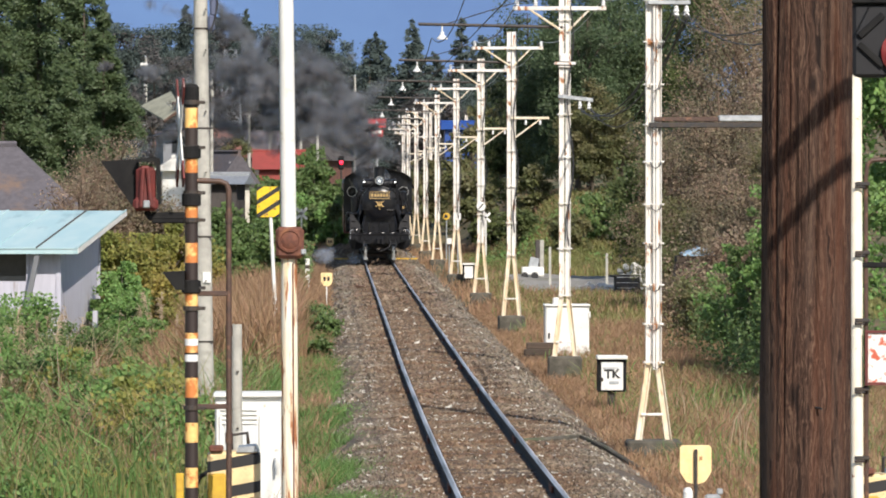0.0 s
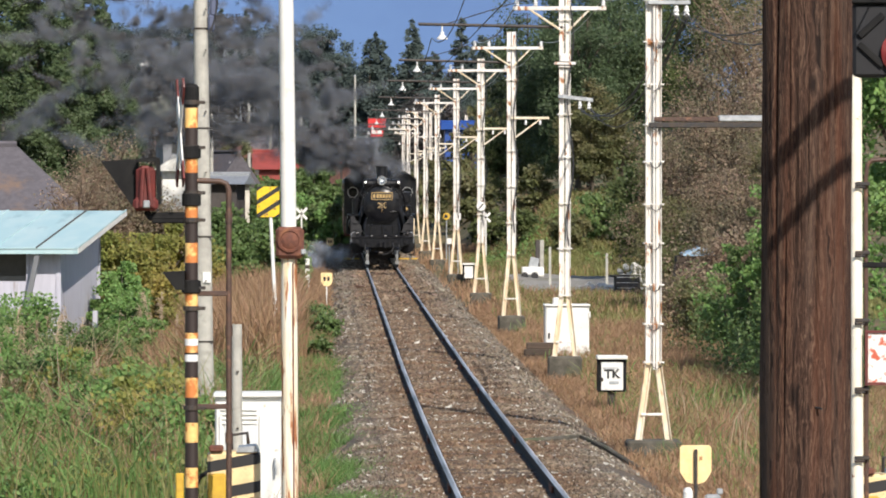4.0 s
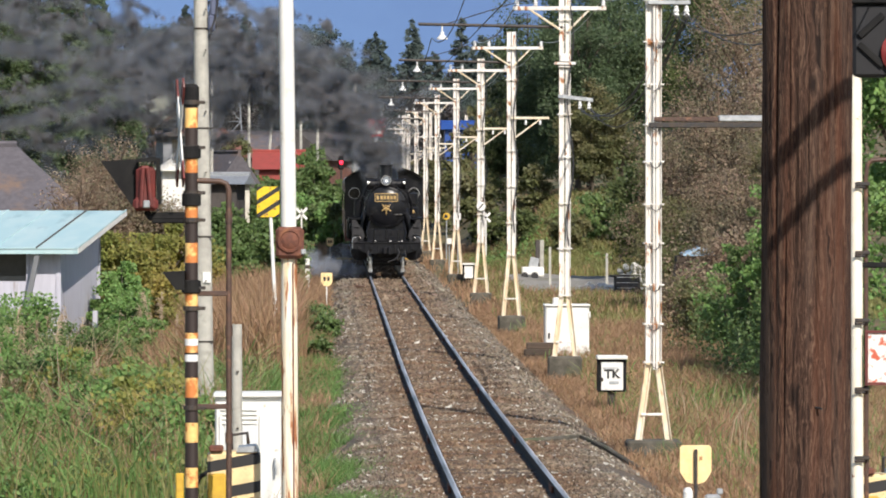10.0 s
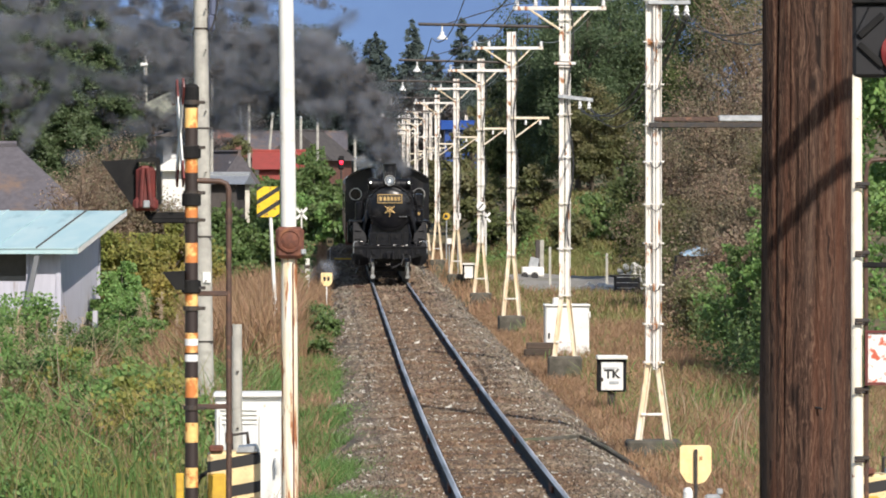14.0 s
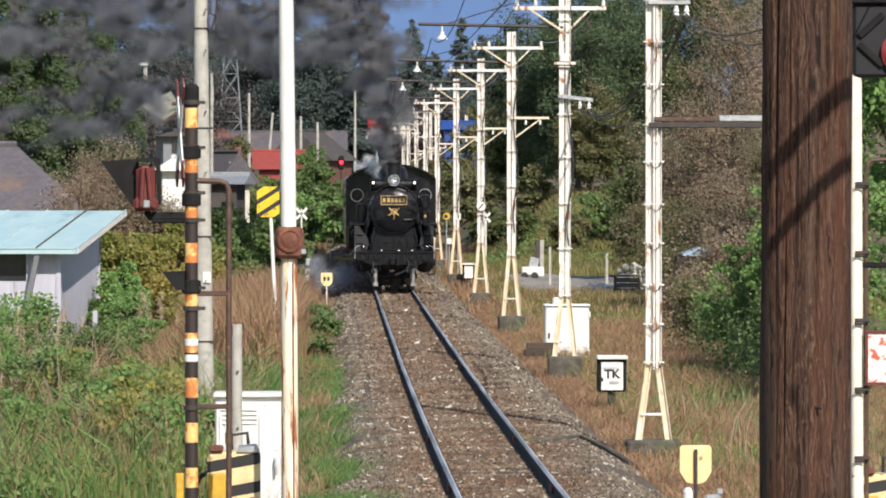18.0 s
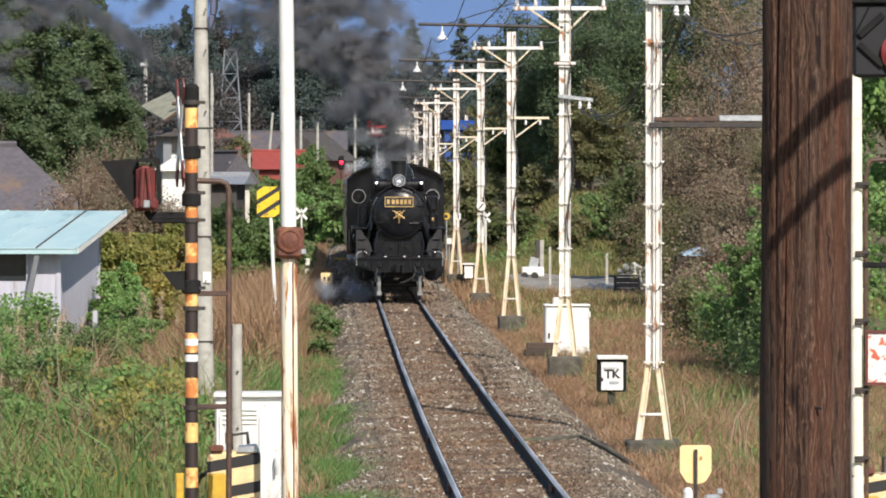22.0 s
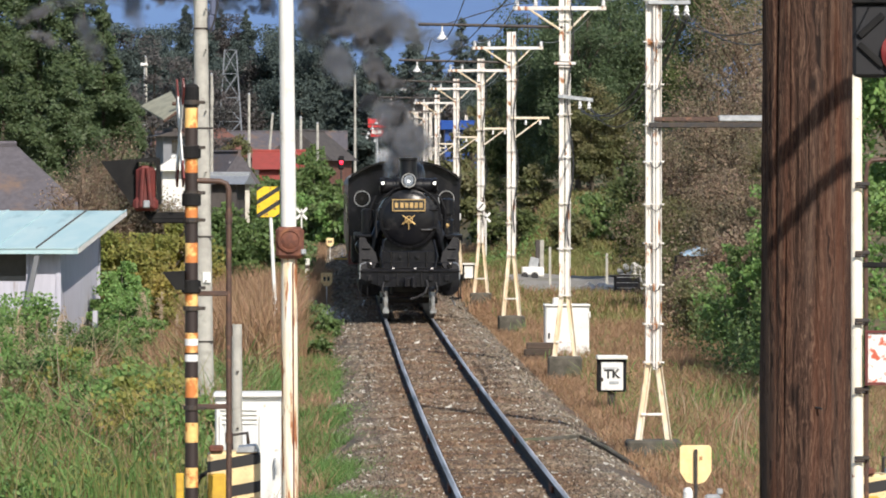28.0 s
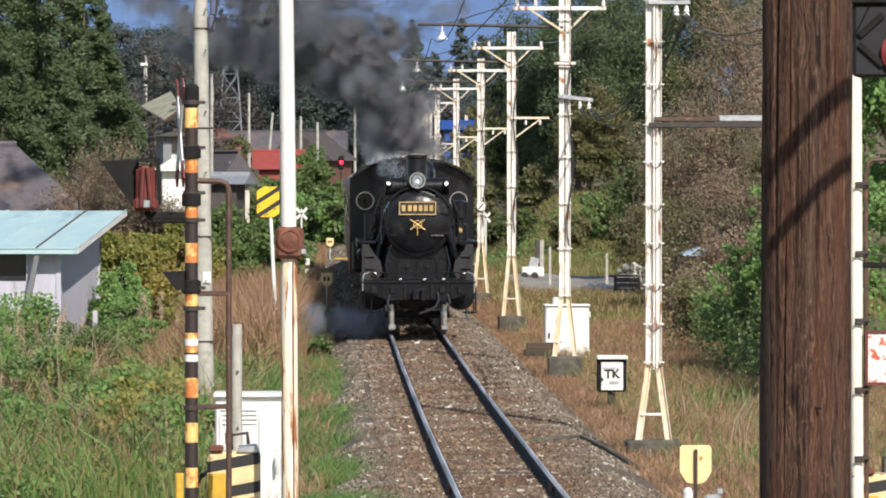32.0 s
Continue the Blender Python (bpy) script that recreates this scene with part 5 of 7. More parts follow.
broadleaf(6.4, 112, 2.1, 0.8, LEAF_BROWN, "withered brown shrub on the bank", 24, 7500, 0.05, 0.0, 40, "shrub", 30, seeds=150)
broadleaf(9.0, 130, 2.8, 1.3, LEAF_BROWN, "withered brown shrub on the bank", 25, 8000, 0.055, 0.0, 40, "shrub", 30, seeds=150)
for i, (x, y, h, r) in enumerate(((6.3, 104, 1.9, 0.75), (7.3, 120, 1.7, 0.9), (8.0, 138, 2.6, 1.1), (7.0, 99, 2.0, 0.7))):
    broadleaf(x, y, h, r, LEAF_BROWN if i % 2 else LEAF_MIXED, "twiggy withered thicket on the bank", 460 + i, 7000, 0.05, 0.0, 44, "shrub", 30, seeds=110)
for i, (x, y, h, r, m, lab) in enumerate((
        (9.6, 158, 6.0, 1.5, LEAF_BROWN, "half-bare brown autumn tree on the bank"), (10.6, 150, 8.0, 1.9, LEAF_BROWN, "half-bare brown autumn tree on the bank"),
        (12.3, 144, 8.5, 2.0, LEAF_BROWN, "half-bare brown autumn tree on the bank"), (13.2, 172, 12.0, 2.6, LEAF_BROWN, "tall half-bare brown autumn tree on the bank"), (9.6, 227, 10.5, 2.2, LEAF_GREEN, "dense green tree on the bank"), (10.9, 237, 13.5, 2.7, LEAF_GREEN, "tall dense green tree on the bank"),
        (10.6, 186, 5.4, 1.7, LEAF_CEDAR, "olive-green autumn tree on the bank"), (10.2, 222, 5.4, 1.7, LEAF_MIXED, "olive-green autumn tree on the bank"),
        (12.2, 232, 11.0, 2.8, LEAF_GREEN, "tall dense green tree on the bank"), (15.6, 232, 12.0, 3.0, LEAF_CEDAR, "tall dense green tree on the bank"),
        (9.2, 232, 9.0, 2.4, LEAF_GREEN, "dense green tree on the bank"), (12.8, 240, 15.0, 3.4, LEAF_GREEN, "tall dense green tree on the bank"),
        (9.0, 258, 12.0, 2.4, LEAF_DARK, "dark green tree on the bank"), (16.0, 250, 16.0, 3.8, LEAF_GREEN, "tall dense green tree on the bank"),
        (7.6, 246, 6.0, 1.9, LEAF_CEDAR, "olive-green autumn tree on the bank"), (19.5, 232, 14.0, 3.6, LEAF_MIXED, "tall olive-green autumn tree on the bank"),
        (16.0, 186, 11.0, 2.4, LEAF_BROWN, "half-bare brown autumn tree on the bank"), (20.0, 205, 13.0, 3.2, LEAF_BROWN, "half-bare brown autumn tree on the bank"))):
    brown = m is LEAF_BROWN
    broadleaf(x, y, h, r, LEAF_DEEP if m is LEAF_GREEN else m, lab, 40 + i, 26000, 0.055 if brown else 0.085, 0.06, 110, twigs=34 if brown else 0, seeds=240 if brown else 0)
for i, (x, y, h) in enumerate(((6.4, 214, 2.2), (8.2, 204, 1.9), (9.6, 206, 2.6), (11.4, 203, 2.3), (7.4, 224, 3.0), (12.6, 200, 2.4), (5.6, 230, 2.4))):
    broadleaf(x, y, h, 0.9, (LEAF_CEDAR, LEAF_MIXED, LEAF_GREEN)[i % 3], "low green shrub below the wooded bank", 440 + i, 2200, 0.12, 0.0, 30, "shrub")
for i, (x, y, h, r) in enumerate(((8.4, 142, 3.6, 1.2), (9.3, 138, 4.4, 1.4), (10.3, 141, 5.6, 1.5), (11.2, 137, 6.2, 1.6), (9.9, 134, 3.4, 1.3), (10.9, 132, 4.4, 1.4))):
    broadleaf(x, y, h, r, (LEAF_MIXED, LEAF_BROWN, LEAF_BROWN)[i % 3], "sunlit brown thicket with pale seed heads", 480 + i, 22000, 0.045, 0.0, 90, "shrub", 24, seeds=200)
weeds("weeds", "bright creepers in front of the shed corner", LEAF_BRIGHT, -6.5, -5.5, 88, 99, 7000, 1.5, 0.05, 63, 0.7, -0.1)
grass("dry_grass", "tan grass beside the far track", GRASS_DRY, -4.2, -2.2, 140, 260, 7000, 0.5, 0.02, 64, 0.6, 1, 0.3, -0.1)
weeds("weeds", "bright green weeds at the foot of the shrubs", LEAF_GREEN, 5.6, 8.2, 82, 101, 16000, 2.0, 0.05, 51, 0.5, -0.15)
weeds("weeds", "pale green weeds in the dry grass", GRASS_YELLOW, 2.9, 7.5, 56, 96, 4000, 0.4, 0.04, 52, 0.5, 0.05)
grass("yellow_grass", "straw-yellow grass tufts by the poles", GRASS_YELLOW, 2.7, 7.5, 50, 96, 4200, 0.42, 0.014, 53, 0.7, 1, 0.6, 0.0)
grass("green_grass", "green tufts in the dry grass", GRASS_GREEN, 2.7, 7.5, 50, 90, 2400, 0.4, 0.014, 54, 0.7, 1, 0.7, 0.1)
grass("pampas_plumes", "pale tall seeding grass by the first pole", PAMPAS, 3.4, 6.0, 62, 82, 160, 0.75, 0.012, 55, 0.8, 1, 0.8, 0.0)
# left side trees and shrubs
broadleaf(-6.3, 108, 3.5, 1.05, LEAF_YELLOW, "creeper-covered shrub turning yellow beside the shed", 71, 26000, 0.06, 0.0, 60, "shrub")
broadleaf(-6.55, 103, 2.6, 0.5, LEAF_BRIGHT, "green creeper heaped against the shed", 72, 9000, 0.055, 0.0, 40, "shrub")
broadleaf(-5.45, 110, 3.6, 1.0, LEAF_YELLOW, "creeper-covered shrub turning yellow beside the shed", 73, 26000, 0.06, 0.0, 40, "shrub")
broadleaf(-9.0, 156, 6.0, 1.4, LEAF_BROWN, "nearly bare brown shrub behind the shed", 74, 13000, 0.055, 0.05, 60, "shrub", 70)
broadleaf(-10.6, 160, 5.0, 1.6, LEAF_BROWN, "nearly bare brown shrub behind the shed", 75, 10000, 0.055, 0.05, 60, "shrub", 60)
broadleaf(-8.4, 150, 5.0, 1.0, LEAF_BROWN, "nearly bare brown shrub behind the shed", 79, 10000, 0.055, 0.05, 60, "shrub", 60)
broadleaf(-9.6, 149, 4.6, 1.6, LEAF_BROWN, "nearly bare brown shrub behind the shed", 80, 9000, 0.055, 0.05, 60, "shrub", 60)
broadleaf(-7.0, 150, 3.9, 0.95, LEAF_BROWN, "nearly bare brown shrub behind the shed", 83, 18000, 0.055, 0.0, 70, "shrub", 50)
for i, (x, y, h, r) in enumerate(((-5.7, 168, 3.7, 1.1), (-4.7, 172, 3.6, 0.9), (-6.6, 165, 3.3, 0.9))):
    broadleaf(x, y, h, r, LEAF_GREEN, "green hedge bush before the outbuilding", 84 + i, 8000, 0.085, 0.0, 50, "shrub")
broadleaf(-9.15, 134, 5.3, 1.1, LEAF_BROWN, "sparse russet shrub leaning over the old roof", 82, 3800, 0.05, 0.1, 50, "shrub", 60)
broadleaf(-4.8, 146, 2.5, 0.7, LEAF_GREEN, "green hedge shrub by the line", 76, 6000, 0.11, 0.0, 50, "shrub")
broadleaf(-6.0, 150, 2.7, 0.8, LEAF_GREEN, "green hedge shrub by the line", 77, 6000, 0.11, 0.0, 50, "shrub")
broadleaf(-3.6, 160, 2.6, 0.8, LEAF_GREEN, "green hedge shrub by the line", 78, 5000, 0.11, 0.0, 50, "shrub")
for i, (x, y, h, r) in enumerate(((-16.9, 247, 18.5, 4.3), (-14.1, 257, 13.2, 3.1), (-19.7, 255, 18.5, 4.2), (-13.0, 268, 8.7, 2.5), (-15.8, 270, 17.2, 3.7), (-18.3, 240, 12.0, 3.6), (-15.3, 243, 9.5, 3.0))):
    conifer(x, y, h, r, LEAF_SPRAY, "big dense green cedar above the house", 90 + i, 90000, 0.105, 0.0)
# hedges and bushes between the village houses and the far track
for i in range(16):
    x, y = -8.6 + 9.6 * ((i * 0.618) % 1), 250 + 60 * ((i * 0.381) % 1)
    broadleaf(x if y < 290 else x - 1.5, y, random.uniform(2.0, 3.6), random.uniform(1.0, 1.5), random.choice((LEAF_GREEN, LEAF_BRIGHT, LEAF_CEDAR)), "green garden shrub between the houses", 200 + i, 3500, 0.17, 0.0, 36, "shrub")
broadleaf(-12.5, 285, 12.0, 2.4, LEAF_RUSSET, "russet tree behind the beige-roofed house", 230, 16000, 0.1, 0.1, 50)
broadleaf(-9.9, 300, 11.5, 2.2, LEAF_RUSSET, "russet tree behind the beige-roofed house", 231, 16000, 0.1, 0.1, 50)
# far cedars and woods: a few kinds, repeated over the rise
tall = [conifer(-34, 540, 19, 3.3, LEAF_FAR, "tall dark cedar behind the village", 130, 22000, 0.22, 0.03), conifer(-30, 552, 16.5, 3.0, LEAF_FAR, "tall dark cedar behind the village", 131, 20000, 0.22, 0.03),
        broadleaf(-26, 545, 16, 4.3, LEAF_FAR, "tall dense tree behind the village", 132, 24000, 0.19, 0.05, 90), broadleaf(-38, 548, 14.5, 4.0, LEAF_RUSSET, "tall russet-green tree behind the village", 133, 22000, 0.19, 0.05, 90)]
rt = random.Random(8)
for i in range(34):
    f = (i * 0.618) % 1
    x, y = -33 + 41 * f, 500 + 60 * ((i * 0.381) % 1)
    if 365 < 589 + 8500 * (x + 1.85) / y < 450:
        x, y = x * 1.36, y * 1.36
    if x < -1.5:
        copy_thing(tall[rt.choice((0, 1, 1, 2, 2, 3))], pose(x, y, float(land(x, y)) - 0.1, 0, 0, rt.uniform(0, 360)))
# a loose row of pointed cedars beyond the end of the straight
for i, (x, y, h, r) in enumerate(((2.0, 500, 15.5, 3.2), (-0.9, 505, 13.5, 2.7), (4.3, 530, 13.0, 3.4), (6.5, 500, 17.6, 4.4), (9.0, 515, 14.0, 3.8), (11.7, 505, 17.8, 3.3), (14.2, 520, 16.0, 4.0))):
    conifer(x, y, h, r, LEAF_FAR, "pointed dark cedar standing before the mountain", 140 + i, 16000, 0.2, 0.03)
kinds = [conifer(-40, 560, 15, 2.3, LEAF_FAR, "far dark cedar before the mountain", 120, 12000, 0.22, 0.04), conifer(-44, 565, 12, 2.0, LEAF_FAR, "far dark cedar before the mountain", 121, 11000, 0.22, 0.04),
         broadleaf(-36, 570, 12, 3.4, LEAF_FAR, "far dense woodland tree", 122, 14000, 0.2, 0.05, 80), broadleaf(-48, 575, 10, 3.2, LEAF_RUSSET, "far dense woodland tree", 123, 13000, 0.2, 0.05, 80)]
rw = random.Random(5)
for i in range(78):
    row = i % 4
    y = 455 + row * 55 + rw.uniform(-18, 18)
    x = -34 + 62 * ((i * 0.618) % 1) * (1 + row * 0.12) - row * 2
    if row == 0 and -16 < x < 4:
        y += 60
    kind = kinds[0 if rw.random() < 0.3 else 1 if rw.random() < 0.3 else 2 if rw.random() < 0.6 else 3]
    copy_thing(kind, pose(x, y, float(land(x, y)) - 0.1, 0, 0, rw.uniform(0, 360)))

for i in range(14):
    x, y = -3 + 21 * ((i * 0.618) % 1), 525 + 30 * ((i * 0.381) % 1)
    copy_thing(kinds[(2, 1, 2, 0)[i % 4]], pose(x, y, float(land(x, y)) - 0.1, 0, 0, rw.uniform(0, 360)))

for i, (x, y, h, r) in enumerate(((-2.2, 112, 0.95, 0.42), (-2.0, 109, 0.7, 0.3), (-2.5, 116, 1.1, 0.45), (-2.1, 98, 0.6, 0.3))):
    broadleaf(x, y, h, r, LEAF_GREEN, "small green bush on the ballast shoulder", 400 + i, 1400, 0.06, 0.0, 24, "shrub")


def plumes(places, seed):
    """Pampas stalks with a drooping feathery head of fine strands."""
    rng = np.random.default_rng(seed)
    v = []
    for x, y, top in places:
        z0 = float(land(x, y))
        a = rng.uniform(0, 2 * math.pi)
        lean = np.array([math.cos(a), math.sin(a), 0.0]) * 0.25
        base, tip = np.array([x, y, z0]), np.array([x, y, top]) + lean
        neck = base + (tip - base) * 0.72
        side = np.array([0.011, 0.003, 0])
        v.append([base - side, base + side, neck + side, neck - side])
        for _ in range(46):
            f = rng.uniform(0, 1)
            o = neck + (tip - neck) * f
            e = o + np.array([math.cos(a), math.sin(a) * 0.6, 0]) * rng.uniform(0.05, 0.2) + rng.normal(0, 0.045, 3) + np.array([0, 0, 0.06 - 0.08 * rng.uniform()])
            m = (o + e) / 2 + np.array([0, 0, 0.03])
            v.append([o - side * 0.5, o + side * 0.5, m + side * 0.7, m - side * 0.7])
            v.append([m - side * 0.7, m + side * 0.7, e + side * 0.2, e - side * 0.2])
    return tagged(quads("pampas_plumes", np.array(v), PAMPAS), "pale feathery drooping pampas plumes", "grass", kind="stuff")


rp = random.Random(3)
plumes([(rp.uniform(-8.3, -6.9), rp.uniform(74, 86), rp.uniform(0.15, 0.8)) for _ in range(16)] + [(rp.uniform(-8.4, -6.6), rp.uniform(80, 93), rp.uniform(0.3, 0.95)) for _ in range(16)] + [(-8.0, 88, 0.62), (-7.5, 87, 0.55), (-7.9, 86, 0.2), (-6.6, 76, -0.3), (-6.5, 75.5, -0.42), (-5.9, 98, 0.9), (-6.1, 97, 0.7)] + [(rp.uniform(-7.6, -4.6), rp.uniform(68, 84), rp.uniform(-0.1, 0.35)) for _ in range(12)]
       + [(rp.uniform(-5.6, -4.6), rp.uniform(92, 104), rp.uniform(0.5, 1.2)) for _ in range(8)], 8)


# ---- level crossing by the camera ----
MAST_STRIPES = striped("black_and_yellow_mast_paint", (0.03, 0.02, 0.018), (0.86, 0.56, 0.2), (0, 0, 1), 0.3975, 0.56, (0.55, 0.19, 0.05), 0.47)
GATE_STRIPES = striped("diagonal_black_and_yellow_paint", (0.02, 0.02, 0.022), (0.8, 0.62, 0.34), (-0.18, 0, 1), 0.255, 0.4)
SIGN_STRIPES = striped("diagonal_black_on_yellow_paint", (0.02, 0.02, 0.02), (0.8, 0.55, 0.02), (-0.64, 0, 1), 0.26, 0.36)
DULL_BLACK = material("dull_black_hood", (0.011, 0.011, 0.012), 0.85, second=(0.018, 0.018, 0.018), scale=5, spec=0.2)
REFLECTIVE = material("white_reflector_band", (0.85, 0.85, 0.85), 0.4)


def old_wood(name):
    """Weathered pole wood: wavy grain with dark checks, reddish bands and greyed patches."""
    m = material(name, (0.1, 0.05, 0.03), 0.85, spec=0.25)
    n, l = m.node_tree.nodes, m.node_tree.links
    b = n["Principled BSDF"]

    def value(kind, op, *ins):
        k = n.new(kind)
        k.operation = op
        for i, v in enumerate(ins):
            if isinstance(v, (int, float, tuple)):
                k.inputs[i].default_value = v
            else:
                l.new(v, k.inputs[i])
        return k.outputs[0]

    def grain(vec, stretch, detail=6, rough=0.6):
        t = n.new("ShaderNodeTexNoise")
        t.inputs["Scale"].default_value, t.inputs["Detail"].default_value, t.inputs["Roughness"].default_value = 1.0, detail, rough
        l.new(value("ShaderNodeVectorMath", "MULTIPLY", vec, stretch), t.inputs["Vector"])
        return t

    def ramp_of(fac, stops):
        r = n.new("ShaderNodeValToRGB")
        for i, (p, c) in enumerate(stops):
            e = r.color_ramp.elements[i] if i < 2 else r.color_ramp.elements.new(p)
            e.position, e.color = p, (*c, 1)
        l.new(fac, r.inputs[0])
        return r.outputs[0]

    def blend(fac, lo, hi, amount, a, c):
        r = n.new("ShaderNodeMapRange")
        r.inputs["From Min"].default_value, r.inputs["From Max"].default_value, r.inputs["To Max"].default_value = lo, hi, amount
        l.new(fac, r.inputs["Value"])
        x = n.new("ShaderNodeMix")
        x.data_type = "RGBA"
        l.new(r.outputs[0], x.inputs["Factor"])
        l.new(a, x.inputs["A"])
        x.inputs["B"].default_value = (*c, 1)
        return x.outputs["Result"]

    co = n.new("ShaderNodeTexCoord").outputs["Object"]
    skin = co
    # knots: the grain opens round each of them
    spots = []
    for k in ((-0.086, -0.13, 3.82), (0.007, -0.155, 4.45), (-0.058, -0.145, 3.42), (0.07, -0.14, 2.95)):
        away = value("ShaderNodeVectorMath", "MULTIPLY", value("ShaderNodeVectorMath", "SUBTRACT", co, k), (1, 1, 0.4))
        length = n.new("ShaderNodeVectorMath")
        length.operation = "LENGTH"
        l.new(away, length.inputs[0])
        near = n.new("ShaderNodeMapRange")
        near.interpolation_type = "SMOOTHSTEP"
        near.inputs["From Min"].default_value, near.inputs["From Max"].default_value = 0.07, 0.0
        l.new(length.outputs["Value"], near.inputs["Value"])
        spots.append(near.outputs[0])
        scaled = n.new("ShaderNodeVectorMath")
        scaled.operation = "SCALE"
        l.new(away, scaled.inputs[0])
        l.new(value("ShaderNodeMath", "MULTIPLY", near.outputs[0], -0.75), scaled.inputs["Scale"])
        skin = value("ShaderNodeVectorMath", "ADD", skin, scaled.outputs[0])
    sway = value("ShaderNodeVectorMath", "SUBTRACT", grain(co, (14, 14, 4.5), 3).outputs["Color"], (0.5, 0.5, 0.5))
    vec = value("ShaderNodeVectorMath", "ADD", skin, value("ShaderNodeVectorMath", "MULTIPLY", sway, (0.06, 0.06, 0)))
    fine = grain(vec, (170, 170, 2.6), 7, 0.65).outputs["Fac"]
    checks = grain(vec, (62, 62, 0.9), 5, 0.55).outputs["Fac"]
    col = ramp_of(fine, ((0.36, (0.018, 0.01, 0.008)), (0.5, (0.062, 0.032, 0.022)), (0.66, (0.155, 0.095, 0.066))))
    col = blend(grain(co, (17, 17, 0.5), 3).outputs["Fac"], 0.5, 0.68, 0.4, col, (0.13, 0.045, 0.022))
    col = blend(grain(co, (11, 11, 1.1), 4).outputs["Fac"], 0.5, 0.66, 0.65, col, (0.088, 0.06, 0.046))
    col = blend(checks, 0.42, 0.34, 0.9, col, (0.012, 0.007, 0.006))
    col = blend(grain(co, (19, 19, 6.5), 2).outputs["Fac"], 0.69, 0.76, 0.8, col, (0.022, 0.012, 0.009))
    for k in spots:
        col = blend(k, 0.8, 0.97, 0.85, col, (0.012, 0.007, 0.006))
    l.new(col, b.inputs["Base Color"])
    bp = n.new("ShaderNodeBump")
    bp.inputs["Strength"].default_value, bp.inputs["Distance"].default_value = 0.8, 0.01
    l.new(value("ShaderNodeMath", "ADD", fine, checks), bp.inputs["Height"])
    l.new(bp.outputs[0], b.inputs["Normal"])
    return m


WEATHERED = old_wood("weathered_pole_wood")
GLASSY = material("frosted_panel", (0.62, 0.64, 0.65), 0.35, second=(0.56, 0.58, 0.6), scale=1.2)
BROWN_PIPE = material("brown_painted_pipe", (0.09, 0.05, 0.035), 0.6, second=(0.06, 0.035, 0.028), scale=9, third=(0.2, 0.1, 0.06), third_scale=14)
FADED_RED = material("sun_faded_red_paint", (0.27, 0.035, 0.035), 0.6, second=(0.33, 0.08, 0.07), scale=7)
RED_BRIGHT = material("bright_red_sign_paint", (0.6, 0.03, 0.03), 0.5)
FADED_ROOF = material("faded_olive_roof_sheet", (0.3, 0.3, 0.23), 0.8, second=(0.23, 0.23, 0.18), scale=2)
BEIGE = material("faded_beige_plastic", (0.55, 0.52, 0.42), 0.6, second=(0.45, 0.42, 0.34), scale=4)


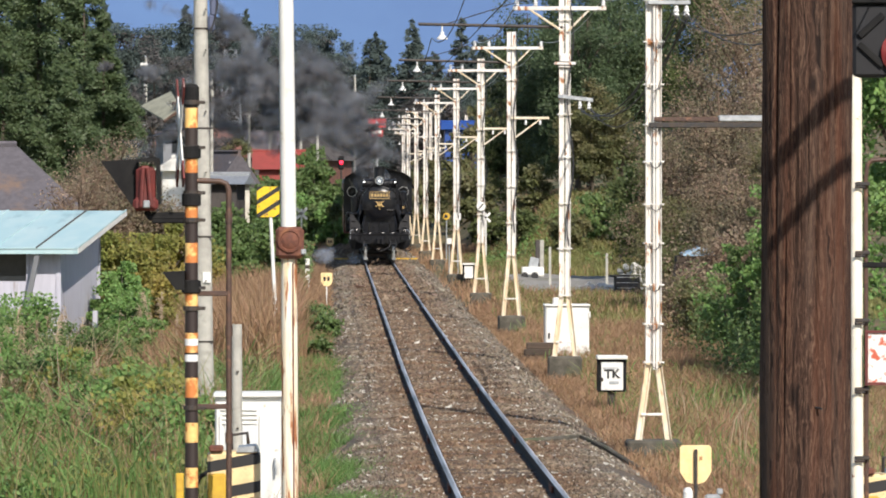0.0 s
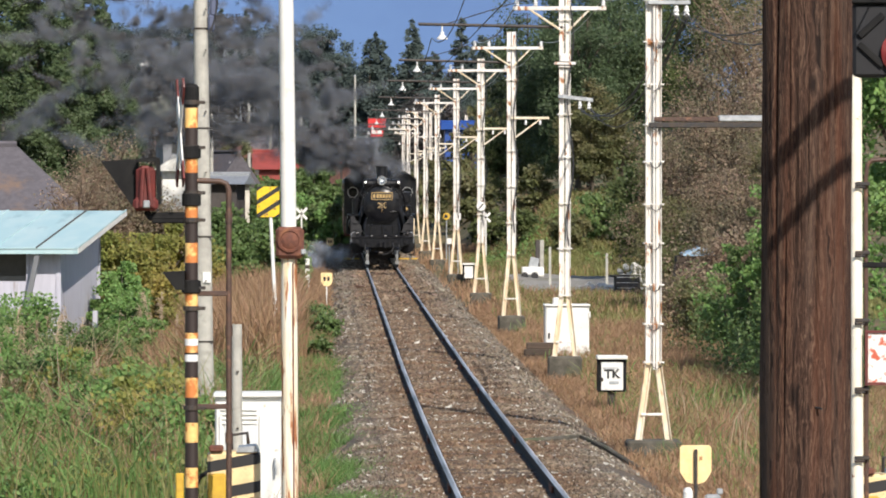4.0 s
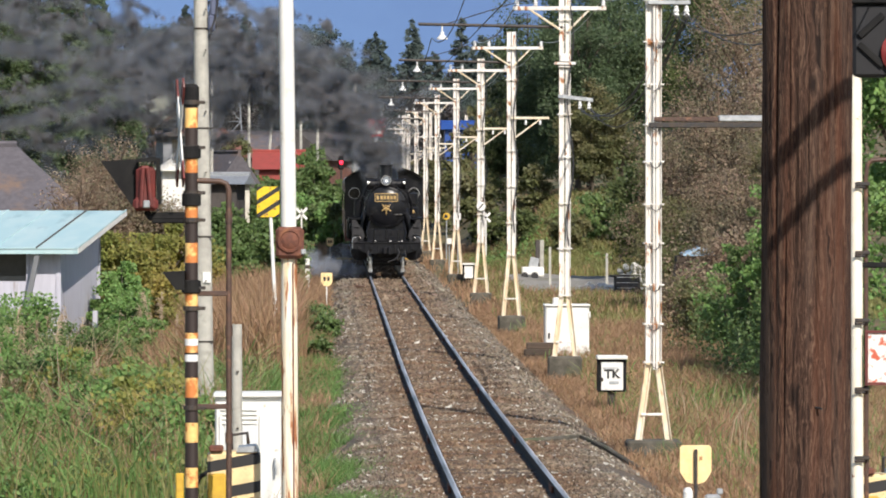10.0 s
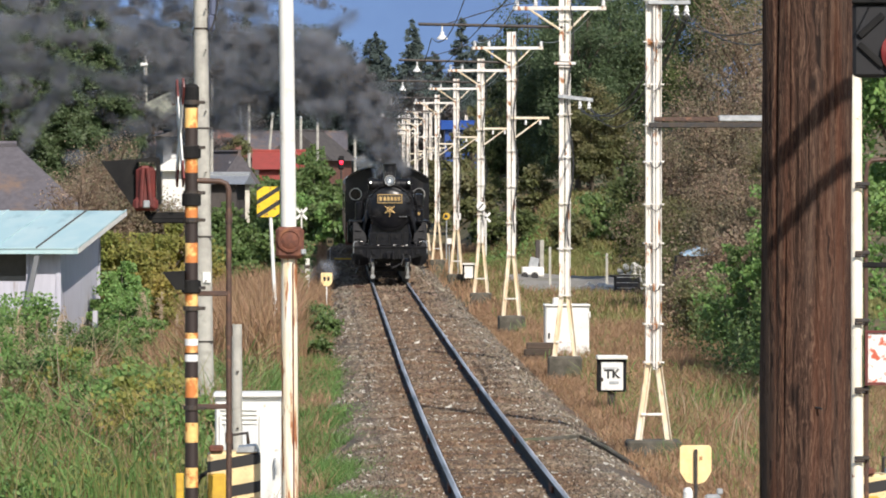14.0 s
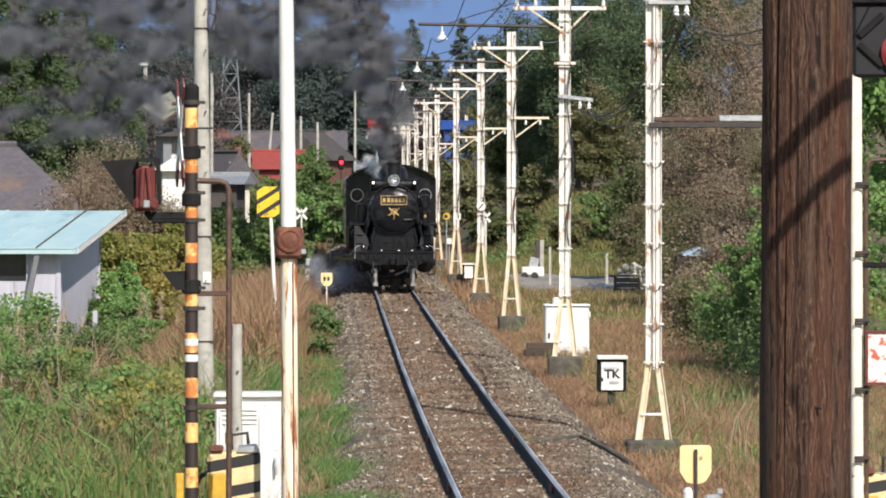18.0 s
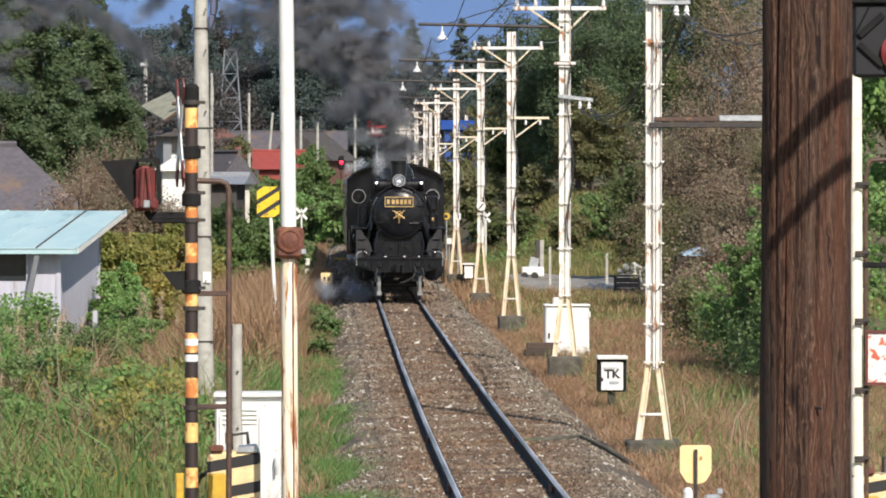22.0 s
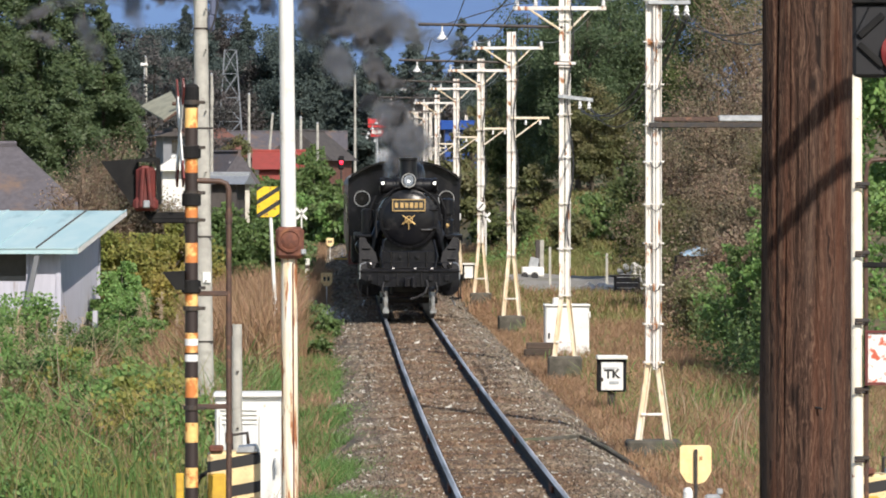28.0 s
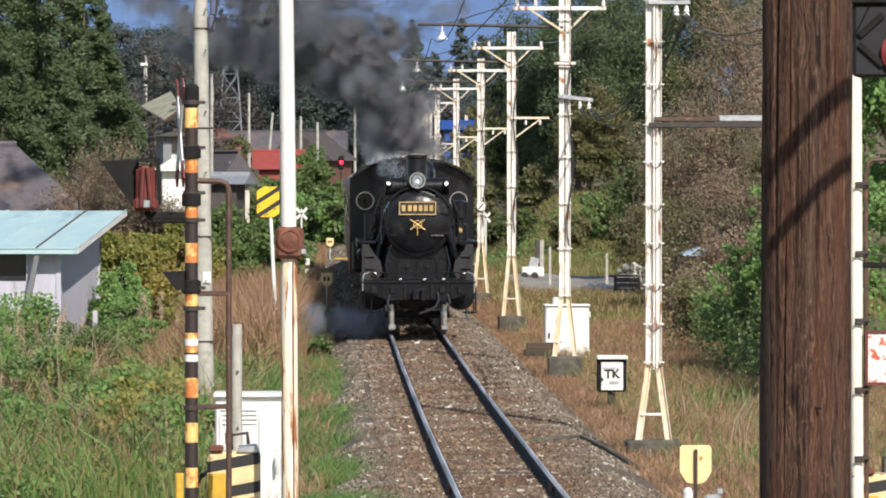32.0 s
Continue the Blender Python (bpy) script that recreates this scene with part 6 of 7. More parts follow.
def crossing_signal():
    s = thing("crossing_signal", "black and yellow striped crossing signal mast with hooded lamps", "crossing signal", -3.1, 42.5, -0.8)
    b = 0.8
    part("mast", Geo().rod((0, 0, 0), (0, 0, 4.82), 0.058, n=18), MAST_STRIPES, s, "", True)
    part("mast_cap", Geo().turned([(0.062, 0), (0.07, 0.02), (0.07, 0.17), (0.05, 0.2)], pose(0, 0, 4.78), 16), DULL_BLACK, s)
    for z in (1.73 + b, 1.87 + b):
        part("reflector_band", Geo().turned([(0.0605, 0), (0.0605, 0.06)], pose(0, 0, z), 18), REFLECTIVE, s, "white reflector band")
    # crossbuck that faces the road, seen on its edge
    for a in (38, -38):
        m = pose(-0.1, -0.02, 3.75 + b, 0, 0, 7) @ Matrix.Rotation(radians(a), 4, "X")
        arm = part("crossbuck_blade", Geo().box(0, 0, 0, 0.014, 0.13, 1.12, 0.003, m), WHITE, s, "white crossbuck blade with red ends")
        part("blade_end", Geo().box(0.001, 0, 0.46, 0.018, 0.134, 0.2, 0.003, m).box(0.001, 0, -0.46, 0.018, 0.134, 0.2, 0.003, m), RED_PAINT, arm, "red blade end")
    for z in (4.02, 3.62, 3.22, 2.98, 2.38, 2.2, 1.32):
        part("clamp", Geo().turned([(0.066, -0.02), (0.074, -0.02), (0.074, 0.02), (0.066, 0.02)], pose(0, 0, z + b), 14).box(0.09, -0.02, z + b, 0.07, 0.05, 0.03, 0.004), IRON, s)
    for z in (3.52, 3.1, 2.33):
        part("junction_sleeve", Geo().turned([(0.06, 0), (0.085, 0.01), (0.085, 0.11), (0.06, 0.12)], pose(0, 0, z + b), 16), DULL_BLACK, s)
    # upper lamp: turned to the road, with its long hood
    arm = part("lamp_arm", Geo().path([(0, 0, 3.0 + b), (-0.36, 0, 3.0 + b), (-0.4, 0, 3.06 + b)], 0.03, 8).box(-0.2, 0, 3.0 + b, 0.3, 0.05, 0.1, 0.01), DULL_BLACK, s)
    lamp = part("lamp_housing", Geo().box(-0.4, 0, 3.27 + b, 0.17, 0.26, 0.38, 0.04).box(-0.4, -0.02, 3.12 + b, 0.22, 0.24, 0.12, 0.03), RED_PAINT, s, "faded red lamp housing")
    part("housing_rib", Geo().rod((-0.44, -0.15, 3.1 + b), (-0.42, -0.15, 3.44 + b), 0.02, n=8).rod((-0.35, -0.15, 3.1 + b), (-0.38, -0.15, 3.44 + b), 0.02, n=8).rod((-0.43, -0.15, 3.44 + b), (-0.37, -0.15, 3.44 + b), 0.02, n=8), RED_PAINT, lamp)
    hood = Geo()
    hood.slab([(x, z + b) for x, z in ((-0.80, 3.50), (-0.47, 3.52), (-0.47, 3.1), (-0.52, 3.1))], -0.02, 0.16)
    hood.slab([(x, z + b) for x, z in ((-0.47, 3.52), (-0.3, 3.535), (-0.3, 3.5), (-0.47, 3.49))], -0.16, 0.16)
    hood.slab([(x, z + b) for x, z in ((-0.31, 3.52), (-0.28, 3.53), (-0.27, 3.12), (-0.3, 3.12))], -0.1, 0.16)
    part("hood", hood, DULL_BLACK, s, "long black lamp hood")
    part("lamp_socket", Geo().box(-0.39, -0.16, 3.12 + b, 0.06, 0.04, 0.07, 0.01), GALV, lamp)
    low = Geo().slab([(-0.25, 2.52 + b), (-0.06, 2.53 + b), (-0.06, 2.36 + b), (-0.14, 2.37 + b)], -0.15, 0.15)
    part("lower_hood", low, DULL_BLACK, s, "black hood of the lower lamp")
    # conduit with its arms
    part("conduit", Geo().path([(0.33, 0, 0.1), (0.33, 0, 3.24 + b), (0.31, 0, 3.30 + b), (0.26, 0, 3.32 + b), (0.0, 0, 3.33 + b)], 0.026, 10), BROWN_PIPE, s, "brown cable conduit")
    for z in (2.33, 1.33):
        part("conduit_arm", Geo().box(0.16, 0, z + b, 0.36, 0.045, 0.045, 0.006), BROWN_PIPE, s)
    for z in (3.0, 2.0, 1.05):
        part("conduit_socket", Geo().rod((0.33, 0, z + b - 0.05), (0.33, 0, z + b + 0.05), 0.033, n=10), BROWN_PIPE, s)
    return s


crossing_signal()


def gate_machine(x, y, z0):
    g = thing("gate_machine", "black and yellow striped crossing gate machine", "gate machine", x, y, z0)
    part("pedestal", Geo().box(0.05, 0.12, 0.5, 0.4, 0.36, 1.0, 0.02), DULL_BLACK, g)
    part("housing", Geo().box(0.057, 0.17, 1.3, 0.475, 0.34, 0.78, 0.03), GATE_STRIPES, g, "cream housing with slanting black stripes")
    part("lid", Geo().slab([(0.08, 1.685), (0.1, 1.73), (0.26, 1.745), (0.29, 1.685)], -0.01, 0.33), GALV, g, "pale rounded lid")
    part("switch_box", Geo().box(-0.1, 0.05, 1.715, 0.13, 0.16, 0.06, 0.015), RUST, g, "small rusty box on top")
    part("cable_gland", Geo().path([(-0.18, 0.05, 1.5), (-0.25, 0.0, 1.46), (-0.29, 0.0, 1.36), (-0.28, 0.02, 1.1)], 0.022, 8), DULL_BLACK, g)
    part("lever", Geo().path([(0.04, 0.0, 1.71), (0.04, -0.02, 1.84), (0.18, -0.02, 1.86), (0.19, -0.02, 1.76)], 0.016, 8), IRON, g)
    for x in (-0.12, 0.22):
        part("hinge", Geo().rod((x, -0.012, 1.2), (x, -0.012, 1.28), 0.014, n=8), IRON, g)
    part("yellow_base", Geo().box(-0.09, -0.12, 1.2, 0.16, 0.12, 0.6, 0.012), YELLOW, g)
    part("yellow_post", Geo().box(-0.425, -0.05, 1.15, 0.07, 0.08, 0.7, 0.008), YELLOW, g)
    part("base_rail", Geo().box(-0.1, -0.06, 0.86, 0.75, 0.07, 0.07, 0.008), YELLOW, g)
    return g


gate_machine(-2.8, 43.2, -0.8)

pole = thing("steel_mast", "white-painted steel mast with rust streaks and a rusty box", "mast", -2.22, 42.5, -0.8, group="")
part("lower_tube", Geo().rod((0, 0, 0), (-0.018, 0, 3.46), 0.074, 0.072, 20), MAST_RUST, pole, "rust-streaked white lower tube", True)
part("upper_tube", Geo().rod((-0.018, 0, 3.46), (-0.05, 0, 6.4), 0.070, 0.064, 20), WHITE, pole, "bright white upper tube", True)
part("seam", Geo().rod((0.03, -0.066, 0.2), (0.015, -0.064, 3.4), 0.008, n=6), RUST, pole)
box = part("rusty_box", Geo().box(-0.01, -0.09, 3.58, 0.25, 0.1, 0.28, 0.03), RUST, pole, "rusty iron box with a round cover")
part("round_cover", Geo().turned([(0.10, 0), (0.105, 0.02), (0.085, 0.025), (0.08, 0.012), (0.05, 0.03), (0.01, 0.035)], pose(-0.01, -0.14, 3.6, 90, 0, 0), 24), RUST, box, "", True)
part("box_lug", Geo().box(0.11, -0.13, 3.5, 0.05, 0.04, 0.05, 0.01), GALV, box)
part("base_cap", Geo().turned([(0.11, 0), (0.11, 0.06), (0.08, 0.1)], pose(0, 0, 0.15), 16), IRON, pole)

cp = thing("utility_pole", "grey round concrete utility pole with strap bands", "utility pole", -3.74, 71.0, -0.75)
part("shaft", Geo().rod((0, 0, 0), (-0.07, 0, 7.6), 0.15, 0.095, 24), CONCRETE, cp, "", True)
for z in (6.32, 4.85, 3.25, 1.7):
    r = 0.152 - 0.0072 * z
    part("strap", Geo().turned([(r, -0.014), (r + 0.004, -0.014), (r + 0.004, 0.014), (r, 0.014)], pose(-0.0092 * z, 0, z), 24).box(0.1, -0.1, z, 0.05, 0.03, 0.03, 0.004), IRON, cp)
for z in (6.6, 6.0, 5.1, 4.2, 2.6):
    part("step_bolt", Geo().rod((0.02, -0.1, z), (0.02, -0.2, z), 0.012, n=6), IRON, cp)
part("identification_plate", Geo().box(0.03, -0.146, 2.65, 0.12, 0.01, 0.16, 0.002), WHITE, cp, "small white plate")
part("cable_head", Geo().box(0.13, -0.04, 6.75, 0.11, 0.14, 0.5, 0.03).box(0.1, -0.06, 6.4, 0.1, 0.1, 0.25, 0.03), material("blue_grey_fitting", (0.1, 0.12, 0.2), 0.5), cp, "dark blue-grey cable fitting")
part("drop_cable", Geo().path([(0.15, -0.06, 7.2), (0.19, -0.1, 6.7), (0.15, -0.1, 6.45), (0.08, -0.13, 6.25)], 0.016, 6), WIRE, cp)
part("bracket_arm", Geo().path([(0.0, 0, 7.05), (0.3, -0.02, 7.06), (0.62, -0.02, 7.12)], 0.03, 8), CREAM, cp)

post = thing("concrete_post", "short grey concrete post with bolts beside the cabinet", "post", -2.87, 51.0, -0.8)
part("shaft", Geo().rod((0, 0, 0), (0, 0, 2.6), 0.068, 0.055, 14), CONCRETE, post, "", True)
for z in (0.9, 1.5, 2.1):
    part("bolt", Geo().rod((0.01, -0.05, z), (0.01, -0.085, z), 0.014, n=6), IRON, post)

cab = thing("relay_cabinet", "white lineside relay cabinet with a framed door", "cabinet", -2.79, 53.2, -0.75)
part("body", Geo().box(0, 0.3, 0.85, 0.73, 0.56, 1.66, 0.012), WHITE, cab)
part("roof", Geo().box(0, 0.28, 1.7, 0.77, 0.66, 0.045, 0.01), WHITE, cab)
d = part("door", Geo().box(0.0, 0.005, 0.82, 0.7, 0.03, 1.6, 0.006), WHITE, cab)
part("door_panel", Geo().box(-0.08, -0.016, 0.74, 0.36, 0.012, 1.26, 0.004), GLASSY, d, "pale grey recessed panel")
for z in (1.39, 1.44, 1.49, 1.54):
    part("louvre", Geo().box(-0.1, -0.022, z, 0.4, 0.03, 0.018, 0.004), WHITE, d)
part("door_frame", Geo().box(0.14, -0.02, 0.78, 0.035, 0.03, 1.4, 0.006).box(-0.3, -0.02, 0.78, 0.035, 0.03, 1.4, 0.006), WHITE, d)
part("handle", Geo().path([(0.3, -0.02, 1.0), (0.3, -0.07, 0.98), (0.31, -0.07, 0.82)], 0.013, 6), GALV, d, "steel handle")
part("plinth", Geo().box(0, 0.3, 0.0, 0.85, 0.7, 0.2, 0.02), OLD_CONCRETE, cab)

sg = thing("warning_sign", "yellow warning board with black diagonal stripes on a white post", "sign", -3.0, 89.5, -0.6)
part("board", Geo().box(-0.055, -0.04, 3.53, 0.42, 0.02, 0.57, 0.004), SIGN_STRIPES, sg)
part("post", Geo().rod((0.15, 0, 0), (-0.03, 0, 3.75), 0.035, n=12), WHITE, sg, "thin leaning white post", True)

# ---- right side of the crossing ----
rs2 = thing("crossing_signal", "white crossing signal mast with dark lamp box and red-framed notice", "crossing signal", 2.79, 42.5, -0.6)
b = 0.6
part("mast", Geo().rod((0.02, 0, 0), (-0.01, 0, 5.3), 0.056, n=18), material("pale_mast_paint", (0.84, 0.82, 0.72), 0.5, second=(0.8, 0.7, 0.55), scale=2.2, third=(0.4, 0.2, 0.1), third_scale=12, third_low=0.66, third_high=0.7), rs2, "", True)
part("conduit", Geo().path([(0.1, 0, 0.1), (0.085, 0, 3.35 + b), (0.1, 0, 3.47 + b), (0.14, 0, 3.51 + b), (0.5, 0, 3.53 + b)], 0.02, 8), BROWN_PIPE, rs2)
for z in (3.3, 2.69, 2.09, 1.48, 0.87):
    part("clamp", Geo().box(0.05, -0.03, z + b, 0.13, 0.07, 0.035, 0.006).rod((-0.02, -0.08, z + b - 0.03), (0.07, -0.08, z + b - 0.03), 0.012, n=6), IRON, rs2)
part("cross_bar", Geo().box(0.2, 0.0, 2.58 + b, 0.3, 0.05, 0.05, 0.008), DULL_BLACK, rs2)
lb = part("lamp_box", Geo().box(0.12, 0.02, 4.57 + b, 0.32, 0.2, 0.66, 0.03), material("dark_grey_lamp_box", (0.011, 0.0115, 0.015), 0.75), rs2, "dark grey back of the lamp box")
part("box_roof", Geo().box(0.12, 0.0, 4.92 + b, 0.36, 0.26, 0.05, 0.01), DULL_BLACK, lb)
for s in (-1, 1):
    m = pose(0.12, -0.1, 4.57 + b + s * 0.13, 0, -s * 42, 0)
    part("stiffener", Geo().box(0, 0, 0, 0.29, 0.03, 0.06, 0.008, m), DULL_BLACK, lb)
part("lamp_back", Geo().turned([(0.18, 0), (0.205, 0.05), (0.13, 0.12)], pose(0.41, -0.08, 4.46 + b, 90, 0, 0), 26), FADED_RED, rs2, "round red lamp back", True)
nt = part("notice_board", Geo().box(0.2, -0.08, 1.76 + b, 0.24, 0.02, 0.46, 0.004), material("peeling_white_paint", (0.8, 0.78, 0.74), 0.6, second=(0.74, 0.7, 0.66), scale=5, third=(0.5, 0.1, 0.05), third_scale=10, third_low=0.53, third_high=0.6), rs2, "peeling white and red notice board")
part("board_frame", Geo().box(0.2, -0.09, 1.99 + b, 0.26, 0.03, 0.025).box(0.2, -0.09, 1.53 + b, 0.26, 0.03, 0.025).box(0.085, -0.09, 1.76 + b, 0.025, 0.03, 0.44), RED_PAINT, nt, "red frame")
gm = gate_machine(3.05, 43.0, -1.0)

# big weathered wooden pole close to the camera
wp = thing("wooden_pole", "thick weathered brown wooden pole with deep cracks", "utility pole", -0.27, 16.0, -0.8)
wv, wf = [], []
N, M = 220, 90
for j in range(M + 1):
    z = 6.2 * j / M
    for i in range(N):
        a = 2 * math.pi * i / N
        ca, sa = math.cos(a), math.sin(a)
        crack = max(0.0, noise.noise((ca * 9, sa * 9, z * 0.9)) - 0.3) * 0.04 + max(0.0, noise.noise((ca * 22, sa * 22, z * 1.3 + 9)) - 0.15) * 0.012
        knot = 0.006 * noise.noise((ca * 2.2, sa * 2.2, z * 1.9 + 3))
        split = 0.022 * math.exp(-((a - 3.87 - 0.05 * noise.noise((z * 0.8, 0, 5))) / 0.045) ** 2) * min(1.0, max(0.0, 0.6 + 2 * noise.noise((z * 0.5, 3, 0))))
        r = 0.158 - 0.0018 * z - crack - split + knot
        wv.append((ca * r + 0.0028 * z - 0.011, sa * r, z))
for j in range(M):
    for i in range(N):
        wf.append((j * N + i, j * N + (i + 1) % N, (j + 1) * N + (i + 1) % N, (j + 1) * N + i))
g = Geo().add(wv, wf)
part("trunk", g, WEATHERED, wp, "", True)
part("nail", Geo().rod((0.012, -0.14, 3.38), (0.035, -0.175, 3.375), 0.004, n=6), IRON, wp)

# two service cables that pass behind the camera over the line; their shadow lies on the wooden pole
for k, (z, r) in enumerate(((4.70, 0.026), (4.45, 0.02))):
    w = thing("service_cable", "black overhead service cable", "cable", group="overhead wires")
    part("strand", Geo().path([(0.27 - 0.4 * 34.5, -20, z), (0.27, 14.5, z), (2.07, 19, z), (40, 30, z)], r, 8), WIRE, w)

# kilometre markers: cream shields on low posts
def marker(x, y, w, back=False, ink=True):
    k = thing("track_marker", "small cream shield-shaped marker on a low post", "marker", x, y, -0.45, 0, "markers beside the track")
    o = [(-w * 0.5, 1.08), (-w * 0.42, 1.1), (w * 0.42, 1.1), (w * 0.5, 1.08), (w * 0.5, 0.83), (w * 0.3, 0.73), (0, 0.7), (-w * 0.3, 0.73), (-w * 0.5, 0.83)]
    part("plate", Geo().slab(o, -0.01, 0.01), CREAM, k)
    part("post", Geo().box(0, -0.03 if back else 0.03, 0.53, 0.032, 0.04, 1.06, 0.006), IRON if back else WHITE, k)
    if ink:
        for xx in (-0.06, 0.05):
            part("ink_bar", Geo().box(xx, -0.013, 0.92, 0.07, 0.006, 0.12), BLACK, k)
    return k


marker(1.82, 48.5, 0.32, True, False)
marker(-2.03, 139.5, 0.33)
marker(-1.98, 224, 0.33)
marker(-1.95, 300, 0.33)
box = thing("point_fitting", "small white and grey fitting by the marker", "fitting", 1.72, 48.2, -0.4)
part("cap", Geo().turned([(0.05, 0.4), (0.05, 0.6), (0.03, 0.64)], None, 12), WHITE, box)
part("bracket", Geo().box(0.25, 0, 0.52, 0.16, 0.1, 0.1, 0.02).box(0.32, 0, 0.6, 0.06, 0.06, 0.06, 0.01), GALV, box)
part("stand", Geo().box(0.1, 0.03, 0.28, 0.4, 0.05, 0.45, 0.01), IRON, box)

# lineside telephone boxes and equipment cabinet
def letter_bars(parent, text, x, y, z, size, mat):
    c = bpy.data.curves.new("lettering", "FONT")
    c.body, c.size, c.extrude, c.offset, c.align_x = text, size, 0.002, 0.006, "CENTER"
    ob = bpy.data.objects.new("lettering", c)
    scene.collection.objects.link(ob)
    me = bpy.data.meshes.new_from_object(ob.evaluated_get(bpy.context.evaluated_depsgraph_get()))
    bpy.data.objects.remove(ob)
    me.materials.append(mat)
    o = new("lettering", me)
    o.parent = parent
    o.matrix_basis = pose(x, y, z, 90, 0, 0)
    return o


def phone_box(x, y, ztop, w, h, text):
    p = thing("telephone_box", "white lineside telephone box with black sides on a post", "telephone box", x, y, -0.5, 0, "lineside boxes")
    t = ztop + 0.5
    part("case", Geo().box(0, 0.14, t - h / 2, w, 0.28, h, 0.01), DULL_BLACK, p)
    part("roof", Geo().box(0, 0.1, t + 0.02, w * 1.06, 0.4, 0.06, 0.012), WHITE, p)
    door = part("front_panel", Geo().box(0, -0.012, t - h * 0.52, w * 0.76, 0.03, h * 0.86, 0.006), WHITE, p, "white front panel")
    part("lock", Geo().box(-w * 0.36, -0.03, t - h * 0.62, 0.05, 0.03, 0.06, 0.01), IRON, p)
    if text:
        letter_bars(door, text, 0.0, -0.034, t - h * 0.58, 0.2, BLACK)
        part("ink_bar", Geo().box(-0.02, -0.031, t - h * 0.28, 0.26, 0.006, 0.022), GALV, door)
        part("ink_bar", Geo().box(0.03, -0.031, t - h * 0.72, 0.16, 0.006, 0.05), GALV, door)
    part("post", Geo().box(0, 0.14, (t - h) / 2, 0.13, 0.13, t - h, 0.01), IRON, p)
    return p


phone_box(2.69, 78, 0.43, 0.47, 0.54, "TK")
phone_box(2.9, 168, 0.38, 0.4, 0.5, "")

wc = thing("equipment_cabinet", "bright white steel equipment cabinet on a dark plinth", "cabinet", 3.08, 101, -0.6)
part("body", Geo().box(0, 0.3, 0.72, 0.93, 0.6, 1.12, 0.015), WHITE, wc)
dr = part("door", Geo().box(0, -0.012, 0.72, 0.88, 0.025, 1.06, 0.006), WHITE, wc)
part("handle", Geo().box(-0.38, -0.035, 0.66, 0.04, 0.03, 0.12, 0.008), IRON, dr, "black lock")
for z in (0.3, 1.1):
    part("hinge", Geo().box(0.47, -0.01, z, 0.05, 0.05, 0.12, 0.008), WHITE, wc)
part("roof", Geo().box(0, 0.28, 1.3, 0.97, 0.68, 0.04, 0.01), WHITE, wc)
part("vent", Geo().turned([(0.07, 0), (0.07, 0.1), (0.05, 0.14)], pose(-0.22, 0.3, 1.32), 12), WHITE, wc)
part("plinth", Geo().box(-0.1, 0.3, 0.06, 1.4, 0.8, 0.2, 0.02), OLD_CONCRETE, wc)
st = thing("sleeper_stack", "stack of dark old sleepers beside the cabinet", "sleepers", 2.35, 99.0, -0.45)
for i in range(3):
    part("beam", Geo().box(0.05 * i, 0.1 * i, 0.1 + 0.13 * i, 0.6, 0.22, 0.13, 0.012), SLEEPER, st)

# extra fittings on the nearest poles: bars and insulators, disc on the fourth pole
names = [o for o in scene.objects if o.name.startswith("catenary_pole") and o.parent is None]
names.sort(key=lambda o: o.location.y)
p1, p2, p3, p4 = names[:4]
z1 = p1.location.z
part("side_arm", Geo().box(0.75, -0.09, 4.16 - z1, 1.5, 0.05, 0.06, 0.008), BROWN_PIPE, p1, "rusty side arm")
part("cable_duct", Geo().box(0.78, -0.09, 4.08 - z1, 1.7, 0.08, 0.07, 0.008), IRON, p1, "black cable duct")
part("arm_sleeve", Geo().box(1.25, -0.1, 4.17 - z1, 0.75, 0.09, 0.085, 0.012), GALV, p1, "galvanised sleeve")
part("top_arm", Geo().box(0.2, -0.1, 5.74 - z1, 0.58, 0.07, 0.06, 0.01), GALV, p1, "galvanised top arm")
for x in (0.3, 0.44):
    g = Geo()
    insulator(g, x, -0.1, 5.55 - z1, 0.045, 0.15)
    part("insulator", g, PORCELAIN, p1, "white porcelain insulator")
z2 = p2.location.z
part("tilted_arm", Geo().box(0, 0, 0, 0.66, 0.07, 0.075, 0.01, pose(0.2, -0.1, 4.87 - z2, 0, 7, 0)), GALV, p2, "galvanised cable arm")
for x in (0.28, 0.45):
    g = Geo()
    insulator(g, x, -0.1, 4.66 - z2, 0.04, 0.15)
    part("insulator", g, PORCELAIN, p2, "white porcelain insulator")
part("clamp_fitting", Geo().box(0, -0.09, 5.52 - z2, 0.4, 0.05, 0.06, 0.01).box(0, -0.1, 5.62 - z2, 0.2, 0.08, 0.16, 0.02), RUSTY_WHITE, p2)
z4 = p4.location.z
disc = part("disc_sign", Geo().turned([(0.001, 0.012), (0.13, 0.012), (0.135, 0), (0.001, 0)], pose(0, -0.1, 2.57 - z4, 90, 0, 0), 24), WHITE, p4, "white disc with a black slash")
part("slash", Geo().box(0, 0, 0, 0.035, 0.008, 0.2, 0, pose(0, -0.118, 2.57 - z4, 0, 40, 0)), BLACK, disc)
# loose low-voltage cables between the first poles
for k, (x0, x1, z0_, z1_) in enumerate(((2.95, 2.98, 5.53, 4.64), (2.8, 2.8, 5.53, 4.64))):
    w = thing("hanging_cable", "black cable hanging between two poles", "cable", group="overhead wires")
    part("strand", Geo().path([(x0 + (x1 - x0) * i / 16 + 0.0, 65 + 25 * i / 16, z0_ + (z1_ - z0_) * i / 16 - 0.55 * (1 - (2 * i / 16 - 1) ** 2)) for i in range(17)], 0.014, 6), WIRE, w)

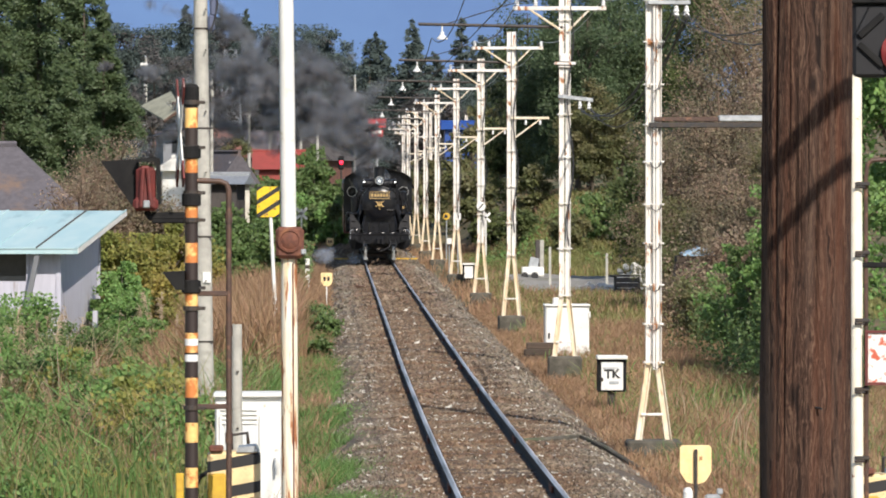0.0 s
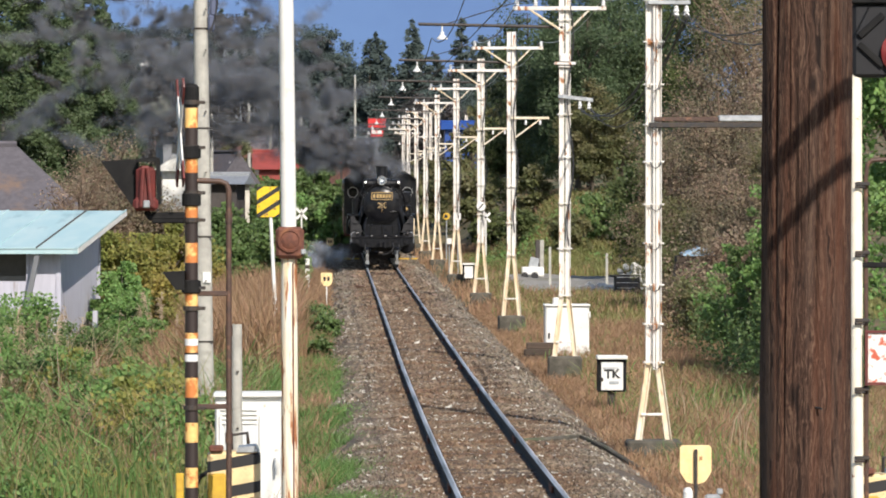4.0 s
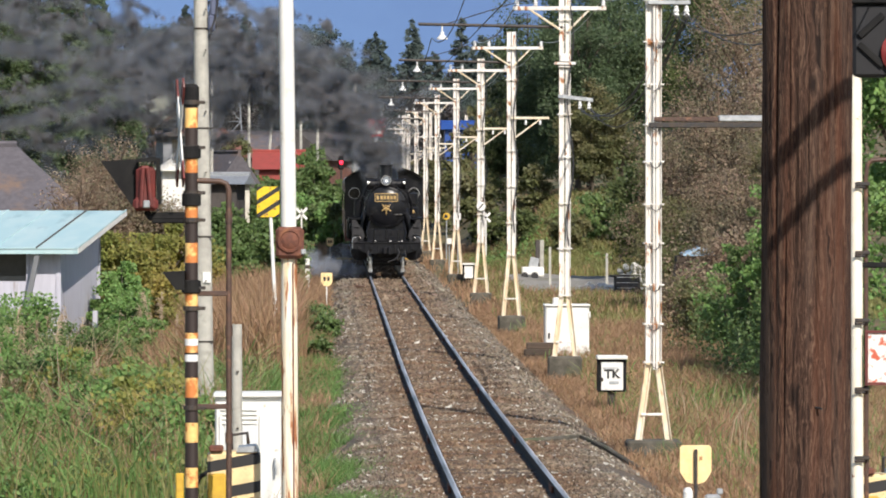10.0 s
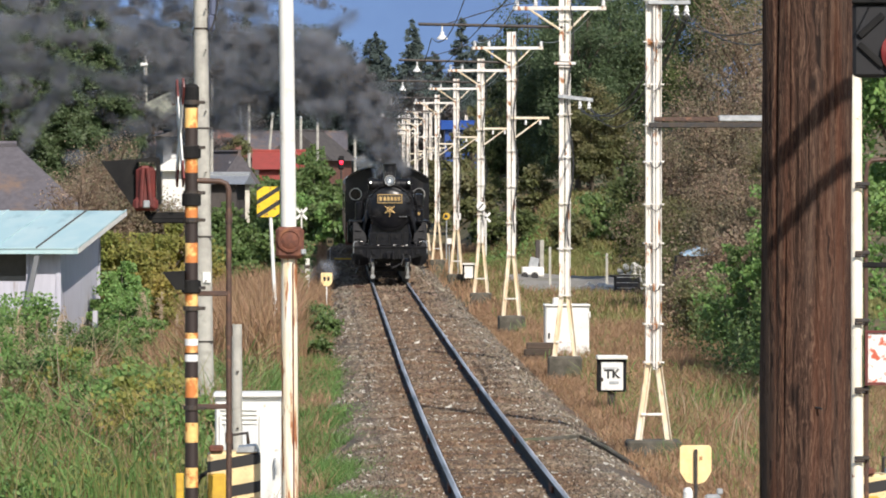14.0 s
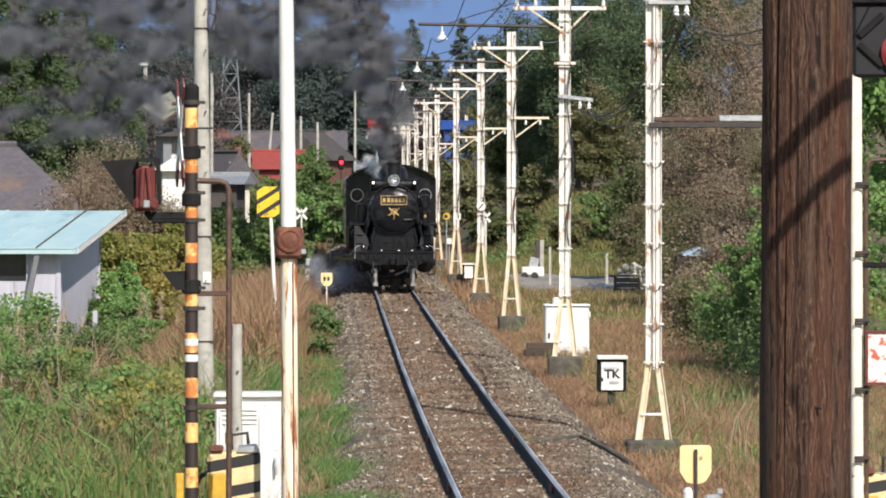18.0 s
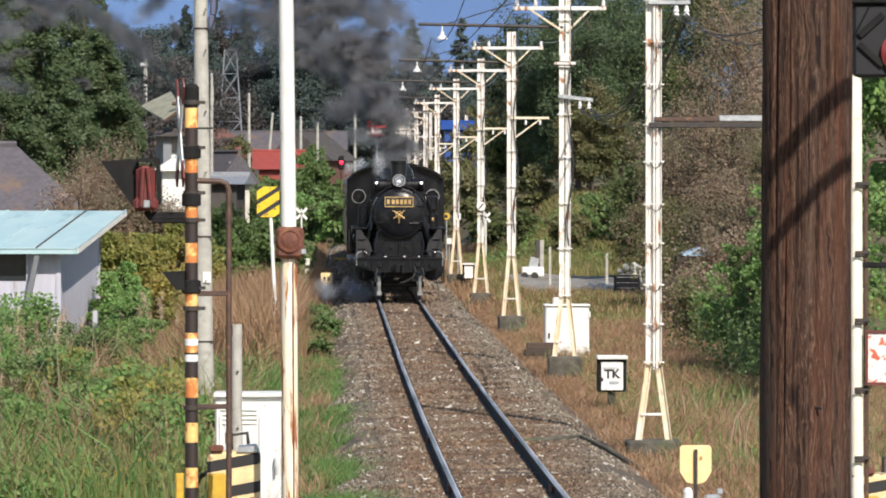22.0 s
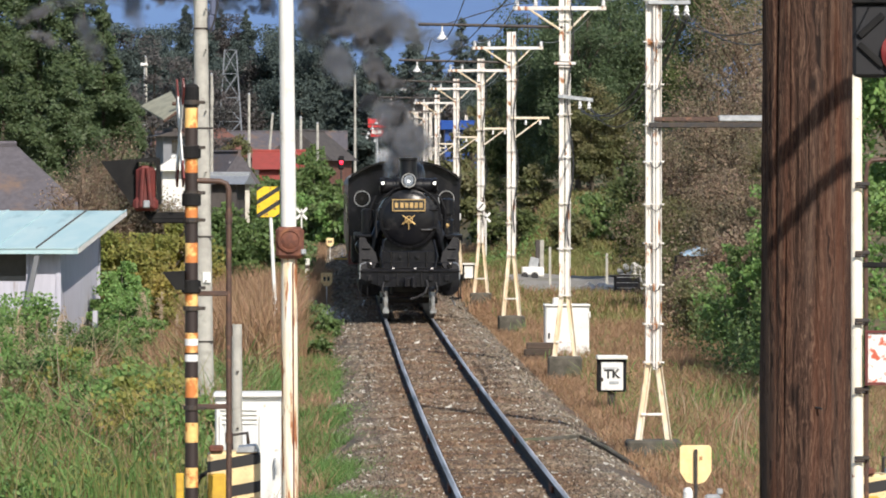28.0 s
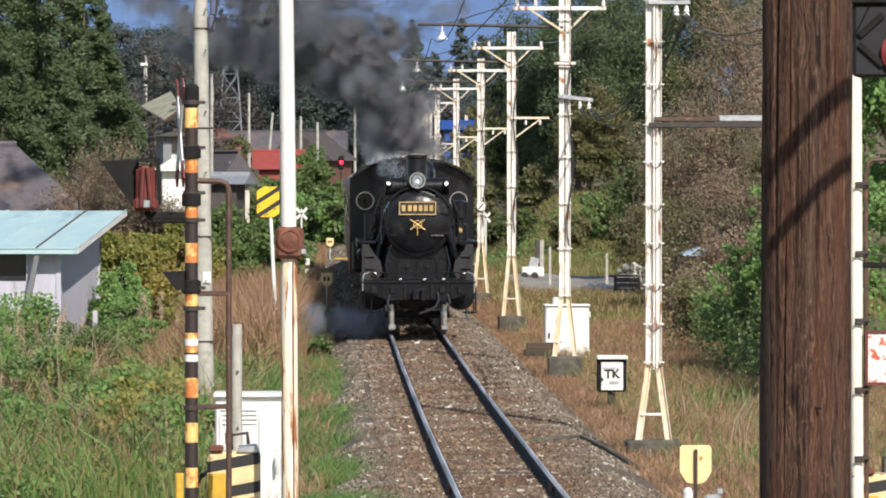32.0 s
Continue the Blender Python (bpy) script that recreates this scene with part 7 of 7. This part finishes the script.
# ---- shed and houses ----
BLUE_ROOF = material("pale_blue_sheet_roof", (0.36, 0.53, 0.57), 0.5, second=(0.44, 0.58, 0.6), scale=2, third=(0.22, 0.36, 0.4), third_scale=0.9, third_low=0.55, third_high=0.65, stretch=(1, 0.3, 1))
PALE_WALL = material("pale_lilac_sheet_wall", (0.5, 0.5, 0.58), 0.65, second=(0.44, 0.44, 0.52), scale=3, stretch=(3, 3, 0.4), third=(0.33, 0.3, 0.32), third_scale=2, third_low=0.6, third_high=0.7)
SLATE = material("grey_mauve_tiles", (0.105, 0.097, 0.112), 0.8, second=(0.078, 0.073, 0.084), scale=5, third=(0.16, 0.11, 0.085), third_scale=0.8, third_low=0.52, third_high=0.66, bump=0.4, bump_scale=14)
RED_ROOF = material("red_sheet_roof", (0.3, 0.055, 0.045), 0.7, second=(0.24, 0.05, 0.04), scale=1.5)
BROWN_ROOF = material("brown_tile_roof", (0.17, 0.075, 0.055), 0.8, second=(0.12, 0.06, 0.05), scale=2)
HOUSE_WALL = material("cream_house_wall", (0.6, 0.57, 0.5), 0.85, second=(0.5, 0.47, 0.41), scale=1.2)
DARK_WALL = material("dark_timber_wall", (0.08, 0.07, 0.065), 0.85, second=(0.05, 0.045, 0.045), scale=2)
# blue-grey with shade already in the colour
SHADED_GREY = material("shaded_blue_grey", (0.22, 0.23, 0.25), 0.85, second=(0.18, 0.19, 0.21), scale=1.2)
WINDOW = material("house_window_glass", (0.03, 0.035, 0.04), 0.1)

shed = thing("shed", "pale shed with a faded blue sheet roof and one window", "shed", -7.55, 100, -0.9, -8)
W, Dp = 5.2, 4.6
part("front_wall", Geo().slab([(-W, 0), (-2.0, 0), (-2.0, 2.13), (-W, 2.13)], 0, 0.08).slab([(-0.62, 0), (0, 0), (0, 2.75), (-0.62, 2.75)], 0, 0.08).slab([(-2.0, 0), (-0.62, 0), (-0.62, 2.13), (-2.0, 2.13)], 0, 0.08), PALE_WALL, shed)
side = Geo()
v = [(0, 0.08, 0.55), (0, Dp * 0.9, 1.5), (0, Dp, 3.35), (0, 0.08, 2.75), (-0.08, 0.08, 0.55), (-0.08, Dp * 0.9, 1.5), (-0.08, Dp, 3.35), (-0.08, 0.08, 2.75)]
side.add(v, [(0, 1, 2, 3), (7, 6, 5, 4), (0, 4, 5, 1), (1, 5, 6, 2), (2, 6, 7, 3), (3, 7, 4, 0)])
part("side_wall", side, PALE_WALL, shed)
part("back_wall", Geo().box(-W / 2, Dp, 1.6, W, 0.08, 3.2), PALE_WALL, shed)
part("left_wall", Geo().box(-W, Dp / 2, 1.4, 0.08, Dp, 2.8), PALE_WALL, shed)
sl = math.degrees(math.atan2(0.62, Dp))
n_sheet = 7
for i in range(n_sheet):
    w = (W + 0.9) / n_sheet
    m = Matrix.Translation((0.5 - w * (i + 0.5), -0.45, 2.80)) @ Matrix.Rotation(radians(sl), 4, "X")
    part("roof_sheet", Geo().box(0, (Dp + 0.9) / 2, 0.02 + 0.004 * (i % 2), w - 0.012, Dp + 0.95, 0.025, 0.004, m), BLUE_ROOF, shed)
    part("roof_seam", Geo().box(w / 2, (Dp + 0.9) / 2, 0.045, 0.03, Dp + 0.95, 0.03, 0.004, m), DARK_WALL if i % 3 == 1 else BLUE_ROOF, shed)
part("fascia", Geo().box(-W / 2 + 0.05, -0.47, 2.75, W + 0.9, 0.03, 0.09, 0.004), BLUE_ROOF, shed, "blue gutter board")
part("verge_board", Geo().box(0, (Dp + 0.9) / 2, -0.03, 0.03, Dp + 0.95, 0.1, 0.004, Matrix.Translation((0.5, -0.45, 2.80)) @ Matrix.Rotation(radians(sl), 4, "X")), WHITE, shed)
win = part("window", Geo().box(-2.9, 0.06, 2.44, 4.5, 0.02, 0.62), WINDOW, shed, "dark window")
for x in (-0.66, -1.5, -2.4):
    part("window_bar", Geo().box(x, 0.02, 2.44, 0.05, 0.04, 0.62), PALE_WALL, win)
part("corner_board", Geo().box(0.0, -0.01, 1.6, 0.1, 0.04, 2.3, 0.006), PALE_WALL, shed)
# the plank's grey stands for the eave's shade on it
part("eave_brace", Geo().rod((-0.76, -0.05, 1.17), (-0.36, -0.4, 2.7), 0.07, n=4), SHADED_GREY, shed, "slanting plank toned grey for the eave's shade")
part("prop_post", Geo().box(0.62, 0.8, 0.55, 0.1, 0.1, 1.9, 0.008), PALE_WALL, shed)
for i in range(12):
    part("wall_batten", Geo().box(-0.25 - i * 0.42, -0.012, 0.9, 0.03, 0.02, 1.7, 0.003), PALE_WALL, shed)


def house(x, y, z, w, d, wall_h, roof_h, rz, roof_mat, wall_mat, label, hip=0.0, ridge_along=True, windows=2):
    """A house with walls, a gable or hip roof with overhang, windows and ridge tiles."""
    h = thing("house", label, "house", x, y, z, rz, "houses of the village")
    part("wall", Geo().box(0, 0, wall_h / 2, w, d, wall_h), wall_mat, h)
    o = 0.45
    a, b = w / 2 + o, d / 2 + o
    if not ridge_along:
        a, b = d / 2 + o, w / 2 + o
    k = a - hip
    pts = [(-a, -b, 0), (a, -b, 0), (a, b, 0), (-a, b, 0), (-k, 0, roof_h), (k, 0, roof_h)]
    faces = [(0, 1, 5, 4), (2, 3, 4, 5), (1, 2, 5), (3, 0, 4), (0, 3, 2, 1)]
    m = Matrix.Translation((0, 0, wall_h - 0.05)) @ Matrix.Rotation(0 if ridge_along else math.pi / 2, 4, "Z")
    part("roof", Geo().add([m @ Vector(p) for p in pts], faces), roof_mat, h)
    part("ridge", Geo().rod(m @ Vector((-k, 0, roof_h + 0.03)), m @ Vector((k, 0, roof_h + 0.03)), 0.1, n=6), roof_mat, h)
    for i in range(windows):
        xx = -w / 2 + w * (i + 0.5) / windows
        win = part("window", Geo().box(xx, -d / 2 - 0.01, wall_h * 0.6, min(1.4, w / windows * 0.6), 0.05, 1.0), WINDOW, h)
        part("window_frame", Geo().box(xx, -d / 2 - 0.02, wall_h * 0.6, 0.05, 0.06, 1.0).box(xx, -d / 2 - 0.02, wall_h * 0.6 + 0.52, min(1.5, w / windows * 0.65), 0.07, 0.06).box(xx, -d / 2 - 0.02, wall_h * 0.6 - 0.52, min(1.5, w / windows * 0.65), 0.07, 0.06), GALV, win)
    return h


house(-12.4, 140, -1.0, 6.2, 5.0, 3.2, 2.2, 6, SLATE, DARK_WALL, "old house with a grey-mauve tiled hip roof", 2.2)
# walls take the shaded grey because the roof shades them
gh = house(-9.35, 222, -0.7, 1.0, 2.4, 6.1, 0.25, 10, DARK_WALL, SHADED_GREY, "narrow two-storey house, walls toned grey for shade, under a beige lean-to roof", 0, False, 0)
roof = Geo().add([(-1.1, 2.0, 7.43), (0.34, 2.2, 8.12), (0.25, -1.6, 7.32), (-0.55, -1.8, 6.75), (-1.1, 2.0, 7.5), (0.34, 2.2, 8.19), (0.25, -1.6, 7.39), (-0.55, -1.8, 6.82)],
                 [(0, 3, 2, 1), (4, 5, 6, 7), (0, 1, 5, 4), (1, 2, 6, 5), (2, 3, 7, 6), (3, 0, 4, 7)])
part("lean_to_roof", roof, FADED_ROOF, gh, "faded beige-green sheet roof")
part("barge_board", Geo().rod((-0.57, -1.85, 6.72), (0.27, -1.65, 7.3), 0.07, n=6), BROWN_PIPE, gh, "brown barge board")
part("roof_beam", Geo().rod((-0.15, -1.7, 7.55), (0.4, -1.7, 7.5), 0.09, n=6), BROWN_PIPE, gh)
part("window", Geo().box(0.1, -1.23, 5.6, 0.4, 0.05, 0.6), WINDOW, gh)
# plain white block added for a sunlit pale patch below the house
house(-8.9, 214, -0.7, 1.0, 2.0, 4.5, 0.6, 0, WHITE, WHITE, "white block for the sunlit patch before the grey house", 0, False, 0)
house(-8.05, 262, -0.5, 1.7, 4, 3.7, 1.7, 28, SLATE, HOUSE_WALL, "small house with grey gabled roof", 0, False, 1)
house(-6.75, 225, -0.7, 1.2, 2.6, 3.9, 0.45, -8, GALV, DARK_WALL, "low outbuilding with ribbed grey roof", 0, True, 0)
house(-11.6, 345, 0.0, 8.4, 6, 5.0, 2.0, 8, BROWN_ROOF, DARK_WALL, "house with a brown tiled hip roof", 2.6)
house(-5.4, 318, -0.5, 2.6, 5, 4.6, 1.2, 0, RED_ROOF, RED_ROOF, "low house with red sheet roof and walls", 0, True, 0)
house(-3.6, 372, 0.0, 5, 5, 4.9, 2.3, -20, DARK_WALL, BROWN_ROOF, "dark-roofed gabled house with reddish walls", 0, False, 1)
house(-9.0, 420, 1.0, 16, 6, 5.0, 1.6, 0, SLATE, DARK_WALL, "long building with a grey roof behind the village", 0, True, 0)
house(8.1, 372, 1.5, 2.6, 4, 5.8, 0.6, 0, material("blue_sheet_cladding", (0.02, 0.075, 0.3), 0.5, second=(0.02, 0.06, 0.25), scale=2), material("blue_wall_cladding", (0.02, 0.075, 0.3), 0.5, second=(0.02, 0.06, 0.25), scale=2), "blue-clad building behind the poles", 0, True, 0)

# far poles, lattice tower, signal, crossbucks of the next crossing
def far_pole(x, y, z0, top, r, lean=0.0):
    p = thing("utility_pole", "far pale concrete utility pole", "utility pole", x, y, z0, 0, "far utility poles")
    part("shaft", Geo().rod((0, 0, 0), (lean, 0, top - z0), r, r * 0.7, 10), CONCRETE, p)
    part("cap", Geo().turned([(r * 0.72, 0), (r * 0.72, 0.08), (r * 0.3, 0.14)], pose(lean, 0, top - z0), 10), GALV, p)
    return p


far_pole(-4.05, 330, 0.3, 7.6, 0.13)
far_pole(-2.9, 330, 0.3, 7.2, 0.13)
far_pole(-8.4, 260, -0.6, 9.0, 0.11)
far_pole(-7.6, 330, 0.0, 9.2, 0.13)
far_pole(-10.6, 350, 0.0, 10.2, 0.13)
far_pole(-7.0, 355, 0.0, 8.2, 0.13, 0.7)
far_pole(0.0, 400, 1.0, 12.0, 0.13)
far_pole(-13.5, 300, 0.0, 11.0, 0.12)

# steel grey shifted to blue, with distance haze in the colour
TOWER_STEEL = material("hazy_tower_steel", (0.2, 0.22, 0.25), 0.8, second=(0.15, 0.165, 0.19), scale=1.5)
tw = thing("lattice_tower", "distant grey steel lattice tower in front of the woods", "tower", -12.28, 490, -0.4)
top_h = 17
for sx in (-1, 1):
    for sy in (-1, 1):
        part("leg", Geo().rod((sx * 1.7, sy * 1.7, 0), (sx * 0.6, sy * 0.6, top_h), 0.07, 0.055, 6), TOWER_STEEL, tw)
for j in range(7):
    z0_, z1_ = j * top_h / 7, (j + 1) * top_h / 7
    w0, w1 = 1.7 - 1.1 * j / 7, 1.7 - 1.1 * (j + 1) / 7
    for p0, p1 in (((-w0, -w0, z0_), (w1, -w1, z1_)), ((w0, -w0, z0_), (-w1, -w1, z1_)), ((-w0, w0, z0_), (w1, w1, z1_)), ((-w1, -w1, z1_), (w1, -w1, z1_))):
        part("brace", Geo().rod(p0, p1, 0.045, n=5), TOWER_STEEL, tw)

sig = thing("signal", "railway signal showing a red light", "signal", -1.25, 345, 0.0)
part("mast", Geo().rod((0, 0, 0), (0, 0, 5.0), 0.07, n=10), IRON, sig)
part("head", Geo().box(0, -0.05, 4.6, 0.42, 0.2, 1.0, 0.1), DULL_BLACK, sig)
part("red_lens", Geo().turned([(0.001, 0.0), (0.15, 0.0), (0.14, 0.04), (0.001, 0.06)], pose(0, -0.17, 4.62, 90, 0, 0), 16), glowing("red_signal_light", (1.0, 0.02, 0.06), 1.6), sig, "lit red lens")


def crossbuck(x, y, z, size):
    c = thing("crossbuck_sign", "white crossbuck sign on a post at the next crossing", "crossing sign", x, y, float(land(x, y)), 0, "crossbucks of the far crossing")
    t = z - float(land(x, y))
    for a in (45, -45):
        part("blade", Geo().box(0, 0, 0, size * 1.35, 0.02, size * 0.24, 0.004, pose(0, -0.06, t, 0, a, 0)), WHITE, c)
    part("post", Geo().rod((0, 0, 0), (0, 0, t + 0.2), 0.04, n=8), WHITE, c)
    return c


crossbuck(-3.2, 207, 1.9, 0.5)
crossbuck(4.9, 212, 1.7, 0.42)
wpst = thing("white_marker_post", "short white marker post beside the track", "post", -2.7, 160, -0.6)
part("post", Geo().box(0, 0, 0.65, 0.15, 0.12, 1.35, 0.01), WHITE, wpst)
part("band", Geo().box(0, -0.065, 1.05, 0.152, 0.01, 0.12), IRON, wpst)
for x, y, z, w in ((3.1, 190, 1.9, 0.22), (2.9, 196, 0.85, 0.2)):
    k = thing("small_lineside_box", "small white lineside box on a post", "box", x, y, -0.5, 0, "lineside boxes")
    part("case", Geo().box(0, 0, z + 0.5, w, 0.18, w * 1.2, 0.01), WHITE, k)
    part("post", Geo().rod((0, 0.05, 0), (0, 0.05, z + 0.5), 0.03, n=8), GALV, k)
ys_ = thing("yellow_round_sign", "small round yellow and black warning sign", "sign", 3.0, 205, -0.5)
part("disc", Geo().turned([(0.001, 0.01), (0.15, 0.01), (0.15, 0), (0.001, 0)], pose(0, -0.05, 2.3, 90, 0, 0), 20), YELLOW, ys_)
part("symbol", Geo().box(-0.02, -0.07, 2.3, 0.13, 0.01, 0.14), BLACK, ys_)
part("post", Geo().rod((0, 0, 0), (0, 0, 2.4), 0.03, n=8), GALV, ys_)

# the planked level crossing of the far road
lx = thing("crossing_panel", "timber and yellow-edged panels of the far level crossing", "level crossing", 0, 209, -0.05, kind="structure")
for i in range(6):
    part("board", Geo().box(-0.35 + 0.14 * i, 0, 0, 0.13, 4.0, 0.07, 0.01), SLEEPER, lx)
for s in (-1, 1):
    part("edge_strip", Geo().box(s * 1.25, -1.9, 0.0, 1.1, 0.15, 0.06, 0.01), YELLOW, lx, "yellow edge strip")

# things on the right bank
yard = tagged(sheet("gravel_yard", np.linspace(4.4, 9.8, 24), np.linspace(157.5, 194.0, 60), lambda x, y: land(x, y) + 0.03 + 0.02 * np.sin(x * 3.1) * np.sin(y * 1.3), material("pale_gravel", (0.3, 0.29, 0.27), 0.95, second=(0.22, 0.21, 0.19), scale=3, third=(0.18, 0.17, 0.12), third_scale=0.5, third_low=0.5, third_high=0.65, bump=0.5, bump_scale=20)), "pale gravelled yard beside the line", "yard", kind="structure")
PALE_RUBBLE = material("pale_broken_stone", (0.6, 0.58, 0.54), 0.9, second=(0.45, 0.43, 0.4), scale=5)
rr = random.Random(9)


def stone_heap(x, y, count, wide, high, label):
    """A heap of broken stones, widest at its foot."""
    heap = thing("stone_heap", label, "stones", x, y, float(land(x, y)))
    for i in range(count):
        bm = bmesh.new()
        bmesh.ops.create_icosphere(bm, subdivisions=1, radius=rr.uniform(0.09, 0.19))
        for p in bm.verts:
            p.co *= rr.uniform(0.7, 1.2)
            p.co.z *= 0.7
        me = bpy.data.meshes.new("stone")
        bm.to_mesh(me)
        bm.free()
        me.materials.append(PALE_RUBBLE)
        o = new("stone", me)
        o.parent = heap
        f = i / count
        o.matrix_basis = pose(rr.gauss(0, wide * (1 - 0.6 * f)), rr.gauss(0, wide * 0.6 * (1 - 0.6 * f)), 0.08 + high * f, rr.uniform(0, 90), 0, rr.uniform(0, 90))
    return heap


stone_heap(8.6, 164.5, 60, 0.5, 0.85, "heap of pale broken stones behind the bin")
stone_heap(7.2, 162.5, 34, 0.62, 0.18, "low spread of pale rubble in the yard")
for x in (6.25, 6.42):
    k = thing("timber_post", "weathered grey timber post by the yard", "post", x, 190, float(land(x, 190)), 0, "fence posts")
    part("post", Geo().box(0, 0, 0.75, 0.16, 0.16, 1.5, 0.015), CONCRETE if x > 6.3 else DARK_WALL, k)
crate = thing("timber_bin", "dark timber bin beside the pale stones", "bin", 7.75, 156.5, float(land(7.75, 156.5)))
for i in range(4):
    part("plank", Geo().box(0, -0.35, 0.1 + i * 0.17, 0.8, 0.04, 0.155, 0.006), DARK_WALL, crate)
for x in (-0.39, 0.39):
    part("side", Geo().box(x, 0, 0.36, 0.05, 0.66, 0.7), DARK_WALL, crate)
part("lid", Geo().box(-0.08, 0, 0.75, 1.0, 0.8, 0.05, 0.01), OLD_CONCRETE, crate)
zs = float(land(8.0, 131))
stack = thing("timber_stack", "stack of dark old timber on the bank", "timber", 8.0, 131, zs)
for j in range(9):
    for i in range(3):
        part("beam", Geo().box(-0.36 + 0.36 * i + 0.02 * ((j * 7 + i) % 3), 0, 0.1 + 0.2 * j, 0.33, 1.1, 0.185, 0.012), SLEEPER, stack)
car = thing("blue_tarpaulin", "pale blue tarpaulin laid over the timber stack", "tarpaulin", 8.0, 131, zs + 1.8)
part("cover", Geo().slab([(-0.32, 0.0), (0.58, 0.0), (0.6, 0.05), (0.36, 0.2), (0.16, 0.24), (-0.06, 0.15), (-0.34, 0.06)], -0.6, 0.6), material("pale_blue_tarpaulin", (0.3, 0.45, 0.62), 0.5, second=(0.4, 0.53, 0.66), scale=4, bump=0.4, bump_scale=9), car)
mach = thing("track_machine", "white and grey hand-cart with tilted panel on the bank", "machine", 5.85, 188, float(land(5.85, 188)))
part("base", Geo().box(0, 0, 0.3, 0.6, 0.5, 0.32, 0.03), WHITE, mach)
part("panel", Geo().box(0.02, 0, 0.6, 0.36, 0.05, 0.5, 0.02, pose(0, 0, 0, 0, 14, 0)), GALV, mach)
part("tray", Geo().box(0.42, 0.05, 0.28, 0.3, 0.3, 0.36, 0.02), WHITE, mach)
for x in (-0.2, 0.2):
    part("wheel", Geo().turned([(0.05, -0.03), (0.14, -0.03), (0.14, 0.03), (0.05, 0.03)], pose(x, -0.27, 0.12, 90, 0, 0), 14), BLACK, mach)
for x, y, h in ((6.2, 178, 1.5), (6.75, 178, 0.9), (8.2, 176, 1.2)):
    k = thing("fence_post", "thin grey fence post on the bank", "post", x, y, float(land(x, y)) - 0.05, 0, "fence posts")
    part("post", Geo().box(0, 0, h / 2, 0.09, 0.09, h, 0.008), CONCRETE, k)

lamp = thing("street_lamp", "far street lamp with a white head", "street lamp", -13.6, 300, -0.3)
part("pole", Geo().rod((0, 0, 0), (0, 0, 10.8), 0.06, 0.05, 8), GALV, lamp)
part("head", Geo().box(0, -0.1, 10.85, 0.5, 0.25, 0.2, 0.05), WHITE, lamp)
ball = thing("globe_lamp", "round white globe lamp in the village", "lamp", -7.3, 260, -0.5)
part("globe", Geo().turned([(0.03, -0.2), (0.14, -0.14), (0.2, 0), (0.14, 0.14), (0.03, 0.2)], pose(0, 0, 4.7), 16), WHITE, ball)
part("pole", Geo().rod((0, 0, 0), (0, 0, 4.55), 0.05, n=8), IRON, ball)

board = thing("shop_sign", "red roadside shop sign with white lettering bars", "sign", 1.75, 392, 0.0)
part("panel", Geo().box(0, 0, 8.0, 1.45, 0.2, 0.75, 0.02), RED_BRIGHT, board)
part("panel", Geo().box(0.0, 0, 7.2, 1.0, 0.2, 0.6, 0.02), RED_BRIGHT, board)
for x in (-0.25, 0.2):
    part("ink_bar", Geo().box(x, -0.11, 7.25, 0.36, 0.03, 0.3), WHITE, board)
part("pole", Geo().rod((0, 0.1, 0), (0, 0.1, 8.3), 0.1, n=8), GALV, board)


# ---- motion ----
def motions():
    times = [i * 0.5 for i in range(65)]
    walk(loco, [(t, pose(float(curve_x(front_at(t) + 5)), front_at(t), 0, 0, 0, -0.036)) for t in times])
    walk(tender, [(t, pose(float(curve_x(front_at(t) + 15)), front_at(t) + 11.7, 0, 0, 0, -0.036)) for t in times])
    for i, c in enumerate(coaches):
        walk(c, [(t, pose(float(curve_x(front_at(t) + 28.4 + 20 * i)), front_at(t) + 18.4 + 20 * i, 0, 0, 0, -0.036)) for t in times])
    fine = [i * 0.1 for i in range(321)]
    for w, y, r in [(leading, 1.75, 0.43), (trailing, 9.6, 0.43)] + [(d, y, 0.76) for d, y in zip(drivers, (4.0, 5.7, 7.4))] + [(d, y, 0.43) for d, y in zip(tender_wheels, (1.3, 2.6, 4.2))]:
        walk(w, [(t, pose(0, y, r, math.degrees((192.3 - front_at(t)) / r))) for t in fine])
    for p, rows in puffs:
        walk(p, rows)


motions()
